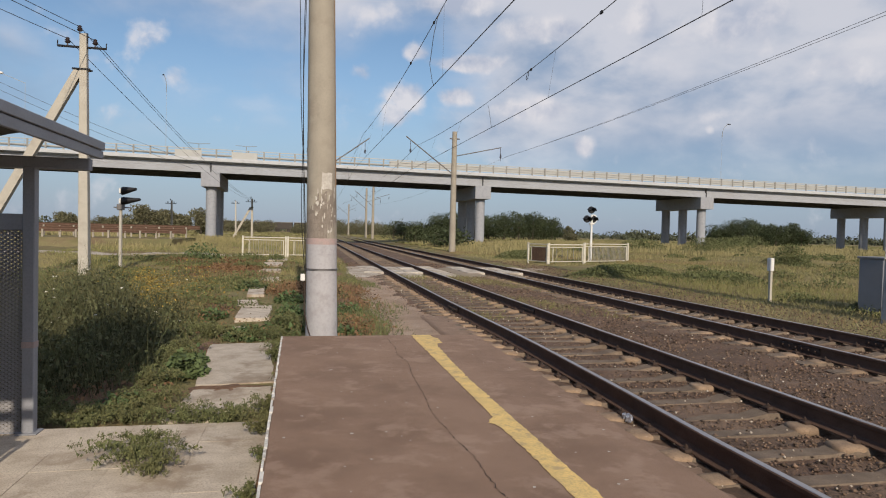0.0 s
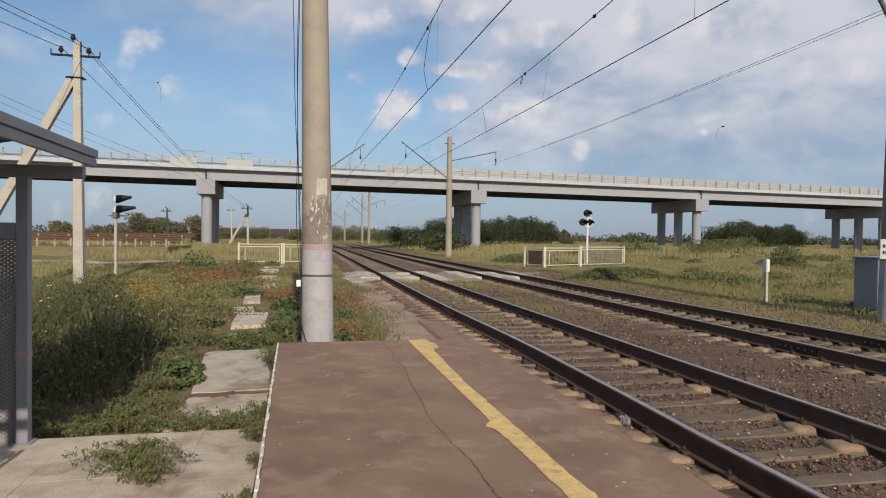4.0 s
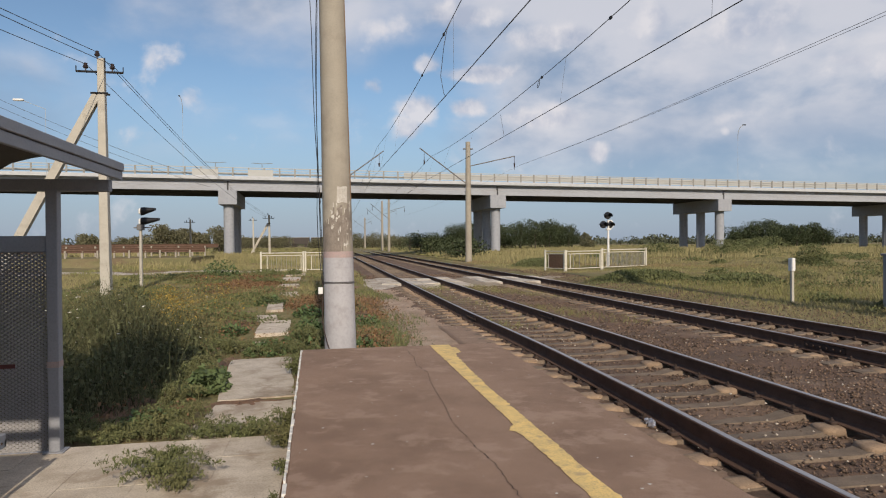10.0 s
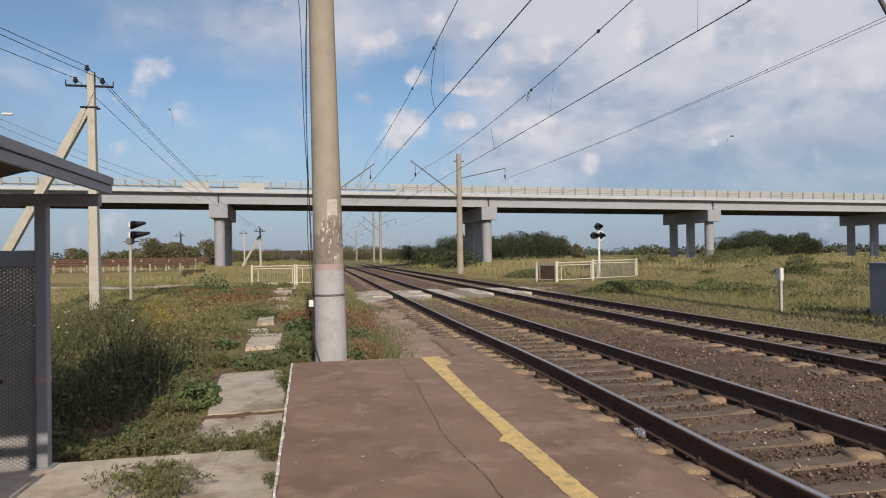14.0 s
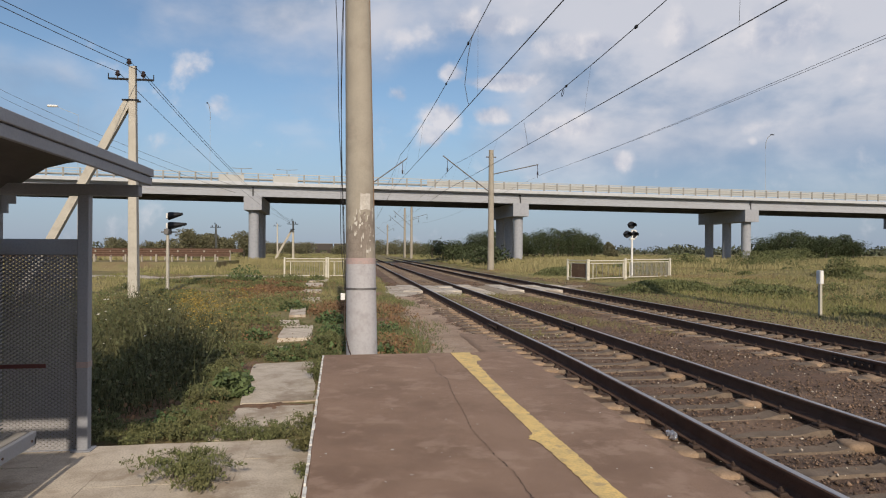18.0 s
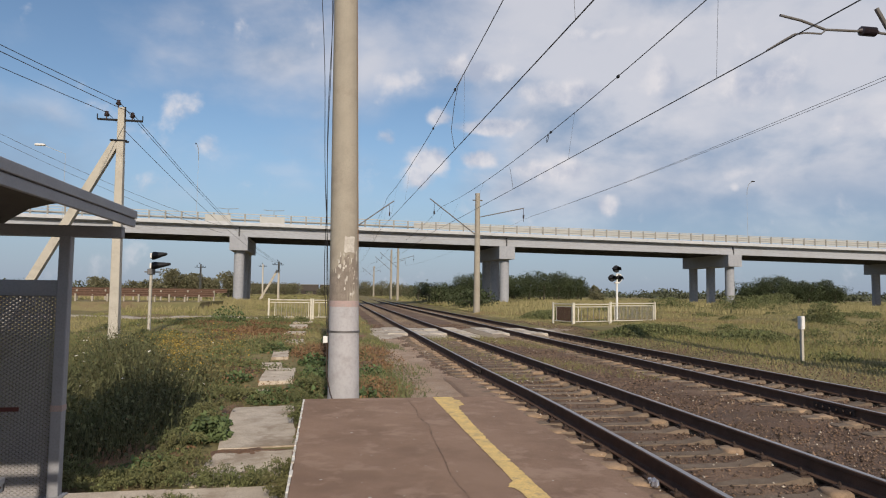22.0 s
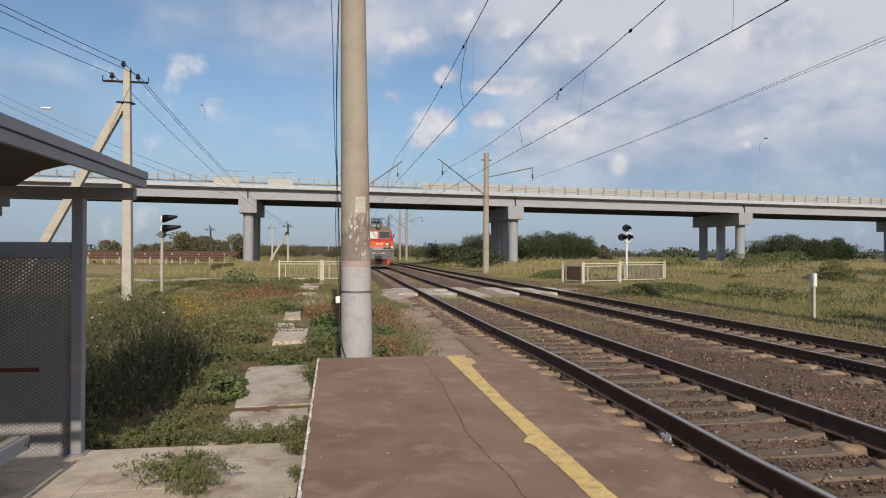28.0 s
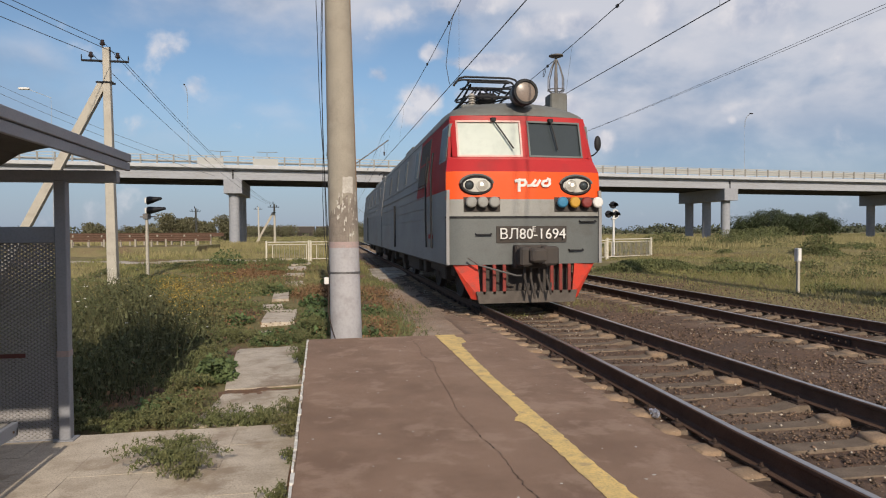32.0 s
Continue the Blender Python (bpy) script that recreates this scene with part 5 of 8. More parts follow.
def build_power_pole(x, y, h, arm_dir, brace, z0, detail=True, tone="polewhite"):
    root = thing("power_pole", "pale concrete power pole with a crossarm and dark insulators", "power pole", pose(x, y, z0), "poles of the power line")
    s = Shape()
    w0, w1 = 0.15, 0.095
    s.loft([[(sx * w - 0.010 * z, sy * w, z) for sx, sy in ((-1, -0.9), (-0.9, -1), (0.9, -1), (1, -0.9), (1, 0.9), (0.9, 1), (-0.9, 1), (-1, 0.9))] for z, w in ((-0.5, w0), (h - 0.35, w1), (h - 0.33, w1 - 0.01))])
    part("shaft", s, M[tone], root)
    a = Vector((math.cos(arm_dir), math.sin(arm_dir), 0))
    s = Shape()
    s.rod(tuple(-0.67 * a + Vector((-0.12, 0, h - 0.73))), tuple(0.67 * a + Vector((-0.12, 0, h - 0.73))), 0.035, n=6)
    for k in (-0.67, 0.67):
        s.rod(tuple(k * a + Vector((-0.12, 0, h - 0.74))), tuple(k * a + Vector((-0.12, 0, h - 0.56))), 0.018, n=6)
    s.rod((0.02, 0, h - 0.6), (0.02, 0, h - 0.30), 0.03, n=6)
    part("crossarm", s, M["black"], root, "dark steel crossarm")
    for k in (-0.40, 0.36):
        s = Shape()
        pin_insulator(s, a.x * k - 0.12, a.y * k, h - 0.71)
        part("insulator", s, M["porcelain"], root, "", True)
    s = Shape()
    pin_insulator(s, -0.19, 0, h - 0.33)
    part("insulator", s, M["porcelain"], root, "", True)
    if brace:
        s = Shape()
        f, t = Vector(brace), Vector((-0.20, 0, h - 1.45))
        d = (t - f).normalized()
        n1 = Vector((d.z, 0, -d.x)).normalized() * 0.12
        n2 = Vector((0, 0.10, 0))
        s.loft([[tuple(p + n1 + n2), tuple(p + n1 - n2), tuple(p - n1 - n2), tuple(p - n1 + n2)] for p in (f, t)])
        part("brace", s, M[tone], root, "leaning concrete brace")
        s = Shape()
        s.rod((-0.36, -0.1, h - 1.40), (0.14, -0.1, h - 1.40), 0.03, n=6)
        s.rod((-0.36, 0.1, h - 1.40), (0.14, 0.1, h - 1.40), 0.03, n=6)
        part("strap", s, M["black"], root)
    return root


UTIL = (-6.72, 21.5, -0.22)
build_power_pole(*UTIL[:2], 7.82, 0.02, (-3.76, 0.3, -0.3), UTIL[2])
build_power_pole(-18.1, 92.0, 5.2, 0.3, None, 0.1)
build_power_pole(-7.0, 83.0, 5.4, 0.2, (-2.6, 0.0, -0.4), 0.1)
build_power_pole(-12.7, 118.0, 6.4, 0.2, None, 0.1)


def build_power_wires():
    h = 7.82 + UTIL[2]
    for dx, z in ((-0.52, h - 0.50), (0.24, h - 0.50), (-0.19, h - 0.12)):
        x = UTIL[0] + dx
        s = Shape()
        s.tube(sag((x, UTIL[1], z), (-14.5 + dx * 2, -14, z + 0.6), 0.5, 18), 0.010, 5)
        single("power_wire", s, M["wire"], "dark power line wire", "overhead wire", "wires of the power line")
        s = Shape()
        s.tube(sag((x, UTIL[1], z), (-7.0 + dx * 0.8, 83.0, 5.0), 0.7, 18), 0.010, 5)
        single("power_wire", s, M["wire"], "dark power line wire", "overhead wire", "wires of the power line")
    for dz in (0.0, -0.6):
        s = Shape()
        s.tube(sag((-28.0, 55, 14.4 + dz), (-10.5, 62, 7.4 + dz), 0.4, 12), 0.014, 5)
        single("power_wire", s, M["wire"], "thin far power line wire", "overhead wire", "wires of the power line")


build_power_wires()


# ---- signals, fences, posts ----
def build_left_signal():
    root = thing("railway_signal", "pale signal post with two hooded lamp heads seen from the side", "signal", pose(-7.04, 26.5, -0.10))
    s = Shape()
    round_pole(s, 0, 0, -0.3, 2.55, 0.07, 0.055, n=14)
    part("post", s, M["polewhite"], root, "", True)
    s = Shape()
    s.box(-0.12, 0.12, -0.12, 0.12, 2.2, 2.42, 0.02)
    s.rod((-0.25, 0, 2.3), (0.35, 0, 2.3), 0.025)
    part("bracket", s, M["steel"], root)
    for z, l in ((2.94, 0.50), (2.55, 0.64)):
        h = Shape()
        h.box(-0.05, 0.04, -0.13, 0.13, z - 0.13, z + 0.10, 0.03)
        part("lamp_head", h, M["white"], root, "pale lamp head")
        v = Shape()
        v.loft([[(x, 0.16 * math.cos(a), z + dz + k * math.sin(a)) for a in np.linspace(0, 2 * math.pi, 15)[:-1]] for x, dz, k in ((0.03, -0.02, 0.16), (0.12, 0.0, 0.15), (0.03 + l, 0.07, 0.05))])
        part("hood", v, M["black"], root, "long black hood", True)


build_left_signal()


def build_right_signal():
    root = thing("railway_signal", "black two-aspect signal on a white post beside the far track", "signal", pose(16.45, 36.0, 0.05))
    s = Shape()
    round_pole(s, 0, 0, -0.3, 2.2, 0.07, 0.06, n=14)
    part("post", s, M["white"], root, "", True)
    for x, z in ((-0.03, 3.03), (-0.30, 2.49), (0.10, 2.49)):
        s = Shape()
        s.turned([(0.05, 0.10), (0.20, 0.09), (0.22, 0.0), (0.21, -0.03)], (x, 0, z), "y", 18)
        part("lamp_head", s, M["black"], root)
        s = Shape()
        s.loft([[(x + 0.17 * math.cos(a), y, z + 0.17 * math.sin(a) + dz) for a in np.linspace(-0.3, math.pi + 0.3, 12)] for y, dz in ((-0.03, 0), (-0.36, -0.04))], caps=False, closed=False)
        ob = part("hood", s, M["black"], root)
        sm = ob.modifiers.new("thick", "SOLIDIFY")
        sm.thickness = 0.01
        s = Shape()
        s.box(x - 0.30, x - 0.10, -0.3, -0.05, z - 0.02, z + 0.05, 0.02)
        part("side_hood", s, M["black"], root)
    s = Shape()
    s.plate([(0.22 * math.cos(a) + 0.14, 2.50 + 0.27 * math.sin(a)) for a in np.linspace(0, 2 * math.pi, 20)[:-1]], "y", 0.03, 0.05)
    part("white_back", s, M["white"], root)
    s = Shape()
    s.box(-0.14, 0.14, -0.1, 0.1, 2.16, 2.26, 0.02)
    s.box(-0.05, 0.05, -0.05, 0.05, 2.2, 2.75, 0.01)
    part("bracket", s, M["white"], root)


build_right_signal()


def fence_panel(p, q, h, mat, bars, base=0.12, posts=(True, True), name="fence", label="", group="", bar="galv", thick=0.008):
    """A pipe-framed fence panel between two ground points."""
    a, b = Vector(p), Vector(q)
    d = b - a
    L = math.hypot(d.x, d.y)
    root = thing(name, label, "fence", pose(a.x, a.y, a.z, 0, 0, math.degrees(math.atan2(d.y, d.x))), group)
    for on, x in zip(posts, (0.0, L)):
        if on:
            s = Shape()
            s.box(x - 0.045, x + 0.045, -0.045, 0.045, -0.3, h + 0.05, 0.008)
            part("post", s, M[mat], root)
    s = Shape()
    s.box(0.05, L - 0.05, -0.025, 0.025, h - 0.05, h, 0.006)
    part("top_rail", s, M[mat], root)
    s = Shape()
    s.box(0.08, L - 0.08, -0.02, 0.02, h - 0.18, h - 0.14, 0.005)
    s.box(0.08, L - 0.08, -0.02, 0.02, base, base + 0.04, 0.005)
    s.box(0.30, 0.34, -0.02, 0.02, base, h - 0.14, 0.005)
    s.box(L - 0.14, L - 0.10, -0.02, 0.02, base, h - 0.14, 0.005)
    part("frame", s, M[mat], root)
    for i in range(bars):
        x = 0.34 + (L - 0.5) * (i + 0.5) / bars
        s = Shape()
        s.box(x - thick, x + thick, -0.008, 0.008, base + 0.04, h - 0.14)
        part("bar", s, M[bar], root)
    return root


fence_panel((-3.46, 35.5, 0.0), (-1.26, 35.7, 0.0), 1.08, "cream", 13, label="cream painted steel pipe fence beside the path", group="crossing fences")
fence_panel((-1.15, 35.7, 0.0), (1.0, 36.1, 0.02), 1.08, "cream", 12, label="cream painted steel pipe fence beside the path", group="crossing fences")
fence_panel((11.45, 32.9, 0.02), (11.9, 31.2, 0.02), 1.05, "cream", 22, label="pale steel fence end panel with rusty bars at the crossing", group="crossing fences", bar="railside", thick=0.016)
fence_panel((11.95, 31.2, 0.02), (14.4, 32.4, 0.02), 1.05, "cream", 5, label="cream steel fence frame at the crossing", group="crossing fences")
fence_panel((14.5, 32.5, 0.02), (17.9, 34.2, 0.02), 1.10, "cream", 30, thick=0.012, label="pale steel bar fence panel at the crossing", group="crossing fences")


def build_marker():
    root = thing("marker_post", "small white topped marker post in the grass", "marker post", pose(11.88, 14.9, -0.06))
    s = Shape()
    s.box(-0.036, 0.036, -0.036, 0.036, -0.3, 0.80, 0.006)
    part("post", s, M["polewhite"], root)
    s = Shape()
    s.box(-0.08, 0.065, -0.05, 0.05, 0.78, 1.12, 0.01)
    part("head", s, M["white"], root, "white box-shaped head")


build_marker()


def build_litter():
    s = Shape()
    rng = random.Random(77)
    for _ in range(5):
        c = (rng.uniform(-0.04, 0.04), rng.uniform(-0.05, 0.05), rng.uniform(0.01, 0.05))
        t = Shape().ball(c, rng.uniform(0.02, 0.04), 6)
        s.add([(x + rng.uniform(-0.012, 0.012), y + rng.uniform(-0.012, 0.012), z + rng.uniform(-0.008, 0.008)) for x, y, z in t.v], t.f)
    single("crumpled_wrapper", s, M["foil"], "crumpled silvery wrapper at the platform edge", "litter", m=pose(2.93, 5.58, -0.187))


M["foil"] = material("silver foil", (0.6, 0.62, 0.68), 0.3, metal=0.7, other=(0.3, 0.32, 0.4), scale=40, amount=0.7, bump=0.2)
build_litter()

# ---- the road viaduct ----
VIA_K = 0.785                   # brings the drawn viaduct to 33 m spans
VIA_IN = Vector((-0.035, 0.9994, 0))


def via(x, inward=0.0, z=0.0):
    """A point on the viaduct: x along its front edge, metres inward, height."""
    p = Vector((x, 96 + 0.035 * x, z)) + VIA_IN * inward
    return Vector((p.x * VIA_K, p.y * VIA_K, 1.53 + (p.z - 1.53) * VIA_K))


def deck_z(x):
    return 8.63 - 0.0087 * (min(max(x, -60), 130) + 13)


def sweep(xs, outline):
    """Sweeps an outline of (inward, height over the girder's foot) along the viaduct."""
    return Shape().loft([[tuple(via(x, u, deck_z(x) + w)) for u, w in outline] for x in xs])


def build_viaduct():
    root = thing("viaduct", "long pale concrete road viaduct on round columns", "bridge")
    piers = [-133.2, -93.4, -53.6, -13.8, 26.2, 65.9, 105.8, 145.5, 185.0, 225.0]
    W = 14.0
    xs = [-1080, -300] + list(np.linspace(-175, 260, 30)) + [400, 800]
    for a, b in zip(piers[:-1], piers[1:]):
        seg = [a + 0.04, (a + b) / 2, b - 0.04]
        part("edge_girder", sweep(seg, [(0.42, 0.58), (0.9, 0.58), (0.9, 2.0), (0.62, 2.0), (0.62, 1.42), (0.42, 1.30)]), M["bridge"], root)
        # inner girders and soffit take the darker tone that holds their shade
        for u in (3.2, 5.6, 8.0, 10.4, 13.2):
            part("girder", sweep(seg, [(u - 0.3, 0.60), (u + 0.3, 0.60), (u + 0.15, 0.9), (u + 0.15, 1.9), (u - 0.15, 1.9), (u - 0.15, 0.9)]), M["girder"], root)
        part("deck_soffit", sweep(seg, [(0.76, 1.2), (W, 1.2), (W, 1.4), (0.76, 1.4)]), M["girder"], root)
    part("deck", sweep(xs, [(0.0, 2.0), (W, 2.0), (W, 2.25), (0.0, 2.25)]), M["bridge"], root)
    part("cornice", sweep(xs, [(-0.30, 2.12), (0.5, 2.12), (0.5, 2.62), (-0.2, 2.62), (-0.30, 2.54)]), M["cornice"], root)
    part("back_cornice", sweep(xs, [(W - 0.5, 2.22), (W + 0.1, 2.22), (W + 0.1, 2.62), (W - 0.5, 2.62)]), M["bridge"], root)
    part("carriageway", sweep(xs, [(0.6, 2.26), (W - 0.6, 2.26), (W - 0.6, 2.33), (0.6, 2.33)]), M["asphalt"], root)
    for i in range(0, 196):
        x = -170 + i * 2.15
        if x > 250 or x < -170:
            break
        p, q = via(x, 0.18, deck_z(x) + 2.6), via(x, 0.18, deck_z(x) + 3.86)
        s = Shape()
        s.box(p.x - 0.085, p.x + 0.085, p.y - 0.04, p.y + 0.04, p.z, q.z)
        part("railing_post", s, M["galv"], root)
    for z, h in ((3.78, 0.11), (3.42, 0.08), (3.05, 0.08)):
        part("railing", sweep(xs, [(0.14, z), (0.22, z), (0.22, z + h), (0.14, z + h)]), M["railpale"], root)
    part("railing_infill", sweep([11.5] + [v for v in xs if v > 12], [(0.23, 2.80), (0.26, 2.80), (0.26, 3.70), (0.23, 3.70)]), M["railpale"], root, "pale close-barred railing panels")
    part("crash_barrier", sweep(xs, [(1.15, 2.95), (1.25, 2.95), (1.27, 3.1), (1.25, 3.25), (1.15, 3.25)]), M["galv"], root, "grey crash barrier beam")
    part("far_barrier", sweep(xs, [(W - 0.7, 3.0), (W - 0.6, 3.0), (W - 0.6, 3.3), (W - 0.7, 3.3)]), M["galv"], root)
    for x0, x1 in ((-18.5, -15.0), (-11.0, -7.5)):
        part("screen_panel", sweep([x0, x1], [(0.02, 2.62), (0.08, 2.62), (0.08, 3.60), (0.02, 3.60)]), M["railpale"], root, "flat grey railing screen")
    for x in piers:
        z = deck_z(x)
        cap = Shape()
        a = [via(x - 1.25, 0.05), via(x + 1.25, 0.05), via(x + 1.25, W - 0.3), via(x - 1.25, W - 0.3)]
        zt, zb = via(x, 0, z + 0.60).z, via(x, 0, z - 1.39).z
        cap.loft([[(p.x, p.y, zz) for p in a] for zz in (zb, zt)])
        part("pier_cap", cap, M["pier"], root)
        j = Shape()
        j.loft([[tuple(via(x + d, u, z + w)) for d, u in ((-0.10, 0.36), (0.10, 0.36), (0.10, 0.6), (-0.10, 0.6))] for w in (0.62, 1.9)])
        part("joint", j, M["ink"], root, "dark expansion joint")
        for u in (1.6, 6.9, 12.2):
            p = via(x, u)
            s = Shape()
            round_pole(s, p.x, p.y, -0.6, zb, 0.58, 0.58, n=22)
            part("column", s, M["pier"], root, "", True)
    for x in (-17.0, -9.8):
        lamp = thing("street_lamp", "slim double-arm street lamp on the viaduct", "street lamp", None, "lamps on the viaduct")
        s = Shape()
        p = via(x, W - 1.0, deck_z(x) + 2.3)
        s.rod((p.x, p.y, p.z), (p.x, p.y, p.z + 2.95), 0.05, 0.035)
        part("post", s, M["galv"], lamp)
        for k in (-1, 1):
            s = Shape()
            s.rod((p.x, p.y, p.z + 2.92), (p.x + k * 1.3, p.y, p.z + 3.0), 0.032)
            part("arm", s, M["galv"], lamp)


build_viaduct()

# ---- plants ----
def leafy(name, base, other, spread=0.35, up=0.0):
    """Leaves and blades; up turns the shading towards the open sky, as a soft stand of fine stalks shades."""
    mt = material(name, base, 0.75, other=other, scale=1.2, fine=14, amount=0.6, bump=0.0, spread=spread, island=True, spec=0.25)
    if up:
        nt = mt.node_tree
        N, L = nt.nodes.new, nt.links.new
        sc, ad, nm = N("ShaderNodeVectorMath"), N("ShaderNodeVectorMath"), N("ShaderNodeVectorMath")
        sc.operation, ad.operation, nm.operation = "SCALE", "ADD", "NORMALIZE"
        L(N("ShaderNodeNewGeometry").outputs["Normal"], sc.inputs[0])
        sc.inputs["Scale"].default_value = 1 - up
        L(sc.outputs[0], ad.inputs[0])
        ad.inputs[1].default_value = (0, 0, up)
        L(ad.outputs[0], nm.inputs[0])
        L(nm.outputs[0], nt.nodes["Principled BSDF"].inputs["Normal"])
    return mt


M.update(
    weed=leafy("weed leaves", (0.126, 0.142, 0.058), (0.140, 0.124, 0.058), 0.36, 0.4),
    fieldherb=leafy("field herb leaves", (0.115, 0.135, 0.052), (0.15, 0.14, 0.06), 0.25, 0.5),
    herb=leafy("coarse herb leaves", (0.085, 0.130, 0.052), (0.11, 0.135, 0.056), 0.3, 0.3),
    withered=leafy("withered brown grass", (0.255, 0.19, 0.09), (0.22, 0.165, 0.088), 0.2, 0.5),
    midweed=leafy("olive weeds", (0.145, 0.136, 0.058), (0.185, 0.148, 0.072), 0.4, 0.35),
    darkweed=leafy("tall dark weeds", (0.082, 0.095, 0.043), (0.102, 0.088, 0.045), 0.45, 0.15),
    straw=leafy("dry straw grass", (0.31, 0.265, 0.125), (0.26, 0.23, 0.105), 0.18, 0.6),
    greengrass=leafy("green grass", (0.192, 0.192, 0.070), (0.222, 0.192, 0.082), 0.3, 0.5),
    redweed=leafy("reddish dry weeds", (0.208, 0.118, 0.062), (0.168, 0.110, 0.056), 0.25, 0.3),
    flower=leafy("yellow flowers", (0.40, 0.27, 0.05), (0.28, 0.20, 0.06), 0.3, 0.3),
    umbel=leafy("pale seed heads", (0.62, 0.60, 0.52), (0.48, 0.44, 0.34), 0.2, 0.4),
    olive=leafy("olive bush leaves", (0.135, 0.135, 0.075), (0.15, 0.13, 0.08)),
    crown=leafy("tree leaves", (0.050, 0.066, 0.030), (0.064, 0.076, 0.036), 0.3),
    farwood=leafy("far woods", (0.075, 0.085, 0.050), (0.09, 0.095, 0.06), 0.4),
)


def blades(x, y, z, rng, h, w, lean=0.45, bend=0.5):
    """Two-part grass blades rooted at the points given: arrays of vertices and faces."""
    n = len(x)
    a = rng.uniform(0, 2 * np.pi, n)
    ux, uy = np.cos(a) * w / 2, np.sin(a) * w / 2
    b = rng.uniform(0, 2 * np.pi, n)
    l = rng.uniform(0.1, 1, n) * lean * h
    dx, dy = np.cos(b) * l, np.sin(b) * l
    v = np.empty((n, 6, 3))
    for k, (f, wd) in enumerate(((0, 1.0), (0.55, 0.8), (1.0, 0.15))):
        g = f ** (1 + bend)
        for s, j in ((-1, 0), (1, 1)):
            v[:, 2 * k + j, 0] = x + dx * g + s * ux * wd
            v[:, 2 * k + j, 1] = y + dy * g + s * uy * wd
            v[:, 2 * k + j, 2] = z + h * f * (1 - 0.15 * f * lean)
    f = np.array([(0, 1, 3, 2), (2, 3, 5, 4)])
    return v.reshape(-1, 3), (f[None] + 6 * np.arange(n)[:, None, None]).reshape(-1, 4)


def leaves(x, y, z, rng, size, flat=0.5):
    """Small folded leaves, two faces each, at the points given."""
    n = len(x)
    a, t, r = rng.uniform(0, 2 * np.pi, n), rng.normal(0, flat, n), rng.normal(0, flat, n)
    d = np.stack([np.cos(a) * np.cos(t), np.sin(a) * np.cos(t), np.sin(t)], -1)
    s = np.stack([-np.sin(a) * np.cos(r), np.cos(a) * np.cos(r), np.sin(r)], -1)
    up = np.cross(d, s)
    c = np.stack([x, y, z], -1)
    L, W = size[:, None], size[:, None] * 0.36
    v = np.stack([c - d * L * 0.5, c + s * W + up * W * 0.4, c + d * L * 0.5, c - s * W + up * W * 0.4, c], 1)
    f = np.array([(0, 4, 2, 1), (0, 3, 2, 4)])
    return v.reshape(-1, 3), (f[None] + 5 * np.arange(n)[:, None, None]).reshape(-1, 4)


def stuff(name, chunks, mat, label, category):
    vs, fs, k = [], [], 0
    for v, f in chunks:
        vs.append(v)
        fs.append(f + k)
        k += len(v)
    tagged(new(name, fast_mesh(name, np.concatenate(vs), np.concatenate(fs), M[mat])), label, category, kind="stuff")


def wave(x, y, s, p):
    return 0.5 + 0.25 * np.sin(x * s + p) * np.sin(y * s * 0.8 + 1.7 * p) + 0.25 * np.sin(x * s * 2.3 + y * s * 1.1 + p * 3)


PATH_SLABS = [(-0.91, 8.95, 0.50, 1.34), (-0.80, 6.88, 0.46, 0.46), (-1.08, 13.72, 0.36, 1.02), (-1.43, 15.8, 0.25, 0.5), (-1.40, 18.2, 0.26, 1.15), (-1.25, 21.9, 0.34, 0.8), (-1.45, 25.6, 0.40, 0.62), (-1.55, 29.2, 0.42, 1.22), (-1.5, 32.6, 0.47, 0.82)]


def off_slabs(x, y, rng, slack=0.0):
    keep = np.ones(len(x), bool)
    for cx, cy, w, l in PATH_SLABS:
        keep &= ~((np.abs(x - cx) < w - slack) & (np.abs(y - cy) < l - slack))
    return keep


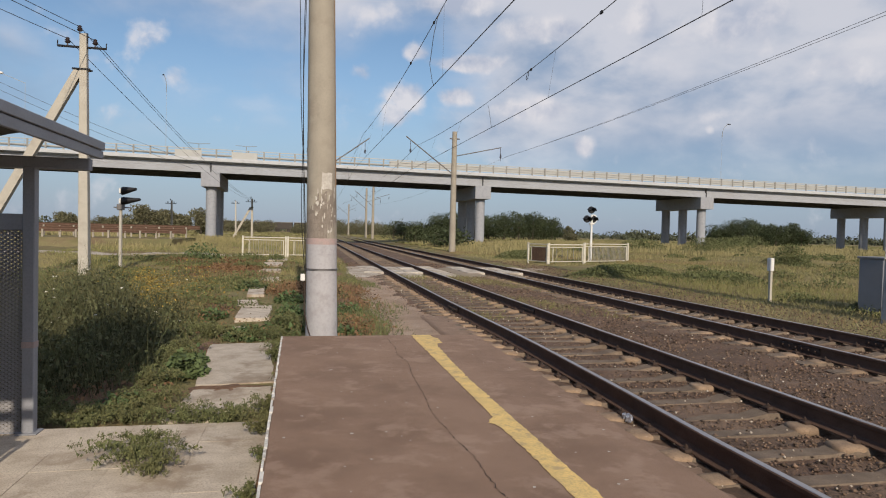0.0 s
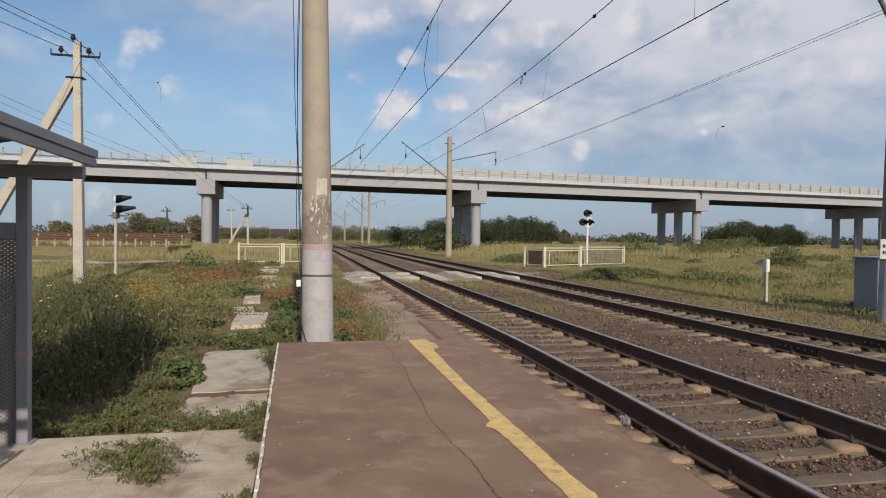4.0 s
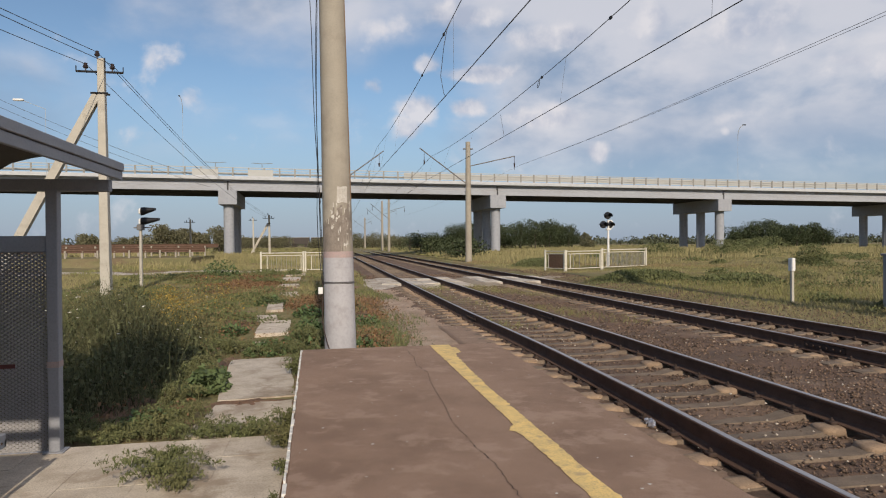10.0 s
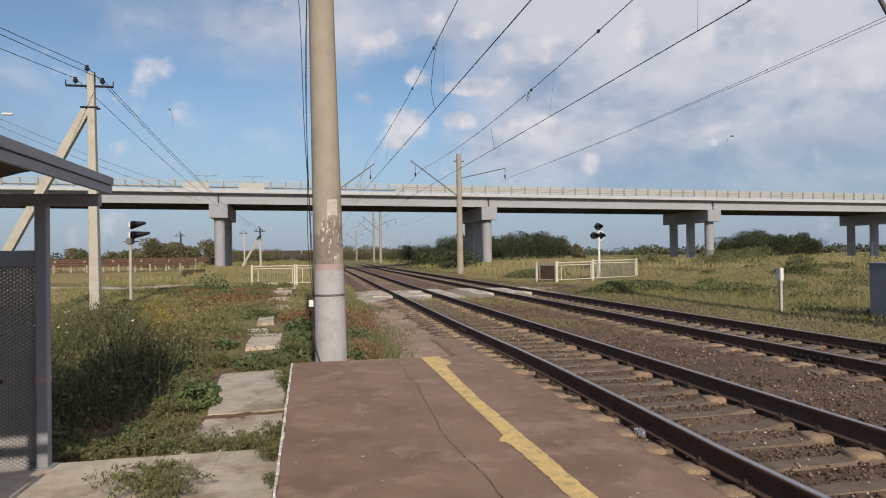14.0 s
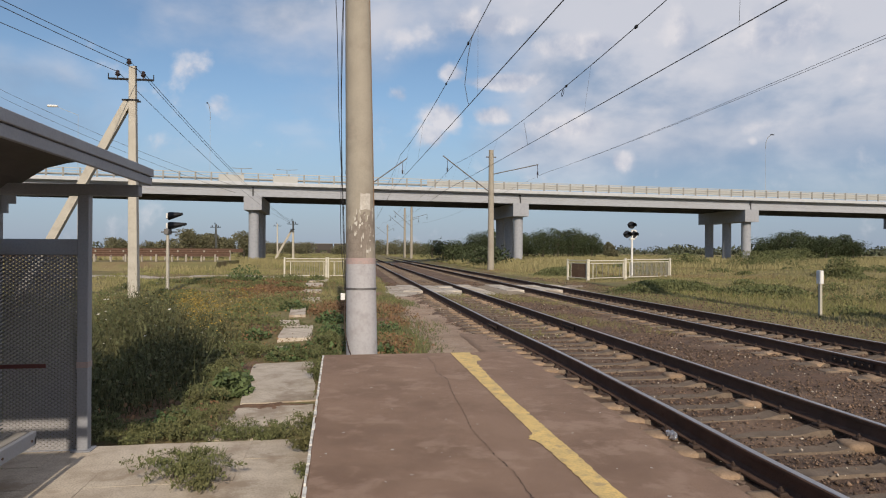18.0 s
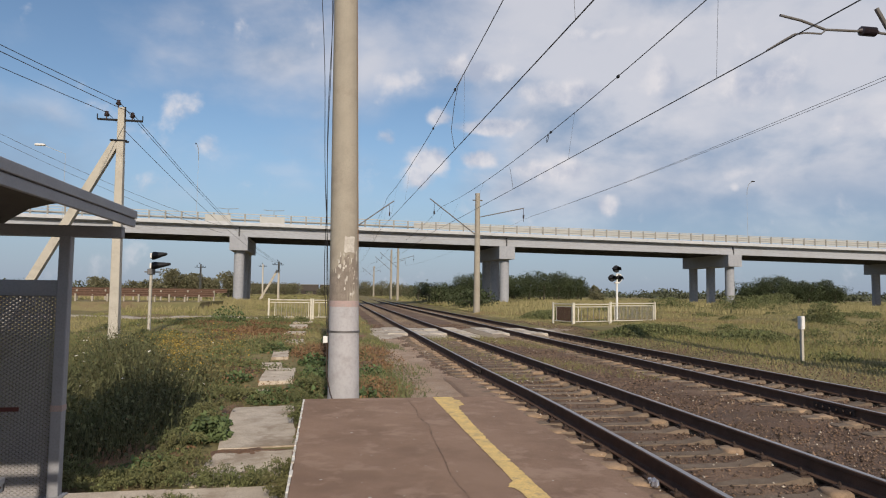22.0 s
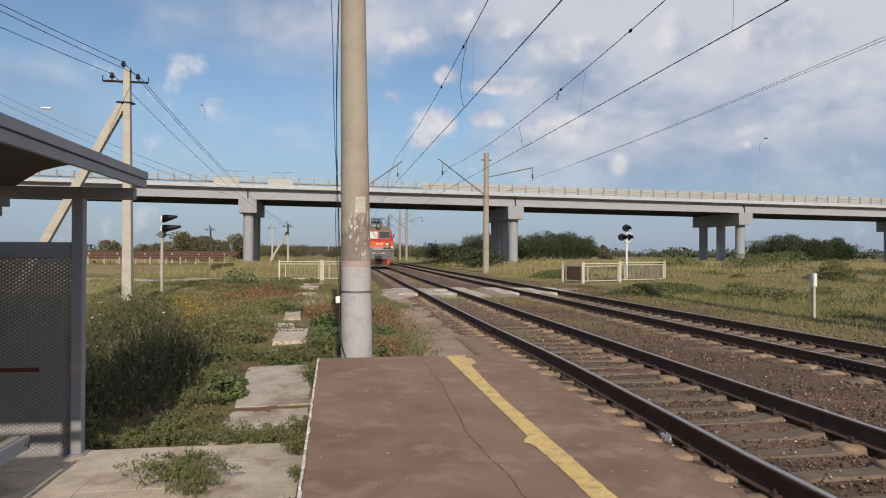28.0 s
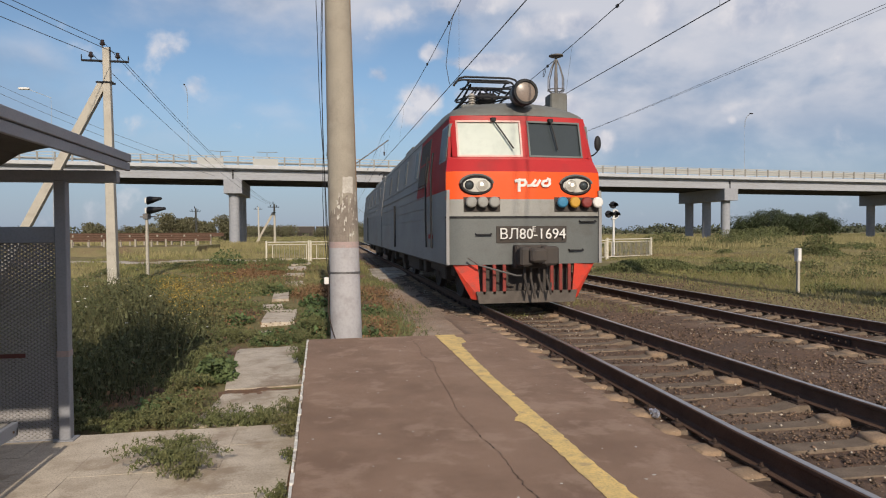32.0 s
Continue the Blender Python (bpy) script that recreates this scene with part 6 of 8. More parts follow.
def left_bank():
    rng = np.random.default_rng(31)
    # low creeping weeds along the path and round the slabs
    n = 52000
    x, y = rng.uniform(-4.5, 1.9, n), 6.0 + 30 * rng.random(n) ** 1.5
    keep = off_slabs(x, y, rng, 0.06) & ~((x > -0.30) & (y < 8.35)) & (wave(x, y, 1.4, 0.4) + rng.normal(0, 0.15, n) > 0.57)
    keep &= ~((np.abs(x + 0.85) < 0.5) & (np.abs(y - 7.42) < 0.26)) & ~((np.abs(x + 2.1) < 0.5) & (np.abs(y - 7.8) < 1.1)) & ~(((x + 3.0) / 1.4) ** 2 + ((y - 26.2) / 2.9) ** 2 < rng.uniform(0.6, 1.1, n))
    keep &= ~((x > 0.9) & (wave(x, y, 0.8, 2.0) < 0.55))
    x, y = x[keep], y[keep]
    z = ground_z(x, y) + rng.random(len(x)) ** 1.5 * (0.04 + 0.20 * np.clip(wave(x, y, 2.0, 1.0), 0, 1))
    stuff("low_weeds", [leaves(x, y, z, rng, rng.uniform(0.012, 0.038, len(x)) * (1 + y / 22)), blades(x[::4], y[::4], ground_z(x[::4], y[::4]), rng, rng.uniform(0.05, 0.22, len(x[::4])), 0.009, 1.0)], "weed", "low green creeping weeds beside the path", "weeds")
    # weeds that overgrow the paving
    ch = []
    for cx, cy, r, h, stems in ((-1.25, 5.15, 0.36, 0.15, 40), (-1.05, 4.85, 0.26, 0.12, 26), (-0.38, 5.60, 0.16, 0.18, 22), (-0.34, 4.95, 0.10, 0.10, 10), (-0.36, 6.25, 0.24, 0.22, 34), (-0.70, 6.20, 0.30, 0.12, 32), (-1.10, 6.25, 0.34, 0.12, 32), (-1.6, 6.35, 0.42, 0.14, 40), (-0.36, 4.2, 0.14, 0.14, 14), (-0.36, 3.5, 0.14, 0.12, 12), (-2.0, 6.25, 0.3, 0.11, 30), (-1.6, 6.9, 0.35, 0.16, 40), (-2.3, 6.5, 0.4, 0.15, 40), (-1.7, 7.6, 0.35, 0.22, 40), (-1.6, 8.5, 0.3, 0.3, 40), (-1.7, 9.5, 0.3, 0.25, 35), (-0.42, 8.9, 0.18, 0.25, 25), (-0.35, 9.9, 0.25, 0.3, 35), (-0.9, 10.8, 0.42, 0.18, 50), (-0.3, 11.4, 0.45, 0.3, 60), (-1.6, 11.0, 0.35, 0.22, 40)):
        for _ in range(stems):
            a, q, l = rng.uniform(0, 6.28), rng.uniform(0, 0.25) * r, r * rng.uniform(0.5, 1.15)
            k = int(14 + l * 140)
            f = np.linspace(0.1, 1, k)
            rise = h * rng.uniform(0.4, 1.1)
            px = cx + q * math.cos(a * 3) + np.cos(a) * l * f + rng.normal(0, 0.014, k)
            py = cy + q * math.sin(a * 3) + np.sin(a) * l * f * 0.85 + rng.normal(0, 0.014, k)
            pz = (-0.20 if cy < 6.05 else float(ground_z(cx, cy))) + rise * np.sin(f * 2.2) + rng.normal(0, 0.012, k) + 0.01
            ok = (px < -0.275) | (cy > 8.4)
            if ok.any():
                ch.append(leaves(px[ok], py[ok], pz[ok], rng, rng.uniform(0.010, 0.028, ok.sum()) * (1 + 0.03 * cy), 0.6))
                ch.append(blades(px[ok][::3], py[ok][::3], pz[ok][::3] - 0.02, rng, rng.uniform(0.02, 0.07, len(px[ok][::3])), 0.007, 1.2))
    stuff("paving_weeds", ch, "weed", "green weeds growing through the paving", "weeds")
    # coarse dark green herbs in clumps beside the slabs
    ch = []
    for cx, cy, r, h, k in ((-1.45, 8.2, 0.28, 0.32, 420), (-1.5, 8.9, 0.22, 0.26, 260), (-0.95, 10.9, 0.42, 0.20, 520), (-0.45, 11.4, 0.40, 0.26, 420), (-0.38, 13.8, 0.30, 0.26, 360), (-0.45, 16.2, 0.4, 0.28, 360), (-1.9, 13.4, 0.35, 0.2, 260), (0.0, 21.0, 0.5, 0.35, 360), (-1.6, 19.0, 0.5, 0.3, 300), (-4.9, 31.6, 0.9, 0.9, 700), (0.55, 10.9, 0.35, 0.18, 220), (0.75, 14.2, 0.4, 0.2, 220), (-1.75, 6.7, 0.3, 0.18, 240)):
        a, q = rng.uniform(0, 6.28, k), np.sqrt(rng.random(k))
        px, py = cx + r * q * np.cos(a), cy + r * q * np.sin(a)
        pz = ground_z(px, py) + h * rng.random(k) * np.clip(1.15 - q ** 2, 0.15, 1)
        ch.append(leaves(px, py, pz, rng, rng.uniform(0.05, 0.10, k) * (1 + cy / 60), 0.6))
    stuff("coarse_herbs", ch, "herb", "coarse dark green herbs beside the path slabs", "weeds")
    # the tall dark thicket behind the shelter
    n = 92000
    x, y = rng.uniform(-9, -1.7, n), 6.3 + 16.0 * rng.random(n)
    edge = np.interp(y, [6.3, 7.2, 8.0, 10.4, 13.5, 17.0, 22.0], [-2.6, -2.2, -1.95, -2.0, -2.3, -2.6, -3.0]) + rng.normal(0, 0.22, n)
    keep = (x < edge) & ~((y < 7.2) & (x > -2.3))
    x, y = x[keep], y[keep]
    hmax = (0.52 + 0.70 * wave(x, y, 1.5, 0.2)) * (1 - 0.86 * smooth(12.0, 16.5, y)) * (0.25 + 0.75 * smooth(6.0, 8.0, y)) * np.clip((edge[keep] - x) * 0.8 + 0.25, 0.2, 1)
    z = ground_z(x, y) + hmax * rng.random(len(x)) ** 0.7
    far = y + rng.normal(0, 1.2, len(x)) > 13.3
    for nm, mk, mat, label in (("tall_weeds", ~far, "darkweed", "tall dark weeds in a thicket by the shelter"), ("mixed_weeds", far, "midweed", "tall olive weeds behind the thicket")):
        xa, ya, za, ha = x[mk], y[mk], z[mk], hmax[mk]
        ch = [leaves(xa, ya, za, rng, rng.uniform(0.025, 0.065, len(xa)) * (1 + 0.012 * ya), 0.8)]
        i = rng.integers(0, len(xa), 14000)
        ch.append(blades(xa[i], ya[i], ground_z(xa[i], ya[i]), rng, ha[i] * rng.uniform(0.6, 1.45, 14000), 0.010, 0.6))
        stuff(nm, ch, mat, label, "weeds")
    i = rng.integers(0, len(x), 420)
    i = i[y[i] > 8.5]
    stuff("seed_heads", [leaves(x[i] + rng.normal(0, 0.03, len(i)), y[i], ground_z(x[i], y[i]) + hmax[i] * 1.12, rng, rng.uniform(0.03, 0.07, len(i)), 0.3)], "umbel", "pale seed heads over the thicket", "weeds")
    n = 3200
    x, y = rng.normal(-2.85, 0.45, n), rng.normal(13.4, 0.9, n)
    keep = wave(x, y, 1.6, 0.9) + rng.normal(0, 0.12, n) > 0.50
    x, y = x[keep], y[keep]
    stuff("yellow_flowers", [leaves(x, y, ground_z(x, y) + rng.uniform(0.45, 0.98, len(x)), rng, rng.uniform(0.02, 0.05, len(x)), 0.4)], "flower", "yellow flowering weeds", "flowers")
    n = 15000
    x, y = rng.uniform(-6.5, 1.8, n), 6.6 + 24.5 * rng.random(n) ** 1.2
    keep = (wave(x, y, 0.75, 4.0) + rng.normal(0, 0.12, n) > 0.60) & ~((x > -0.3) & (y < 8.4)) & off_slabs(x, y, rng)
    x, y = x[keep], y[keep]
    stuff("red_weeds", [leaves(x, y, ground_z(x, y) + rng.uniform(0.01, 0.22, len(x)), rng, rng.uniform(0.03, 0.07, len(x)), 0.6)], "redweed", "reddish withered weeds", "weeds")
    n = 9000
    c = rng.choice(5, n, p=(0.52, 0.20, 0.05, 0.18, 0.05))
    cx, cy = np.array([-3.0, -0.3, 1.1, -4.4, 0.8])[c], np.array([26.2, 18.4, 17.0, 30.6, 11.8])[c]
    x, y = cx + rng.normal(0, 1, n) * np.array([0.7, 0.5, 0.35, 0.9, 0.25])[c], cy + rng.normal(0, 1, n) * np.array([1.6, 0.8, 1.6, 0.7, 0.6])[c]
    ok = (x < 1.65) & (np.hypot(x - 0.19, y - 8.72) > 0.3) & (y > 8.6) & off_slabs(x, y, rng)
    x, y = x[ok], y[ok]
    stuff("rusty_weeds", [leaves(x, y, ground_z(x, y) + rng.uniform(0.02, 0.16, len(x)), rng, rng.uniform(0.03, 0.07, len(x)) * (1 + y / 40), 0.6), blades(x[::3], y[::3], ground_z(x[::3], y[::3]), rng, rng.uniform(0.05, 0.2, len(x[::3])), 0.012, 0.8)], "redweed", "rust-red withered herbs on bare soil", "weeds")
    # grass of the left field
    n = 76000
    x, y = -14 + 15.5 * rng.random(n), 10 + 48 * rng.random(n) ** 1.3
    keep = off_slabs(x, y, rng) & (wave(x, y, 0.5, 3.0) + rng.normal(0, 0.2, n) > 0.36) & ~((x > -1.9) & (y < 20)) & ~((np.abs(y - 38.4) < 1.5) & (x < -2.5)) & ~(((x + 3.0) / 1.5) ** 2 + ((y - 26.2) / 3.3) ** 2 < rng.uniform(0.5, 1.1, n)) & ~(((x + 0.3) / 1.0) ** 2 + ((y - 18.4) / 1.4) ** 2 < 1) & ~(((x + 4.4) / 1.7) ** 2 + ((y - 30.2) / 1.2) ** 2 < 1)
    x, y = x[keep], y[keep]
    h = rng.uniform(0.06, 0.22, len(x)) * (0.4 + wave(x, y, 0.9, 1.1))
    half = wave(x, y, 0.4, 6.0) + rng.normal(0, 0.15, len(x)) > 0.60
    for nm, mk, mat in (("left_straw", half, "straw"), ("left_grass", ~half, "greengrass")):
        stuff(nm, [blades(x[mk], y[mk], ground_z(x[mk], y[mk]), rng, h[mk], 0.007 + 0.0006 * y[mk], 0.85)], mat, "uneven field grass beside the path", "grass")


def right_field():
    rng = np.random.default_rng(57)
    n = 210000
    y = 4 + 62 * rng.random(n) ** 1.25
    x = 10.15 + (6 + y * 1.0) * rng.random(n) ** 1.15
    keep = ~((np.abs(y - 28.3) < 1.9) & (x < 14.6)) & (x - 10.2 > rng.random(n) ** 1.5 * 1.3)
    x, y = x[keep], y[keep]
    p = wave(x, y, 0.22, 2.2) + rng.normal(0, 0.22, len(x))
    h = rng.uniform(0.08, 0.26, len(x)) * (0.35 + 0.9 * wave(x, y, 0.5, 0.3)) * smooth(10.2, 12.5, x)
    h = h * (1 - 0.5 * smooth(15, 45, y))
    h = np.maximum(h, rng.uniform(0.04, 0.12, len(h)))
    q = wave(x, y, 0.30, 5.1) + rng.normal(0, 0.16, len(x)) > 0.70
    for nm, mk, mat in (("right_straw", (p > 0.53) & ~q, "straw"), ("right_grass", (p <= 0.53) & ~q, "greengrass"), ("withered_grass", q, "withered")):
        stuff(nm, [blades(x[mk], y[mk], ground_z(x[mk], y[mk]), rng, h[mk], 0.004 + 0.0006 * y[mk], 0.9)], mat, "uneven dry grass beside the far track", "grass")
    # thin grass on the bed between the rails and between the tracks
    n = 16000
    x, y = rng.uniform(3.3, 7.2, n), rng.uniform(12.5, 27.5, n)
    keep = (wave(x, y, 0.7, 1.9) + rng.normal(0, 0.12, n) + 0.25 * smooth(13, 24, y) > 0.72) & (np.abs(x - 4.665) > 0.12)
    x, y = x[keep], y[keep]
    stuff("track_grass", [blades(x, y, np.full(len(x), -0.25), rng, rng.uniform(0.04, 0.16, len(x)), 0.012, 1.0)], "greengrass", "thin grass growing on the stone bed", "grass")
    # grass and weeds beside the platform mast
    n = 9000
    x, y = rng.uniform(0.35, 2.1, n), 8.4 + 16 * rng.random(n)
    keep = (wave(x, y, 1.1, 3.3) + rng.normal(0, 0.14, n) - 0.25 * smooth(1.2, 2.1, x) > 0.56) & (np.hypot(x - 0.19, y - 8.72) > 0.24)
    x, y = x[keep], y[keep]
    z = np.maximum(ground_z(np.minimum(x, 1.69), y), np.where((x > 1.35) & (y > 10.8), -0.24, -9))
    stuff("mast_weeds", [blades(x, y, z, rng, rng.uniform(0.05, 0.20, len(x)), 0.011, 0.9), leaves(x[::2], y[::2], z[::2] + 0.05, rng, rng.uniform(0.02, 0.05, len(x[::2])), 0.7)], "weed", "green weeds and grass by the mast foot", "weeds")
    # low green herbs by the far rail and shrubs in the field
    ch = []
    for cx, cy, rx, ry, h, k in ((12.6, 24.0, 2.2, 1.6, 0.42, 3000), (14.5, 21.0, 1.6, 2.0, 0.34, 1800), (13.3, 12.3, 1.3, 1.0, 0.35, 1400), (12.2, 9.4, 0.9, 1.6, 0.25, 1200), (24.3, 29.0, 1.0, 1.0, 1.15, 900), (31.5, 47.0, 2.0, 1.6, 1.3, 900), (27.5, 50.0, 2.4, 1.6, 1.0, 900), (12.9, 38.5, 1.6, 2.2, 0.5, 1200), (37, 52, 3, 2, 1.3, 900), (45, 60, 3, 2, 1.4, 900)):
        k *= 3
        a, q = rng.uniform(0, 6.28, k), rng.random(k) ** 0.7 * rng.uniform(0.7, 1.25, k)
        px, py = cx + rx * q * np.cos(a), cy + ry * q * np.sin(a)
        pz = ground_z(px, py) + h * rng.random(k) * np.clip(1.2 - q ** 2, 0.15, 1)
        ch.append(leaves(px, py, pz, rng, rng.uniform(0.03, 0.075, k) * (1 + cy / 45), 0.9))
    cr = np.random.default_rng(83)
    for _ in range(150):
        left = cr.random() < 0.55
        cy = cr.uniform(11, 37) if left else cr.uniform(10, 52)
        cx = cr.uniform(-9, -1.6) if left else 11.4 + cr.uniform(0, 8 + cy * 0.55)
        if (left and cy > 35.5) or (not left and abs(cy - 28.3) < 2.6 and cx < 15.5):
            continue
        k = 420
        r, h = cr.uniform(0.25, 0.9), cr.uniform(0.12, 0.36)
        a, q = cr.uniform(0, 6.28, k), cr.random(k) ** 0.6 * cr.uniform(0.6, 1.3, k)
        px, py = cx + r * 1.3 * q * np.cos(a), cy + r * q * np.sin(a)
        pz = ground_z(px, py) + h * cr.random(k) * np.clip(1.2 - q ** 2, 0.15, 1)
        ch.append(leaves(px, py, pz, cr, cr.uniform(0.03, 0.07, k) * (1 + cy / 45), 0.9))
    stuff("field_herbs", ch, "fieldherb", "clumps of green herbs and shrubs in the field", "weeds")
    # pale standing straw in a band beyond the crossing
    n = 52000
    y = 36 + 40 * rng.random(n)
    x = rng.uniform(-46, 60, n)
    keep = ~((x > 0.5) & (x < 11.8)) & ~((x < 0) & (y < 41)) & (wave(x, y, 0.22, 0.7) + rng.normal(0, 0.14, n) > 0.47)
    x, y = x[keep], y[keep]
    stuff("straw_band", [blades(x, y, ground_z(x, y), rng, rng.uniform(0.2, 0.55, len(x)), 0.03 + 0.0006 * y, 0.6)], "straw", "pale standing straw grass beyond the crossing", "grass")
    # far meadows: sparse broad tufts
    n = 60000
    r = 55 + 230 * rng.random(n) ** 1.4
    a = rng.uniform(-0.75, 1.0, n)
    x, y = r * np.sin(a), r * np.cos(a)
    keep = ~((x > 1) & (x < 11.3))
    x, y, r = x[keep], y[keep], r[keep]
    p = wave(x, y, 0.12, 1.2) + rng.normal(0, 0.14, len(x))
    for nm, mk, mat in (("meadow_straw", p > 0.60, "straw"), ("meadow_grass", p <= 0.60, "greengrass")):
        stuff(nm, [blades(x[mk], y[mk], ground_z(x[mk], y[mk]), rng, rng.uniform(0.05, 0.22, mk.sum()) * (0.5 + 0.9 * wave(x[mk], y[mk], 0.2, 3.0)), 0.10 + 0.004 * r[mk], 1.6)], mat, "distant meadow grass", "grass")


def tree(x, y, h, w, rng, label="dark green leafy tree in a distant clump", k=2300, mat="crown", size=0.30):
    root = thing("tree", label, "tree", pose(x, y, float(ground_z(x, y))), "trees behind the viaduct")
    s = Shape()
    s.loft([[(r * math.cos(a) + dx, r * math.sin(a), z) for a in np.linspace(0, 2 * math.pi, 9)[:-1]] for z, r, dx in ((-0.3, 0.22, 0), (h * 0.3, 0.16, 0.1), (h * 0.75, 0.06, 0.2))])
    for _ in range(4):
        a, z = rng.uniform(0, 6.28), h * rng.uniform(0.2, 0.5)
        s.rod((0.05, 0, z), (w * 0.35 * math.cos(a), w * 0.35 * math.sin(a), z + h * 0.25), 0.09, 0.03, 6)
    part("trunk", s, M["bark"], root)
    v = []
    lumps = [(rng.uniform(-0.32, 0.32) * w, rng.uniform(-0.32, 0.32) * w, h * rng.uniform(0.22, 0.78), rng.uniform(0.22, 0.36) * w) for _ in range(9)] + [(0, 0, h * 0.8, 0.22 * w), (0, 0, h * 0.3, 0.42 * w)]
    px, py, pz = [], [], []
    for cx, cy, cz, r in lumps:
        m = k // len(lumps)
        d = rng.normal(0, 1, (m, 3))
        d /= np.linalg.norm(d, axis=1)[:, None]
        q = r * rng.uniform(0.55, 1.08, m)[:, None]
        px.append(cx + d[:, 0] * q[:, 0]), py.append(cy + d[:, 1] * q[:, 0]), pz.append(cz + d[:, 2] * q[:, 0] * 0.85)
    px, py, pz = np.concatenate(px), np.concatenate(py), np.concatenate(pz)
    ok = pz > 0.1
    vv, ff = leaves(px[ok], py[ok], pz[ok], rng, size * rng.uniform(0.6, 1.5, ok.sum()), 0.9)
    part("crown", fast_mesh("crown", vv, ff, M[mat]), None, root)


def build_trees():
    rng = np.random.default_rng(71)
    def clump(a0, a1, dist, n, h, w, jit=6.0, **kw):
        for i in range(n):
            a = radians(a0 + (a1 - a0) * (i + 0.5) / n + rng.uniform(-0.25, 0.25))
            edge = 1.0 - 0.22 * abs(2 * (i + 0.5) / n - 1) ** 3
            d = dist + rng.uniform(-jit, jit)
            tree(d * math.sin(a), d * math.cos(a), h * edge * rng.uniform(0.68, 1.10), w * rng.uniform(0.85, 1.15), rng, **kw)
    clump(10.9, 21.8, 178, 23, 8.0, 6.4)
    clump(34.3, 40.8, 190, 17, 7.0, 6.0)
    clump(22.3, 23.4, 180, 2, 4.4, 3.0, label="lone olive green bush in the field", mat="olive")
    clump(-14.0, -8.2, 138, 9, 5.6, 4.4, label="olive green willow bush by the road", mat="olive")
    clump(-19.5, -14.2, 165, 6, 4.6, 4.5, label="olive green willow bush by the road", mat="olive")
    clump(-1.2, 7.0, 230, 10, 5.0, 7.0, label="olive green bush beside the far line", mat="olive")
    for x, y, h, w in ((13.2, 60, 1.3, 3.4), (13.6, 66, 1.6, 3.6), (14.4, 74, 1.7, 3.8), (13.2, 82, 2.0, 4.2), (16.5, 88, 2.2, 4.6), (14.0, 97, 2.4, 5.0), (18.0, 105, 2.6, 5.4), (15.0, 118, 2.9, 6.0), (21.0, 126, 3.0, 6.0)):
        tree(x, y, h, w, rng, label="low dark green scrub beside the far track", k=1500, size=0.22)
    clump(-7.6, -3.0, 250, 5, 4.6, 7.0, label="olive green bush beside the far line", mat="olive")
    # the woods along the horizon
    ch = []
    for _ in range(330):
        a, d = radians(rng.uniform(-50, 62)), rng.uniform(330, 620)
        cx, cy, w, h = d * math.sin(a), d * math.cos(a), rng.uniform(8, 22), rng.uniform(2.5, 6.5)
        k = 130
        q = rng.normal(0, 1, (k, 3))
        q /= np.linalg.norm(q, axis=1)[:, None]
        ch.append(leaves(cx + q[:, 0] * w * rng.uniform(0.5, 1, k), cy + q[:, 1] * 4, np.abs(q[:, 2]) * h * rng.uniform(0.5, 1, k), rng, rng.uniform(0.9, 2.0, k), 0.8))
    stuff("far_woods", ch, "farwood", "hazy olive woods along the horizon", "woods")


left_bank()
right_field()
build_trees()


def build_guardrail():
    """The side road's guard rails on their low bank."""
    for off in (0.0, 6.0):
        root = thing("guard_rail", "weathered steel guard rail along the side road", "guard rail", None, "guard rails of the side road")
        pts = [Vector((-49 + 2.0 * i, 47 + off + 0.0085 * (i * 2.0 - 4) ** 2 * 0.35, 0)) for i in range(21)]
        z = 1.16 if off == 0 else 1.46
        s = Shape()
        s.loft([[(p.x, p.y - 0.05 * k, z + h) for k, h in ((1, -0.16), (0.2, -0.08), (1, 0.0), (0.2, 0.08), (1, 0.16), (0, 0.16), (0, -0.16))] for p in pts])
        part("beam", s, M["railside"], root)
        for p in pts[:-1]:
            for f in (0.0, 1.0):
                s = Shape()
                s.box(p.x + f - 0.06, p.x + f + 0.06, p.y - 0.02, p.y + 0.10, 0.0, 1.16 if off == 0 else 1.46, 0.01)
                part("post", s, M["concrete"], root)
    road = Shape()
    road.loft([[(x, 44.0 + (x + 42) ** 2 * 0.003, 0.02), (x, 45.5 + (x + 42) ** 2 * 0.003, 0.62), (x, 54.5 + (x + 42) ** 2 * 0.003, 0.62), (x, 58 + (x + 42) ** 2 * 0.003, 0.0)] for x in np.linspace(-70, -9.5, 24)])
    tagged(new("road_bank", road.mesh("road_bank", GROUND_MAT)), "low grassy bank of the side road", "bank", kind="structure")


build_guardrail()


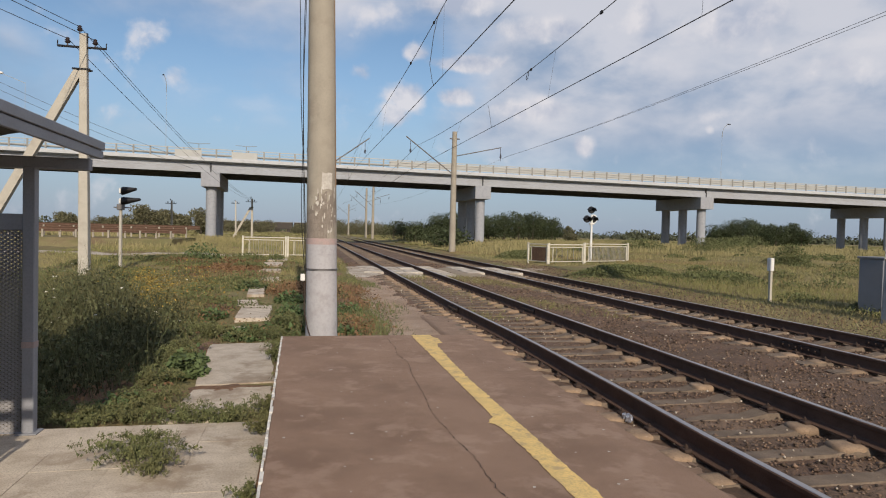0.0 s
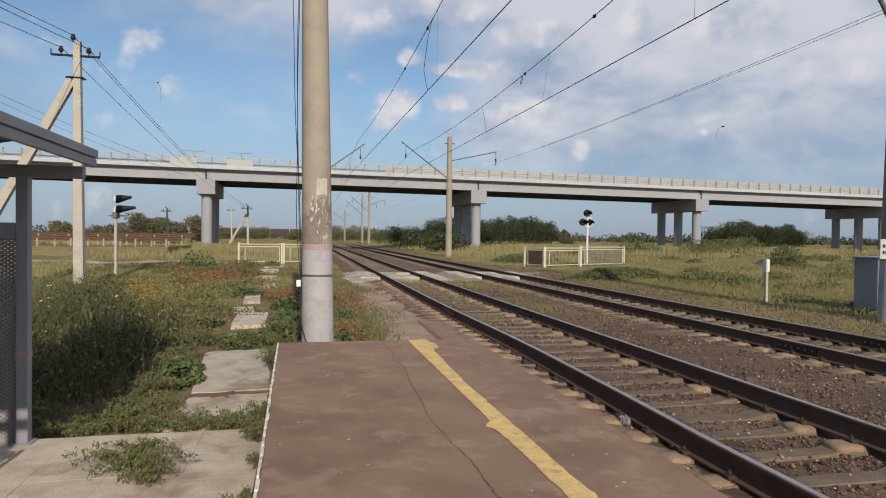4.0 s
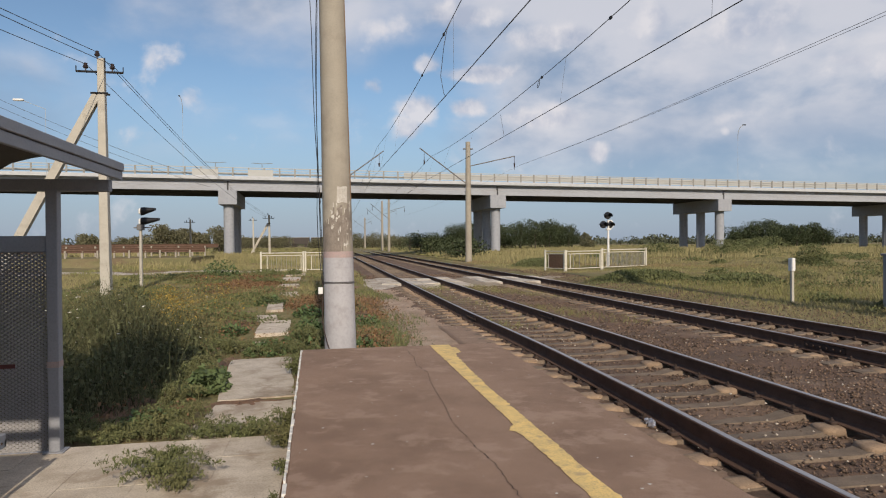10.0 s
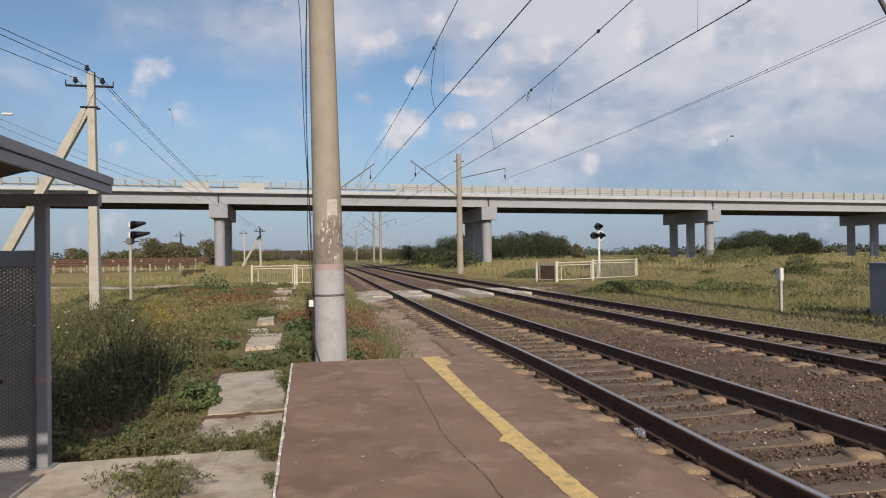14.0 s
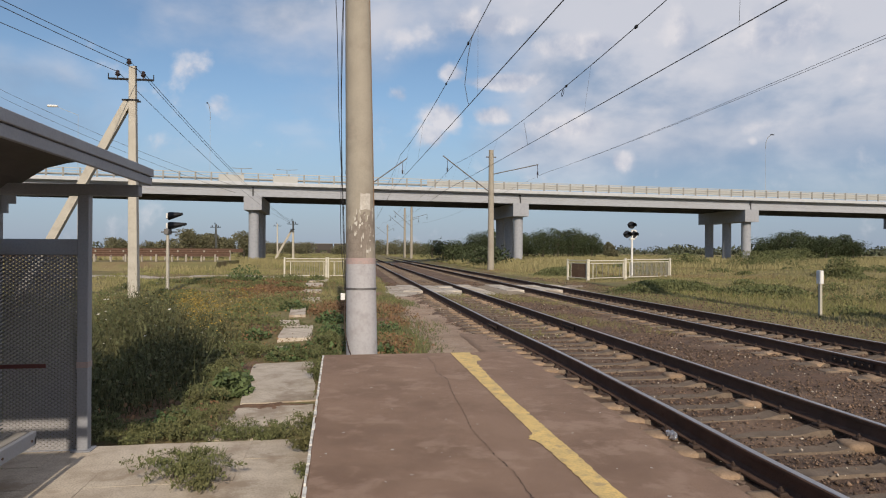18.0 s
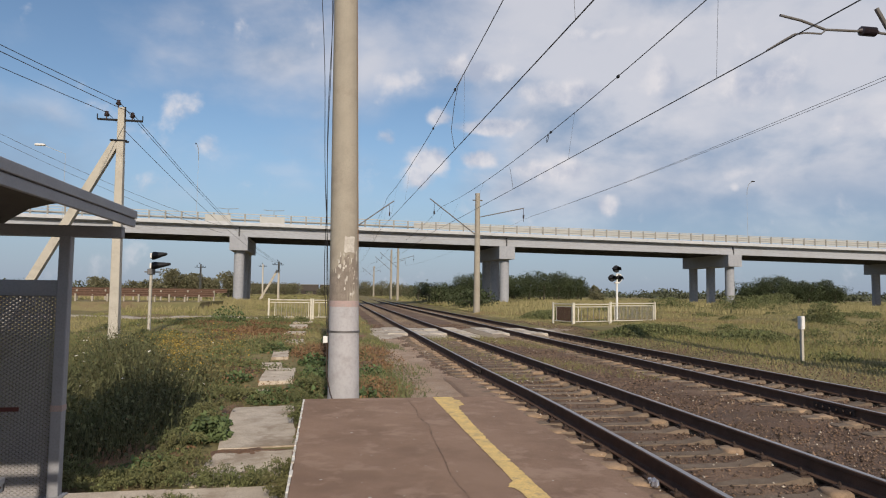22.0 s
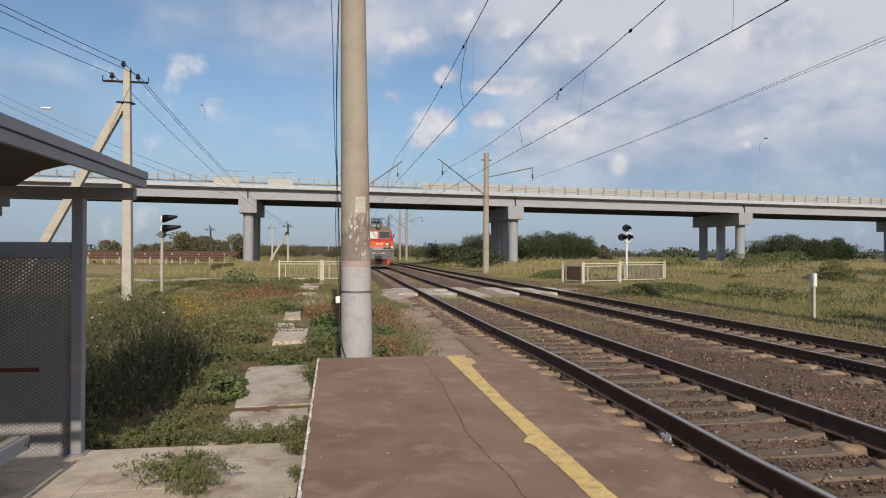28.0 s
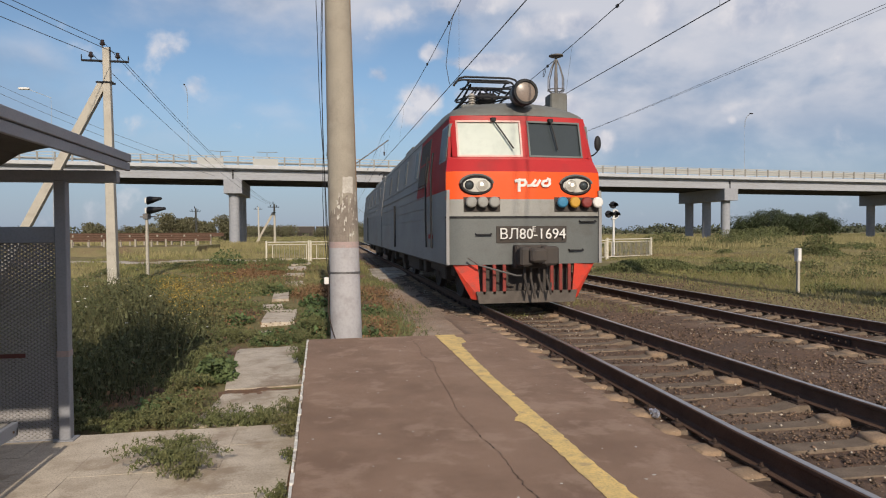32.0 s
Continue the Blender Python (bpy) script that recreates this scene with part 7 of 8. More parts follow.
# ---- the electric locomotive ----
M.update(
    lgrey=material("loco dark grey paint", (0.129, 0.138, 0.136), 0.45, other=(0.107, 0.114, 0.112), scale=2, fine=40, amount=0.45, bump=0.06, dirt=(0.086, 0.077, 0.069), dirt_scale=1.6, dirt_amount=0.35, coat=0.15),
    lband=material("loco light grey paint", (0.292, 0.288, 0.271), 0.45, other=(0.249, 0.245, 0.232), scale=3, amount=0.4, bump=0.05, dirt=(0.172, 0.146, 0.120), dirt_scale=3, dirt_amount=0.35, coat=0.15),
    lred=material("loco red paint", (0.43, 0.020, 0.022), 0.5, other=(0.35, 0.018, 0.02), scale=2, amount=0.4, bump=0.03, spec=0.35, dirt=(0.22, 0.03, 0.03), dirt_scale=1.5, dirt_amount=0.4),
    lorange=material("loco orange-red paint", (0.774, 0.090, 0.009), 0.55, other=(0.705, 0.077, 0.009), scale=2, amount=0.3, bump=0.03, coat=0.08, spec=0.3),
    lroof=material("loco roof paint", (0.150, 0.155, 0.146), 0.6, other=(0.112, 0.112, 0.103), scale=2, amount=0.5, bump=0.1, dirt=(0.086, 0.073, 0.060), dirt_scale=1.4, dirt_amount=0.5),
    lside=material("loco side paint", (0.31, 0.305, 0.305), 0.7, other=(0.245, 0.24, 0.24), scale=1.3, amount=0.5, bump=0.05, dirt=(0.27, 0.235, 0.21), dirt_scale=1.0, dirt_amount=0.45, stretch=(1, 0.4, 1), spec=0.2),
    lredside=material("loco dark red side paint", (0.36, 0.035, 0.035), 0.7, other=(0.28, 0.03, 0.03), scale=2, amount=0.4, bump=0.03, spec=0.15, dirt=(0.20, 0.06, 0.055), dirt_scale=1.5, dirt_amount=0.45),
    under=material("underframe grime", (0.050, 0.043, 0.040), 0.85, other=(0.075, 0.06, 0.05), scale=6, amount=0.6),
    plough=material("plough red", (0.62, 0.05, 0.025), 0.55, other=(0.48, 0.045, 0.03), scale=5, amount=0.5, dirt=(0.14, 0.08, 0.06), dirt_scale=5, dirt_amount=0.4),
    lglass=material("dark cab glass", (0.045, 0.055, 0.06), 0.08, scale=2, amount=0.2, bump=0.0, spec=0.5),
    sideglass=material("dusty side glass", (0.022, 0.02, 0.022), 0.4, scale=2, amount=0.3, bump=0.0, spec=0.25),
    # left windscreen: the white glare is put into the pane's colour
    glarepane=material("windscreen glare", (0.533, 0.576, 0.525), 0.5, other=(0.430, 0.482, 0.447), scale=1.6, fine=5, amount=0.3, bump=0.05, spec=0.3),
    lampglass=material("lamp glass", (0.45, 0.43, 0.38), 0.12, other=(0.30, 0.27, 0.24), scale=8, amount=0.5, bump=0.05, coat=0.5),
    ploughbar=material("grimy plough red", (0.26, 0.03, 0.022), 0.7, other=(0.12, 0.03, 0.025), scale=5, amount=0.7),
    podface=material("pale lamp pod face", (0.533, 0.516, 0.473), 0.4, other=(0.430, 0.413, 0.378), scale=6, amount=0.4, bump=0.0),
    cabin=material("cab interior", (0.10, 0.11, 0.11), 0.8, scale=3, amount=0.5),
    blue=material("blue cap", (0.03, 0.20, 0.36), 0.5, scale=10, amount=0.4),
    ochre=material("ochre cap", (0.55, 0.30, 0.03), 0.5, scale=10, amount=0.4),
    capred=material("dark red cap", (0.22, 0.03, 0.025), 0.5, scale=10, amount=0.4),
    crownpaint=material("green truck paint", (0.06, 0.12, 0.07), 0.5, scale=2, amount=0.4, bump=0.0),
    blade=material("plough blade grime", (0.115, 0.098, 0.085), 0.85, other=(0.075, 0.06, 0.052), scale=6, amount=0.6),
    lamp_on=glow("lit headlamp", (1.0, 0.93, 0.80), 1.2),
    lamp_warm=material("headlamp glass", (0.27, 0.215, 0.185), 0.3, other=(0.16, 0.13, 0.11), scale=6, amount=0.5, bump=0.0, spec=0.3),
)
CAB = [(0.86, 1.58, 0.02), (1.78, 1.58, 0.0), (2.12, 1.575, 0.01), (2.66, 1.56, 0.05), (2.91, 1.50, 0.20), (3.80, 1.40, 0.44)]


def cab_w(z):
    return float(np.interp(z, [c[0] for c in CAB], [c[1] for c in CAB]))


def cab_y(z):
    return float(np.interp(z, [c[0] for c in CAB], [c[2] for c in CAB]))


def nose(x, z):
    """Depth of the cab front at x and height z: a shallow prow with rounded corners."""
    w = cab_w(z)
    a = abs(x) / w
    return cab_y(z) + 0.13 * a + 0.10 * max(0.0, (a - 0.86) / 0.14) ** 2


def front_piece(x0, x1, z0, z1, n=10, thick=0.05, lift=0.0, rel=False):
    """A curved plate of the cab front."""
    s = Shape()
    rows = []
    for z in (z0, z1):
        w = cab_w(z)
        row = []
        for i in range(n + 1):
            x = x0 + (x1 - x0) * i / n
            if rel:
                x *= w
            row.append((x, nose(x, z) - lift, z))
        rows.append(row)
    rings = []
    for row in rows:
        rings.append(row + [(x, y + thick, z) for x, y, z in reversed(row)])
    return s.loft(rings)


def build_section(root, y0, full):
    """One body section, from its cab or inner end at y0."""
    L = 16.2
    def side(name, sx, za, zb, ya, yb, mat, lift=0.0, label=""):
        s = Shape()
        wa, wb = cab_w(za) + lift, cab_w(min(zb, 3.8)) + lift
        ya, yt = ya if isinstance(ya, tuple) else (ya, ya)
        s.loft([[(sx * w, y0 + f, z), (sx * w, y0 + yb, z), (sx * (w - 0.06), y0 + yb, z), (sx * (w - 0.06), y0 + f, z)] for w, z, f in ((wa, za, ya), (wb, zb, yt))])
        return part(name, s, M[mat], root, label)
    st = 0.16 if full else 0.0
    for sx in (-1, 1):
        side("side_skirt", sx, 0.86, 1.78, st, L, "lside")
        side("side_band", sx, 1.78, 2.30, st, L, "lside", 0.001)
        if full:
            side("cab_side", sx, 2.30, 3.80, (0.27, 0.70), 4.6, "lredside", 0.001, "dark red cab side")
            side("side_panel", sx, 2.30, 3.80, 4.6, L, "lside", 0.001)
        else:
            side("side_panel", sx, 2.30, 3.80, st, L, "lside", 0.001)
        for z in (1.80, 2.06, 2.32, 2.58, 2.84):
            s = Shape()
            w = cab_w(z) + 0.002
            s.box(sx * w - 0.012, sx * w + 0.012, y0 + 2.9, y0 + L - 0.1, z - 0.012, z + 0.012)
            part("rib", s, M["lside"], root)
        wins = ((0.62, 1.35, 2.95, 3.60), (4.9, 5.5, 2.95, 3.6), (7.6, 8.2, 2.95, 3.6), (10.2, 10.8, 2.95, 3.6), (12.9, 13.5, 2.95, 3.6)) if full else ((2.0, 2.6, 2.95, 3.6), (5.0, 5.6, 2.95, 3.6), (8.0, 8.6, 2.95, 3.6), (11, 11.6, 2.95, 3.6))
        for a, b, c, d in wins:
            f = side("side_window", sx, c - 0.04, d + 0.04, a - 0.04, b + 0.04, "lgrey", 0.012)
            s = Shape()
            s.loft([[(sx * (cab_w(z) + 0.014), y0 + y, z) for y in (a, b)] + [(sx * (cab_w(z) + 0.02), y0 + y, z) for y in (b, a)] for z in (c, d)])
            part("pane", s, M["sideglass"], f)
        if full:
            for a, b in ((2.9, 4.4),):
                for k in range(2):
                    q = side("louvre", sx, 2.62 + 0.55 * k, 3.12 + 0.55 * k, a, b, "under", 0.01, "dark louvre panel")
            for y in (1.75, 2.55):
                s = Shape()
                s.tube([(sx * 1.62, y0 + y, 1.15), (sx * 1.635, y0 + y, 1.9), (sx * 1.63, y0 + y, 2.75), (sx * 1.58, y0 + y, 3.2)], 0.022, 6)
                part("handrail", s, M["black"], root)
            d = side("side_door", sx, 1.35, 3.35, 1.82, 2.48, "lredside", 0.006, "dark red side door")
        s = Shape()
        s.tube([(sx * 1.62, y0 + 10.0, 1.0), (sx * 1.62, y0 + 10.0, 2.4)], 0.03, 6)
        part("handrail", s, M["black"], root)
    # roof
    s = Shape()
    ring = []
    for y, drop, grow in (((0.50, 0.0, 0.0), (0.56, 0.0, 0.35), (0.85, 0.0, 0.75), (1.6, 0.0, 1.0), (L, 0.0, 1.0)) if full else ((0, 0, 1.0), (L, 0, 1.0))):
        r = []
        for i in range(13):
            a = math.pi * i / 12
            x = 1.41 * math.cos(a)
            z = 3.79 + (0.03 + 0.42 * grow) * math.sin(a) ** 0.75
            r.append((x, y0 + y + (0.13 * abs(x) / 1.4 + 0.10 * max(0.0, (abs(x) / 1.41 - 0.86) / 0.14) ** 2 if y < 1.5 and full else 0), z))
        r += [(-1.38, r[-1][1], 3.72), (1.38, r[0][1], 3.72)]
        ring.append(r)
    s.loft(ring)
    part("roof", s, M["lroof"], root, "", True)
    for x0, x1, ya, yb, h in ((-0.9, 0.9, 2.0, 6.2, 0.10), (-0.6, 0.6, 7.4, 9.6, 0.30), (-0.95, -0.3, 10.4, 12.4, 0.26), (-0.5, 0.5, 12.8, 15.6, 0.18)):
        s = Shape()
        s.box(x0, x1, y0 + ya, y0 + yb, 4.12, 4.22 + h, 0.03)
        part("roof_box", s, M["lroof"], root)
    # insulators and roof conductor
    for y in (2.2, 4.2, 6.8, 10.0, 12.6):
        for x in ((-0.62, 0.62) if y < 6 else (-0.35,)):
            s = Shape()
            s.turned([(0.05, 0.0)] + [(r, 0.02 + 0.055 * i + dz) for i in range(5) for r, dz in ((0.06, 0), (0.095, 0.015), (0.06, 0.04))] + [(0.05, 0.31)], (x, y0 + y, 4.28), "z", 12)
            part("roof_insulator", s, M["insul"], root, "", True)
    s = Shape()
    s.tube([(-0.35, y0 + 6.8, 4.62), (-0.35, y0 + 10.0, 4.60), (-0.35, y0 + 12.6, 4.62)], 0.02, 6)
    part("roof_conductor", s, M["wire"], root)
    # folded pantograph
    yy = y0 + (3.7 if full else 12.0)
    base = Shape()
    base.tube([(-0.62, yy - 1.1, 4.62), (0.62, yy - 1.1, 4.62), (0.62, yy + 1.1, 4.62), (-0.62, yy + 1.1, 4.62), (-0.62, yy - 1.0, 4.62)], 0.03, 6)
    panto = part("pantograph_base", base, M["black"], root, "black pantograph frame")

    def bar(name, pts, r):
        s = Shape()
        s.tube(pts, r, 6)
        part(name, s, M["black"], panto)
    for x in (-0.5, 0.5):
        bar("lower_arm", [(x, yy - 0.9, 4.68), (x * 1.05, yy + 0.95, 4.92), (x * 0.9, yy - 0.55, 5.10)], 0.026)
        bar("upper_arm", [(x, yy + 0.9, 4.68), (x * 1.05, yy - 0.95, 4.92), (x * 0.9, yy + 0.35, 5.12)], 0.026)
    bar("brace", [(-0.5, yy - 0.9, 4.70), (0.5, yy + 0.9, 4.76)], 0.016)
    bar("brace", [(0.5, yy - 0.9, 4.70), (-0.5, yy + 0.9, 4.76)], 0.016)
    for x in (-0.42, -0.3, -0.14, 0.14, 0.3, 0.42):
        bar("spring", [(x, yy - 1.0, 4.72), (x * 0.5, yy - 0.2, 5.02), (x, yy + 0.7, 4.78)], 0.02)
    for y, z in ((yy - 0.9, 4.86), (yy - 0.55, 5.08), (yy + 0.35, 5.10), (yy + 0.9, 4.88)):
        bar("cross_tube", [(-0.52, y, z), (0.52, y, z)], 0.024)
    s = Shape()
    s.box(-0.22, 0.22, yy - 0.5, yy + 0.5, 4.66, 4.84, 0.03)
    part("drive_box", s, M["black"], panto)
    for y in (yy - 0.45, yy - 0.15):
        s = Shape()
        s.tube([(-0.78, y, 5.06), (-0.70, y, 5.18), (-0.56, y, 5.22), (0.56, y, 5.22), (0.70, y, 5.18), (0.78, y, 5.06)], 0.028, 6)
        part("collector_strip", s, M["black"], panto)
    # underframe and running gear
    s = Shape()
    s.box(-1.45, 1.45, y0 + 0.9, y0 + L, 0.78, 0.94, 0.02)
    part("underframe", s, M["under"], root)
    for c in (4.0, 12.4):
        b = Shape()
        for sx in (-1, 1):
            b.box(sx * 1.02 - 0.09, sx * 1.02 + 0.09, y0 + c - 2.2, y0 + c + 2.2, 0.52, 0.80, 0.02)
            for k in (-1.5, 1.5):
                b.box(sx * 1.12 - 0.12, sx * 1.12 + 0.12, y0 + c + k - 0.25, y0 + c + k + 0.25, 0.42, 0.86, 0.03)
        bogie = part("bogie_frame", b, M["under"], root)
        for k in (-1.5, 1.5):
            for sx in (-1, 1):
                w = Shape()
                w.turned([(0.10, -0.07), (0.52, -0.06), (0.53, -0.07), (0.62, -0.065), (0.625, 0.06), (0.655, 0.065), (0.655, 0.095), (0.5, 0.09), (0.1, 0.07)] if sx < 0 else [(0.10, 0.07), (0.52, 0.06), (0.53, 0.07), (0.62, 0.065), (0.625, -0.06), (0.655, -0.065), (0.655, -0.095), (0.5, -0.09), (0.1, -0.07)], (0, 0, 0), "x", 24)
                for i in range(3):
                    a = i * 2.1
                    w.turned([(0.07, -0.075), (0.07, 0.075)], (0, 0.3 * math.cos(a), 0.3 * math.sin(a)), "x", 8)
                ob = part("wheel", w, M["under"], root)
                ob.location = (sx * 0.795, y0 + c + k, 0.625)
                WHEELS.append(ob)
    s = Shape()
    s.box(-1.2, 1.2, y0 + 6.9, y0 + 9.6, 0.35, 0.80, 0.04)
    part("equipment_case", s, M["under"], root)


WHEELS = []
M["insul"] = material("pale insulator", (0.40, 0.37, 0.33), 0.4, other=(0.28, 0.25, 0.22), scale=12, amount=0.5, bump=0.0)
LOCO = None


def build_loco():
    global LOCO
    root = thing("locomotive", "grey and red electric locomotive with an orange front band", "locomotive")
    LOCO = root
    build_section(root, 0.0, True)
    build_section(root, 16.7, False)
    part("front_skirt", front_piece(-1, 1, 0.86, 1.76, 16, rel=True), M["lgrey"], root, "dark grey lower front", True)
    part("belt_moulding", front_piece(-1.003, 1.003, 1.755, 1.795, 16, 0.06, 0.015, True), M["black"], root, "black belt moulding")
    part("light_band", front_piece(-1, 1, 1.79, 2.12, 16, rel=True), M["lband"], root, "light grey band", True)
    part("orange_band", front_piece(-1, 1, 2.12, 2.66, 16, rel=True), M["lorange"], root, "bright orange-red band", True)
    part("front_ledge", front_piece(-1, 1, 2.66, 2.91, 16, rel=True), M["lred"], root, "dark red sloping ledge", True)
    # window wall in pieces round the two openings
    WIN, Z0, Z1 = {-1: (-1.32, -0.035), 1: (0.095, 1.24)}, 2.96, 3.70   # the two windscreen openings
    for nm, x0, x1, z0, z1, n in (("sill", -1.49, 1.49, 2.91, Z0, 14), ("header", -1.39, 1.39, Z1, 3.80, 14), ("centre_pillar", -0.035, 0.095, Z0, Z1, 4), ("corner_pillar", -1.41, -1.32, Z0, Z1, 4), ("corner_pillar", 1.24, 1.41, Z0, Z1, 4)):
        part(nm, front_piece(x0, x1, z0, z1, n, 0.07), M["lred"], root, "red painted window wall", True)
    for sx in (-1, 1):
        x0, x1 = WIN[sx]
        # the left pane is opaque and pale, its sky glare painted on
        w = front_piece(x0 + 0.015, x1 - 0.015, Z0 + 0.015, Z1 - 0.015, 4, 0.008, -0.03)
        win = part("windscreen", w, M["glarepane"] if sx < 0 else M["lglass"], root, "windscreen with white glare in its colour" if sx < 0 else "dark windscreen")
        f = Shape()
        for a, b, c, d in ((x0, x1, Z0, Z0 + 0.035), (x0, x1, Z1 - 0.035, Z1), (x0, x0 + 0.035, Z0, Z1), (x1 - 0.035, x1, Z0, Z1)):
            q = front_piece(a, b, c, d, 4, 0.03, 0.012)
            f.add(q.v, q.f)
        part("window_seal", f, M["lgrey"] if sx > 0 else M["pinkseal"], win)
        wp = Shape()
        xa, xb = (-0.58, -0.22) if sx < 0 else (0.60, 0.70)
        wp.tube([(xa, nose(xa, 3.70) - 0.06, 3.70), ((xa + xb) / 2, nose(xa, 3.4) - 0.06, 3.42), (xb, nose(xb, 3.1) - 0.05, 3.12)], 0.016, 5)
        wp.box(xa - 0.05, xa + 0.05, nose(xa, 3.7) - 0.08, nose(xa, 3.7) + 0.02, 3.68, 3.75, 0.01)
        part("wiper", wp, M["black"], win)
        # lamp pod with two lamps
        cx = sx * 1.0
        ring24 = np.linspace(0, 2 * math.pi, 25)[:-1]
        pod = Shape()
        pod.loft([[(cx + (0.285 + g) * math.cos(a), nose(cx, 2.39) - d, 2.39 + (0.150 + g) * math.sin(a)) for a in ring24] for d, g in ((-0.03, 0.045), (0.03, 0.04), (0.055, 0.02), (0.05, 0.0))])
        pd = part("lamp_pod", pod, M["black"], root, "black rimmed lamp pod", True)
        fc = Shape()
        fc.loft([[(cx + (0.27 + g) * math.cos(a), nose(cx, 2.39) - d, 2.39 + (0.135 + g) * math.sin(a)) for a in ring24] for d, g in ((0.03, 0.0), (0.060, 0.0), (0.064, -0.01))])
        part("pod_face", fc, M["podface"], pd, "pale oval face")
        br = Shape()
        br.tube([(cx + 0.33 * math.cos(a), nose(cx, 2.5) - 0.06, 2.40 + 0.19 * math.sin(a)) for a in np.linspace(0.15, math.pi - 0.15, 12)], 0.022, 6)
        part("brow", br, M["lgrey"], pd)
        for k, r, rim, lens in ((-sx * 0.11, 0.105, "podface", "lampglass"), (sx * 0.15, 0.068, "black", "lglass")):
            l = Shape()
            l.turned([(r + 0.02, 0.0), (r + 0.02, -0.085), (r, -0.09), (r, -0.066)], (cx + k, nose(cx, 2.39), 2.39), "y", 18)
            part("lamp_ring", l, M[rim], pd, "", True)
            l = Shape()
            l.turned([(r * 0.98, -0.070), (r * 0.98, -0.076), (r * 0.6, -0.092), (0.01, -0.098)], (cx + k, nose(cx, 2.39), 2.39), "y", 18)
            part("lamp_lens", l, M[lens], pd, "", True)
            if lens == "lampglass":
                l = Shape()
                l.turned([(0.034, -0.097), (0.030, -0.104), (0.008, -0.108)], (cx + k + sx * 0.02, nose(cx, 2.39), 2.40), "y", 12)
                part("lamp_bulb", l, M["lamp_on"], pd, "small lit bulb", True)
    sock = ((-1.13, "lband"), (-0.91, "lband"), (-0.69, "lband"), (0.67, "blue"), (0.93, "ochre"), (1.18, "capred"), (1.42, "white"))
    for x, mat in sock:
        s = Shape()
        s.turned([(0.07, 0.05), (0.075, -0.10), (0.105, -0.11), (0.105, -0.17), (0.085, -0.19), (0.01, -0.195)], (x, nose(x, 2.06), 2.06), "y", 16)
        part("cable_socket", s, M[mat], root, "capped cable socket", True)
    for xa, xb in ((-1.25, -0.55), (0.55, 1.50)):
        s = front_piece(xa, xb, 1.88, 2.16, 6, 0.03, 0.02)
        part("socket_plate", s, M["under"], root, "dirty socket plate")
    # headlamp on the roof
    s = Shape()
    s.turned([(0.12, 0.45), (0.23, 0.25), (0.25, 0.0), (0.25, -0.10), (0.215, -0.11)], (0.05, 0.42, 4.25), "y", 24)
    hl = part("headlamp_case", s, M["lroof"], root, "grey round headlamp case", True)
    s = Shape()
    s.turned([(0.214, -0.09), (0.20, -0.115), (0.12, -0.135), (0.01, -0.14)], (0.05, 0.42, 4.25), "y", 24)
    part("headlamp_lens", s, M["lamp_warm"], hl, "", True)
    s = Shape()
    s.turned([(0.258, -0.04), (0.262, -0.10), (0.245, -0.150), (0.200, -0.150), (0.198, -0.10)], (0.05, 0.42, 4.25), "y", 24)
    part("headlamp_rim", s, M["black"], hl, "black rim", True)
    # roof antenna cage on a plinth
    s = Shape()
    s.box(0.96, 1.34, 1.42, 1.82, 4.0, 4.50, 0.03)
    part("antenna_plinth", s, M["lroof"], root)
    s = Shape()
    s.tube([(1.15, 1.62, 4.5), (1.15, 1.62, 5.38)], 0.03, 6)
    s.turned([(0.10, 0), (0.16, 0.02), (0.16, 0.04), (0.05, 0.06)], (1.15, 1.62, 5.32), "z", 10)
    ant = part("antenna", s, M["steel"], root, "caged roof antenna")
    for k in range(6):
        a = k * math.pi / 3
        s = Shape()
        s.tube([(1.15 + r * math.cos(a), 1.62 + r * math.sin(a), z) for r, z in ((0.04, 4.5), (0.18, 4.58), (0.18, 4.85), (0.10, 5.10), (0.03, 5.25))], 0.012, 5)
        part("cage_rod", s, M["steel"], ant)
    s = Shape()
    s.tube([(1.15 + 0.18 * math.cos(a), 1.62 + 0.18 * math.sin(a), 4.6) for a in np.linspace(0, 6.28, 13)], 0.012, 5)
    part("cage_ring", s, M["steel"], ant)
    # type board and mark
    s = front_piece(-0.62, 0.80, 1.28, 1.60, 8, 0.03, 0.02)
    board = part("type_board", s, M["under"], root, "dark board with raised white type lettering")
    me = text_mesh("ВЛ80-1694", 0.285, M["white"], 0.012)
    ob = part("lettering", me, None, board, "raised white letters and figures")
    ob.matrix_basis = Matrix.Translation((0.09, nose(0.3, 1.44) - 0.045, 1.44)) @ Euler((math.pi / 2, 0, 0)).to_matrix().to_4x4()
    me = text_mesh("Е", 0.13, M["white"], 0.012)
    ob = part("small_letter", me, None, board, "small raised white letter")
    ob.matrix_basis = Matrix.Translation((0.115, nose(0.3, 1.44) - 0.045, 1.535)) @ Euler((math.pi / 2, 0, 0)).to_matrix().to_4x4()
    s = Shape()
    yb = nose(0.1, 2.42) - 0.014
    for pts, r in (([(-0.24, 2.47), (-0.17, 2.49), (-0.17, 2.28)], 0.028), ([(-0.17, 2.49), (-0.06, 2.49), (-0.03, 2.44), (-0.07, 2.39), (-0.16, 2.385)], 0.026), ([(0.0, 2.38), (0.08, 2.39), (0.16, 2.49)], 0.024), ([(0.12, 2.38), (0.19, 2.39), (0.25, 2.49)], 0.024), ([(0.40, 2.52), (0.44, 2.50), (0.44, 2.41), (0.40, 2.38), (0.32, 2.38), (0.29, 2.42), (0.32, 2.47), (0.38, 2.48)], 0.024)):
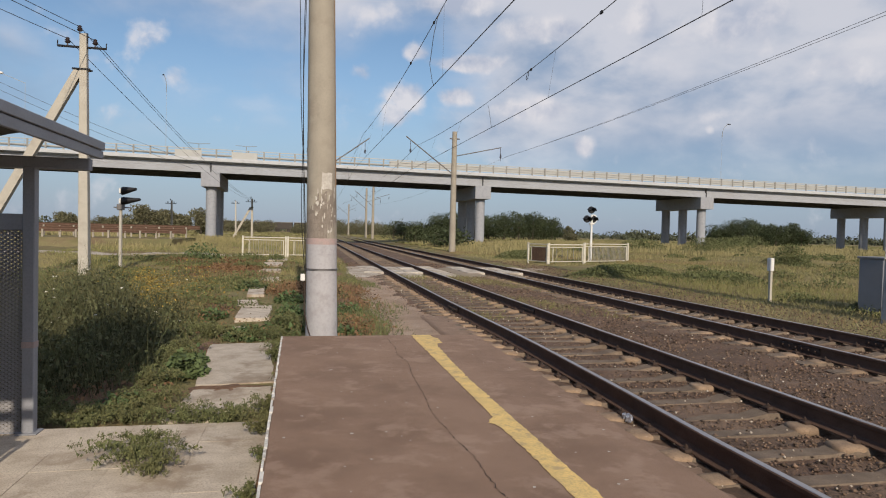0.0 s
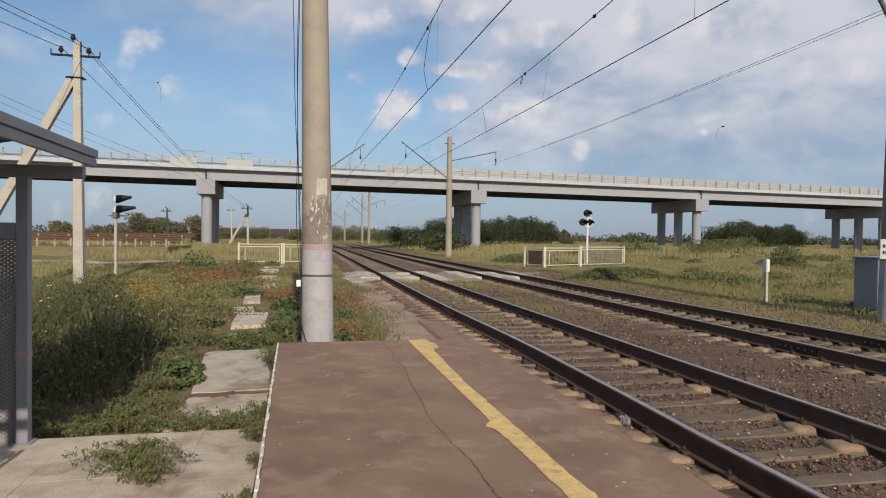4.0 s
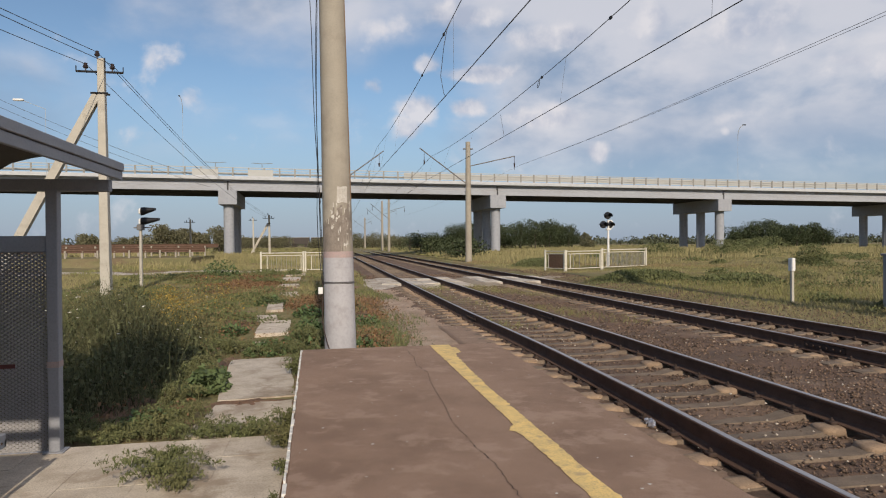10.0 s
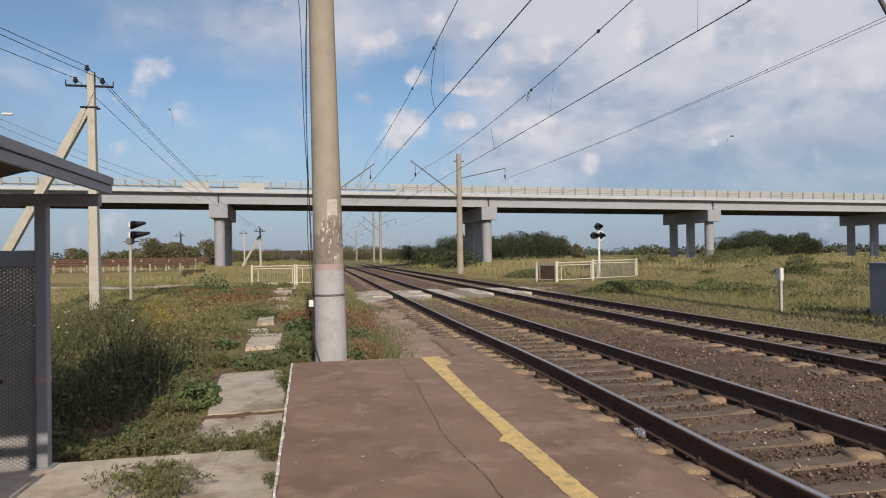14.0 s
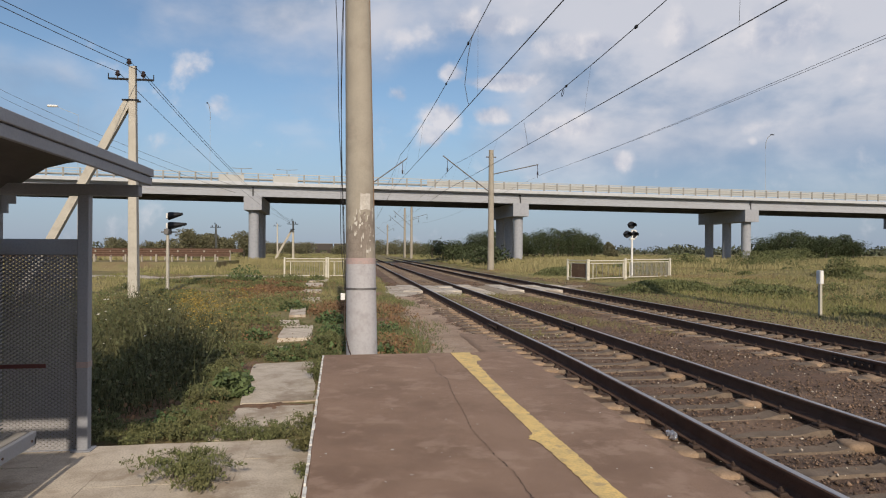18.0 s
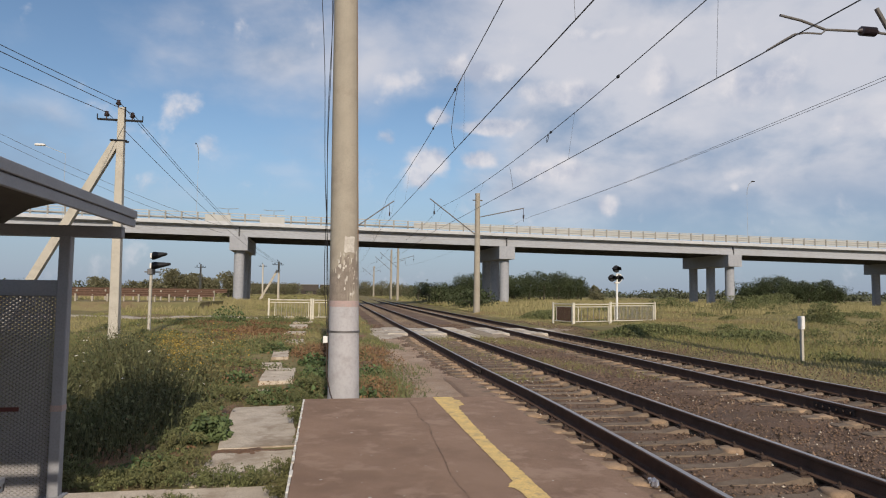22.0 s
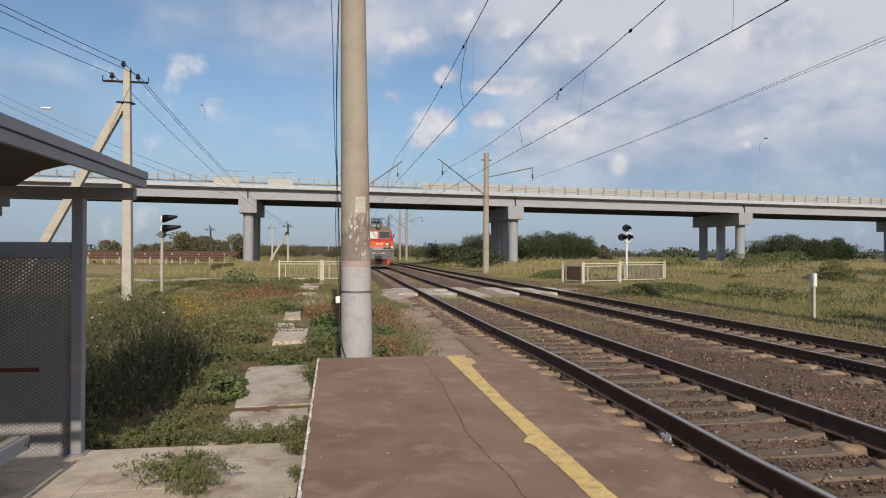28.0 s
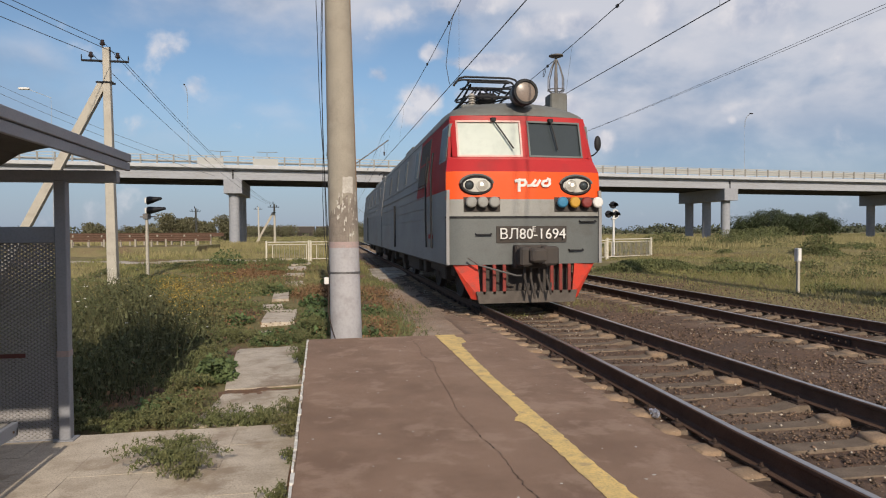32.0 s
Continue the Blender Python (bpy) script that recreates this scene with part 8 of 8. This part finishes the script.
        for a, b in zip(pts[:-1], pts[1:]):
            yb -= 0.0012
            d = Vector((b[0] - a[0], b[1] - a[1])).normalized() * r
            nn = Vector((-d.y, d.x))
            s.plate([(a[0] - d.x * .5 + nn.x, a[1] - d.y * .5 + nn.y), (b[0] + d.x * .5 + nn.x, b[1] + d.y * .5 + nn.y), (b[0] + d.x * .5 - nn.x, b[1] + d.y * .5 - nn.y), (a[0] - d.x * .5 - nn.x, a[1] - d.y * .5 - nn.y)], "y", yb - 0.004, yb + 0.02)
    part("operator_mark", s, M["white"], root, "white painted mark of plain strokes")
    # coupler, pocket and plough
    s = Shape()
    s.box(-0.30, 0.36, -0.16, 0.30, 0.78, 1.24, 0.03)
    part("coupler_pocket", s, M["under"], root)
    s = Shape()
    s.box(-0.14, 0.20, -0.62, 0.1, 0.92, 1.18, 0.04)
    s.box(0.10, 0.42, -0.60, -0.30, 0.86, 1.22, 0.04)
    s.box(-0.30, -0.04, -0.50, -0.22, 0.84, 1.20, 0.04)
    part("coupler", s, M["under"], root, "brown automatic coupler")
    for x, l in ((-0.10, 0.55), (0.02, 0.62), (0.18, 0.5), (0.34, 0.55)):
        s = Shape()
        s.tube([(x, -0.10, 0.85), (x - 0.03, -0.20, 0.6), (x + 0.04, -0.22, 0.85 - l), (x + 0.08, -0.12, 0.5)], 0.026, 6)
        part("brake_hose", s, M["under"], root)
    for sx in (-1, 1):
        s = Shape()
        s.loft([[(sx * a, 0.10, z), (sx * b, 0.22, z), (sx * b, 0.27, z), (sx * a, 0.15, z)] for z, a, b in ((0.18, 0.92, 1.08), (0.86, 0.98, 1.44))])
        part("plough_cheek", s, M["plough"], root, "bright red plough cheek")
    for x in (-0.86, -0.66, -0.46, 0.50, 0.68, 0.86):
        s = Shape()
        s.box(x - 0.035, x + 0.035, 0.05, 0.10, 0.28, 0.86, 0.01)
        part("plough_bar", s, M["ploughbar"], root)
    s = Shape()
    s.loft([[(-w, 0.05, z), (w, 0.05, z), (w, 0.14, z), (-w, 0.14, z)] for z, w in ((0.11, 0.96), (0.34, 1.02))])
    part("plough_blade", s, M["blade"], root, "dirty grey-brown plough blade")
    s = Shape()
    s.box(-1.0, 1.0, 0.30, 0.40, 0.2, 0.86)
    part("plough_back", s, M["under"], root)
    s = Shape()
    s.tube([(-1.20, -0.06, 1.0), (-1.0, -0.10, 0.86), (-0.3, -0.22, 0.66), (-0.2, -0.22, 0.66)], 0.018, 6)
    part("coupler_lever", s, M["steel"], root)
    for x0, x1, z in ((-1.02, -0.72, 1.44), (1.08, 1.42, 1.68), (0.86, 1.15, 1.12)):
        s = Shape()
        s.tube([(x0, nose(x0, z) + 0.01, z + 0.02), (x0, nose(x0, z) - 0.06, z), (x1, nose(x1, z) - 0.06, z), (x1, nose(x1, z) + 0.01, z + 0.02)], 0.016, 6)
        part("front_handle", s, M["black"], root)
    s = Shape()
    s.tube([(1.44, 0.7, 3.0), (1.56, 0.54, 3.05), (1.62, 0.46, 3.12)], 0.015, 5)
    mr = part("mirror_arm", s, M["black"], root)
    s = Shape()
    s.ball((1.62, 0.46, 3.28), 0.10, 12, (0.75, 0.45, 1.6))
    part("mirror", s, M["black"], mr, "black oval mirror", True)
    # something to see behind the panes
    s = Shape()
    s.box(-1.25, 1.25, 1.55, 1.6, 2.3, 3.75)
    part("cab_bulkhead", s, M["cabin"], root)


# left seal only: the red frame's pink highlight is put into this colour
M["pinkseal"] = material("highlighted red seal", (0.72, 0.42, 0.38), 0.5, scale=8, amount=0.4, bump=0.0)
build_loco()
LOCO_SIZE = 1.03                # brings the drawn body to its true size
for ob in LOCO.children_recursive:
    ob.location = ob.location * LOCO_SIZE
    ob.data.transform(Matrix.Scale(LOCO_SIZE, 4))


def build_dark_wagons():
    """A row of dark goods wagons far off beyond the fields."""
    for i in range(5):
        root = thing("goods_wagon", "dark far-off goods wagon", "wagon", pose(-33 + i * 7.6, 262, 1.0, 0, 0, -2), "goods wagons far off")
        s = Shape()
        s.box(-3.5, 3.5, -1.4, 1.4, 0.5, 3.0, 0.08)
        part("body", s, M["under"], root)
        s = Shape()
        s.box(-3.55, 3.55, -1.5, 1.5, 3.0, 3.2, 0.05)
        part("roof", s, M["galv"], root)
        for k in (-2.3, 2.3):
            s = Shape()
            s.box(k - 0.9, k + 0.9, -1.0, 1.0, -0.6, 0.5, 0.1)
            part("bogie", s, M["under"], root)


build_dark_wagons()


# ---- traffic on the viaduct ----
def build_car(name, label, category, paint, L, H, W):
    root = thing(name, label, category)
    s = Shape()
    s.plate([(-L / 2, 0.35), (L / 2, 0.35), (L / 2, 0.72), (L / 2 - 0.9, 0.92), (-L / 2 + 0.5, 0.95), (-L / 2, 0.85)], "y", -W / 2, W / 2)
    part("body", s, M[paint], root)
    s = Shape()
    s.plate([(-L / 2 + 0.5, 0.93), (L / 2 - 1.1, 0.93), (L / 2 - 1.8, H), (-L / 2 + 1.1, H)], "y", -W / 2 + 0.12, W / 2 - 0.12)
    part("cabin", s, M["lglass"], root, "dark glazed cabin")
    s = Shape()
    s.box(-L / 2 + 1.05, L / 2 - 1.75, -W / 2 + 0.12, W / 2 - 0.12, H, H + 0.05, 0.02)
    part("roof", s, M[paint], root)
    wheels = (-L / 2 + 0.85, L / 2 - 0.85)
    for x in wheels:
        for y in (-W / 2 + 0.1, W / 2 - 0.1):
            s = Shape()
            r = 0.32
            s.turned([(r * 0.5, -0.1), (r, -0.1), (r, 0.1), (r * 0.5, 0.1)], (x, y, r), "y", 14)
            part("wheel", s, M["under"], root)
    return root


GREY_CAR = build_car("car", "pale grey car on the viaduct", "car", "lband", 4.6, 1.5, 1.8)
GREEN_CAR = build_car("car", "dark green estate car on the viaduct", "car", "crownpaint", 4.8, 1.6, 1.8)
WHITE_CAR = build_car("car", "white car on the viaduct", "car", "white", 4.6, 1.5, 1.8)


def build_road_lamp():
    root = thing("street_lamp", "tall pale street lamp on the road ramp", "street lamp", pose(-23.4, 60.0, 0.3), "lamps on the viaduct")
    s = Shape()
    round_pole(s, 0, 0, -0.5, 12.9, 0.025, 0.012, n=10)
    part("post", s, M["railpale"], root)
    s = Shape()
    s.tube([(0, 0, 12.85), (-0.9, 0, 13.2), (-1.7, 0, 13.5)], 0.02, 6)
    part("arm", s, M["railpale"], root)
    s = Shape()
    s.box(-2.5, -1.65, -0.14, 0.14, 13.48, 13.66, 0.05)
    part("lamp_head", s, M["white"], root, "white lamp head")


build_road_lamp()


def build_deck_lamp(x, top, lean):
    """A tall thin lamp on the viaduct with a dark swept head."""
    p = via(x, 12.0, deck_z(x) + 2.3)
    root = thing("street_lamp", "tall thin pale street lamp with a dark swept head", "street lamp", pose(p.x, p.y, p.z), "lamps on the viaduct")
    h = top - p.z
    s = Shape()
    round_pole(s, 0, 0, -0.1, h - 2.0, 0.022, 0.012, n=8)
    part("post", s, M["railpale"], root)
    s = Shape()
    s.tube([(0, 0, h - 2.1), (0.05 * lean, 0, h - 1.2), (0.3 * lean, 0, h - 0.5), (0.9 * lean, 0, h)], 0.035, 6)
    part("arm", s, M["galv"], root)
    s = Shape()
    s.box(min(0.8 * lean, 1.3 * lean), max(0.8 * lean, 1.3 * lean), -0.12, 0.12, h - 0.08, h + 0.06, 0.03)
    part("lamp_head", s, M["black"], root, "dark lamp head")


build_deck_lamp(77.3, 18.8, 1.0)
build_deck_lamp(-21.7, 19.9, -0.35)


def loco_y(t):
    """Where the locomotive's front stands along the track: about 50 km/h all the way."""
    return 12.4 + (32.0 - t) * 13.85


def on_deck(x, lane):
    p = via(x, lane, deck_z(x) + 2.33)
    return p


def drive(ob, x0, t0, speed, lane):
    """Keys a vehicle along the viaduct at an even speed; it comes and goes beyond the ends of the view."""
    rows = []
    for t in (0.0, 8.0, 16.0, 24.0, 32.0):
        p = on_deck(x0 + speed * (t - t0), lane)
        rows.append((t, pose(p.x, p.y, p.z, 0, 0, 6.3 if speed > 0 else 186.3)))
    walk(ob, rows)


def motions():
    drive(GREY_CAR, -3.4, 19.0, -27.6, 7.0)
    drive(GREEN_CAR, 37.0, 24.0, 46.5, 11.0)
    drive(WHITE_CAR, 65.6, 26.0, -24.0, 14.0)
    walk(LOCO, [(t, pose(3.93 - 0.007 * min(loco_y(t), 75.0), loco_y(t), 0)) for t in (0.0, 8.0, 16.0, 24.0, 26.0, 27.0, 28.0, 29.0, 30.0, 31.0, 32.0)])
    for w in WHEELS:
        base = w.location.copy()
        walk(w, [(0.0, Matrix.Translation(base)), (28.0, Matrix.Translation(base))] + [(28.0 + k / 15, Matrix.Translation(base) @ Matrix.Rotation(k / 15 * 13.85 / 0.644, 4, "X")) for k in range(1, 61)])


motions()
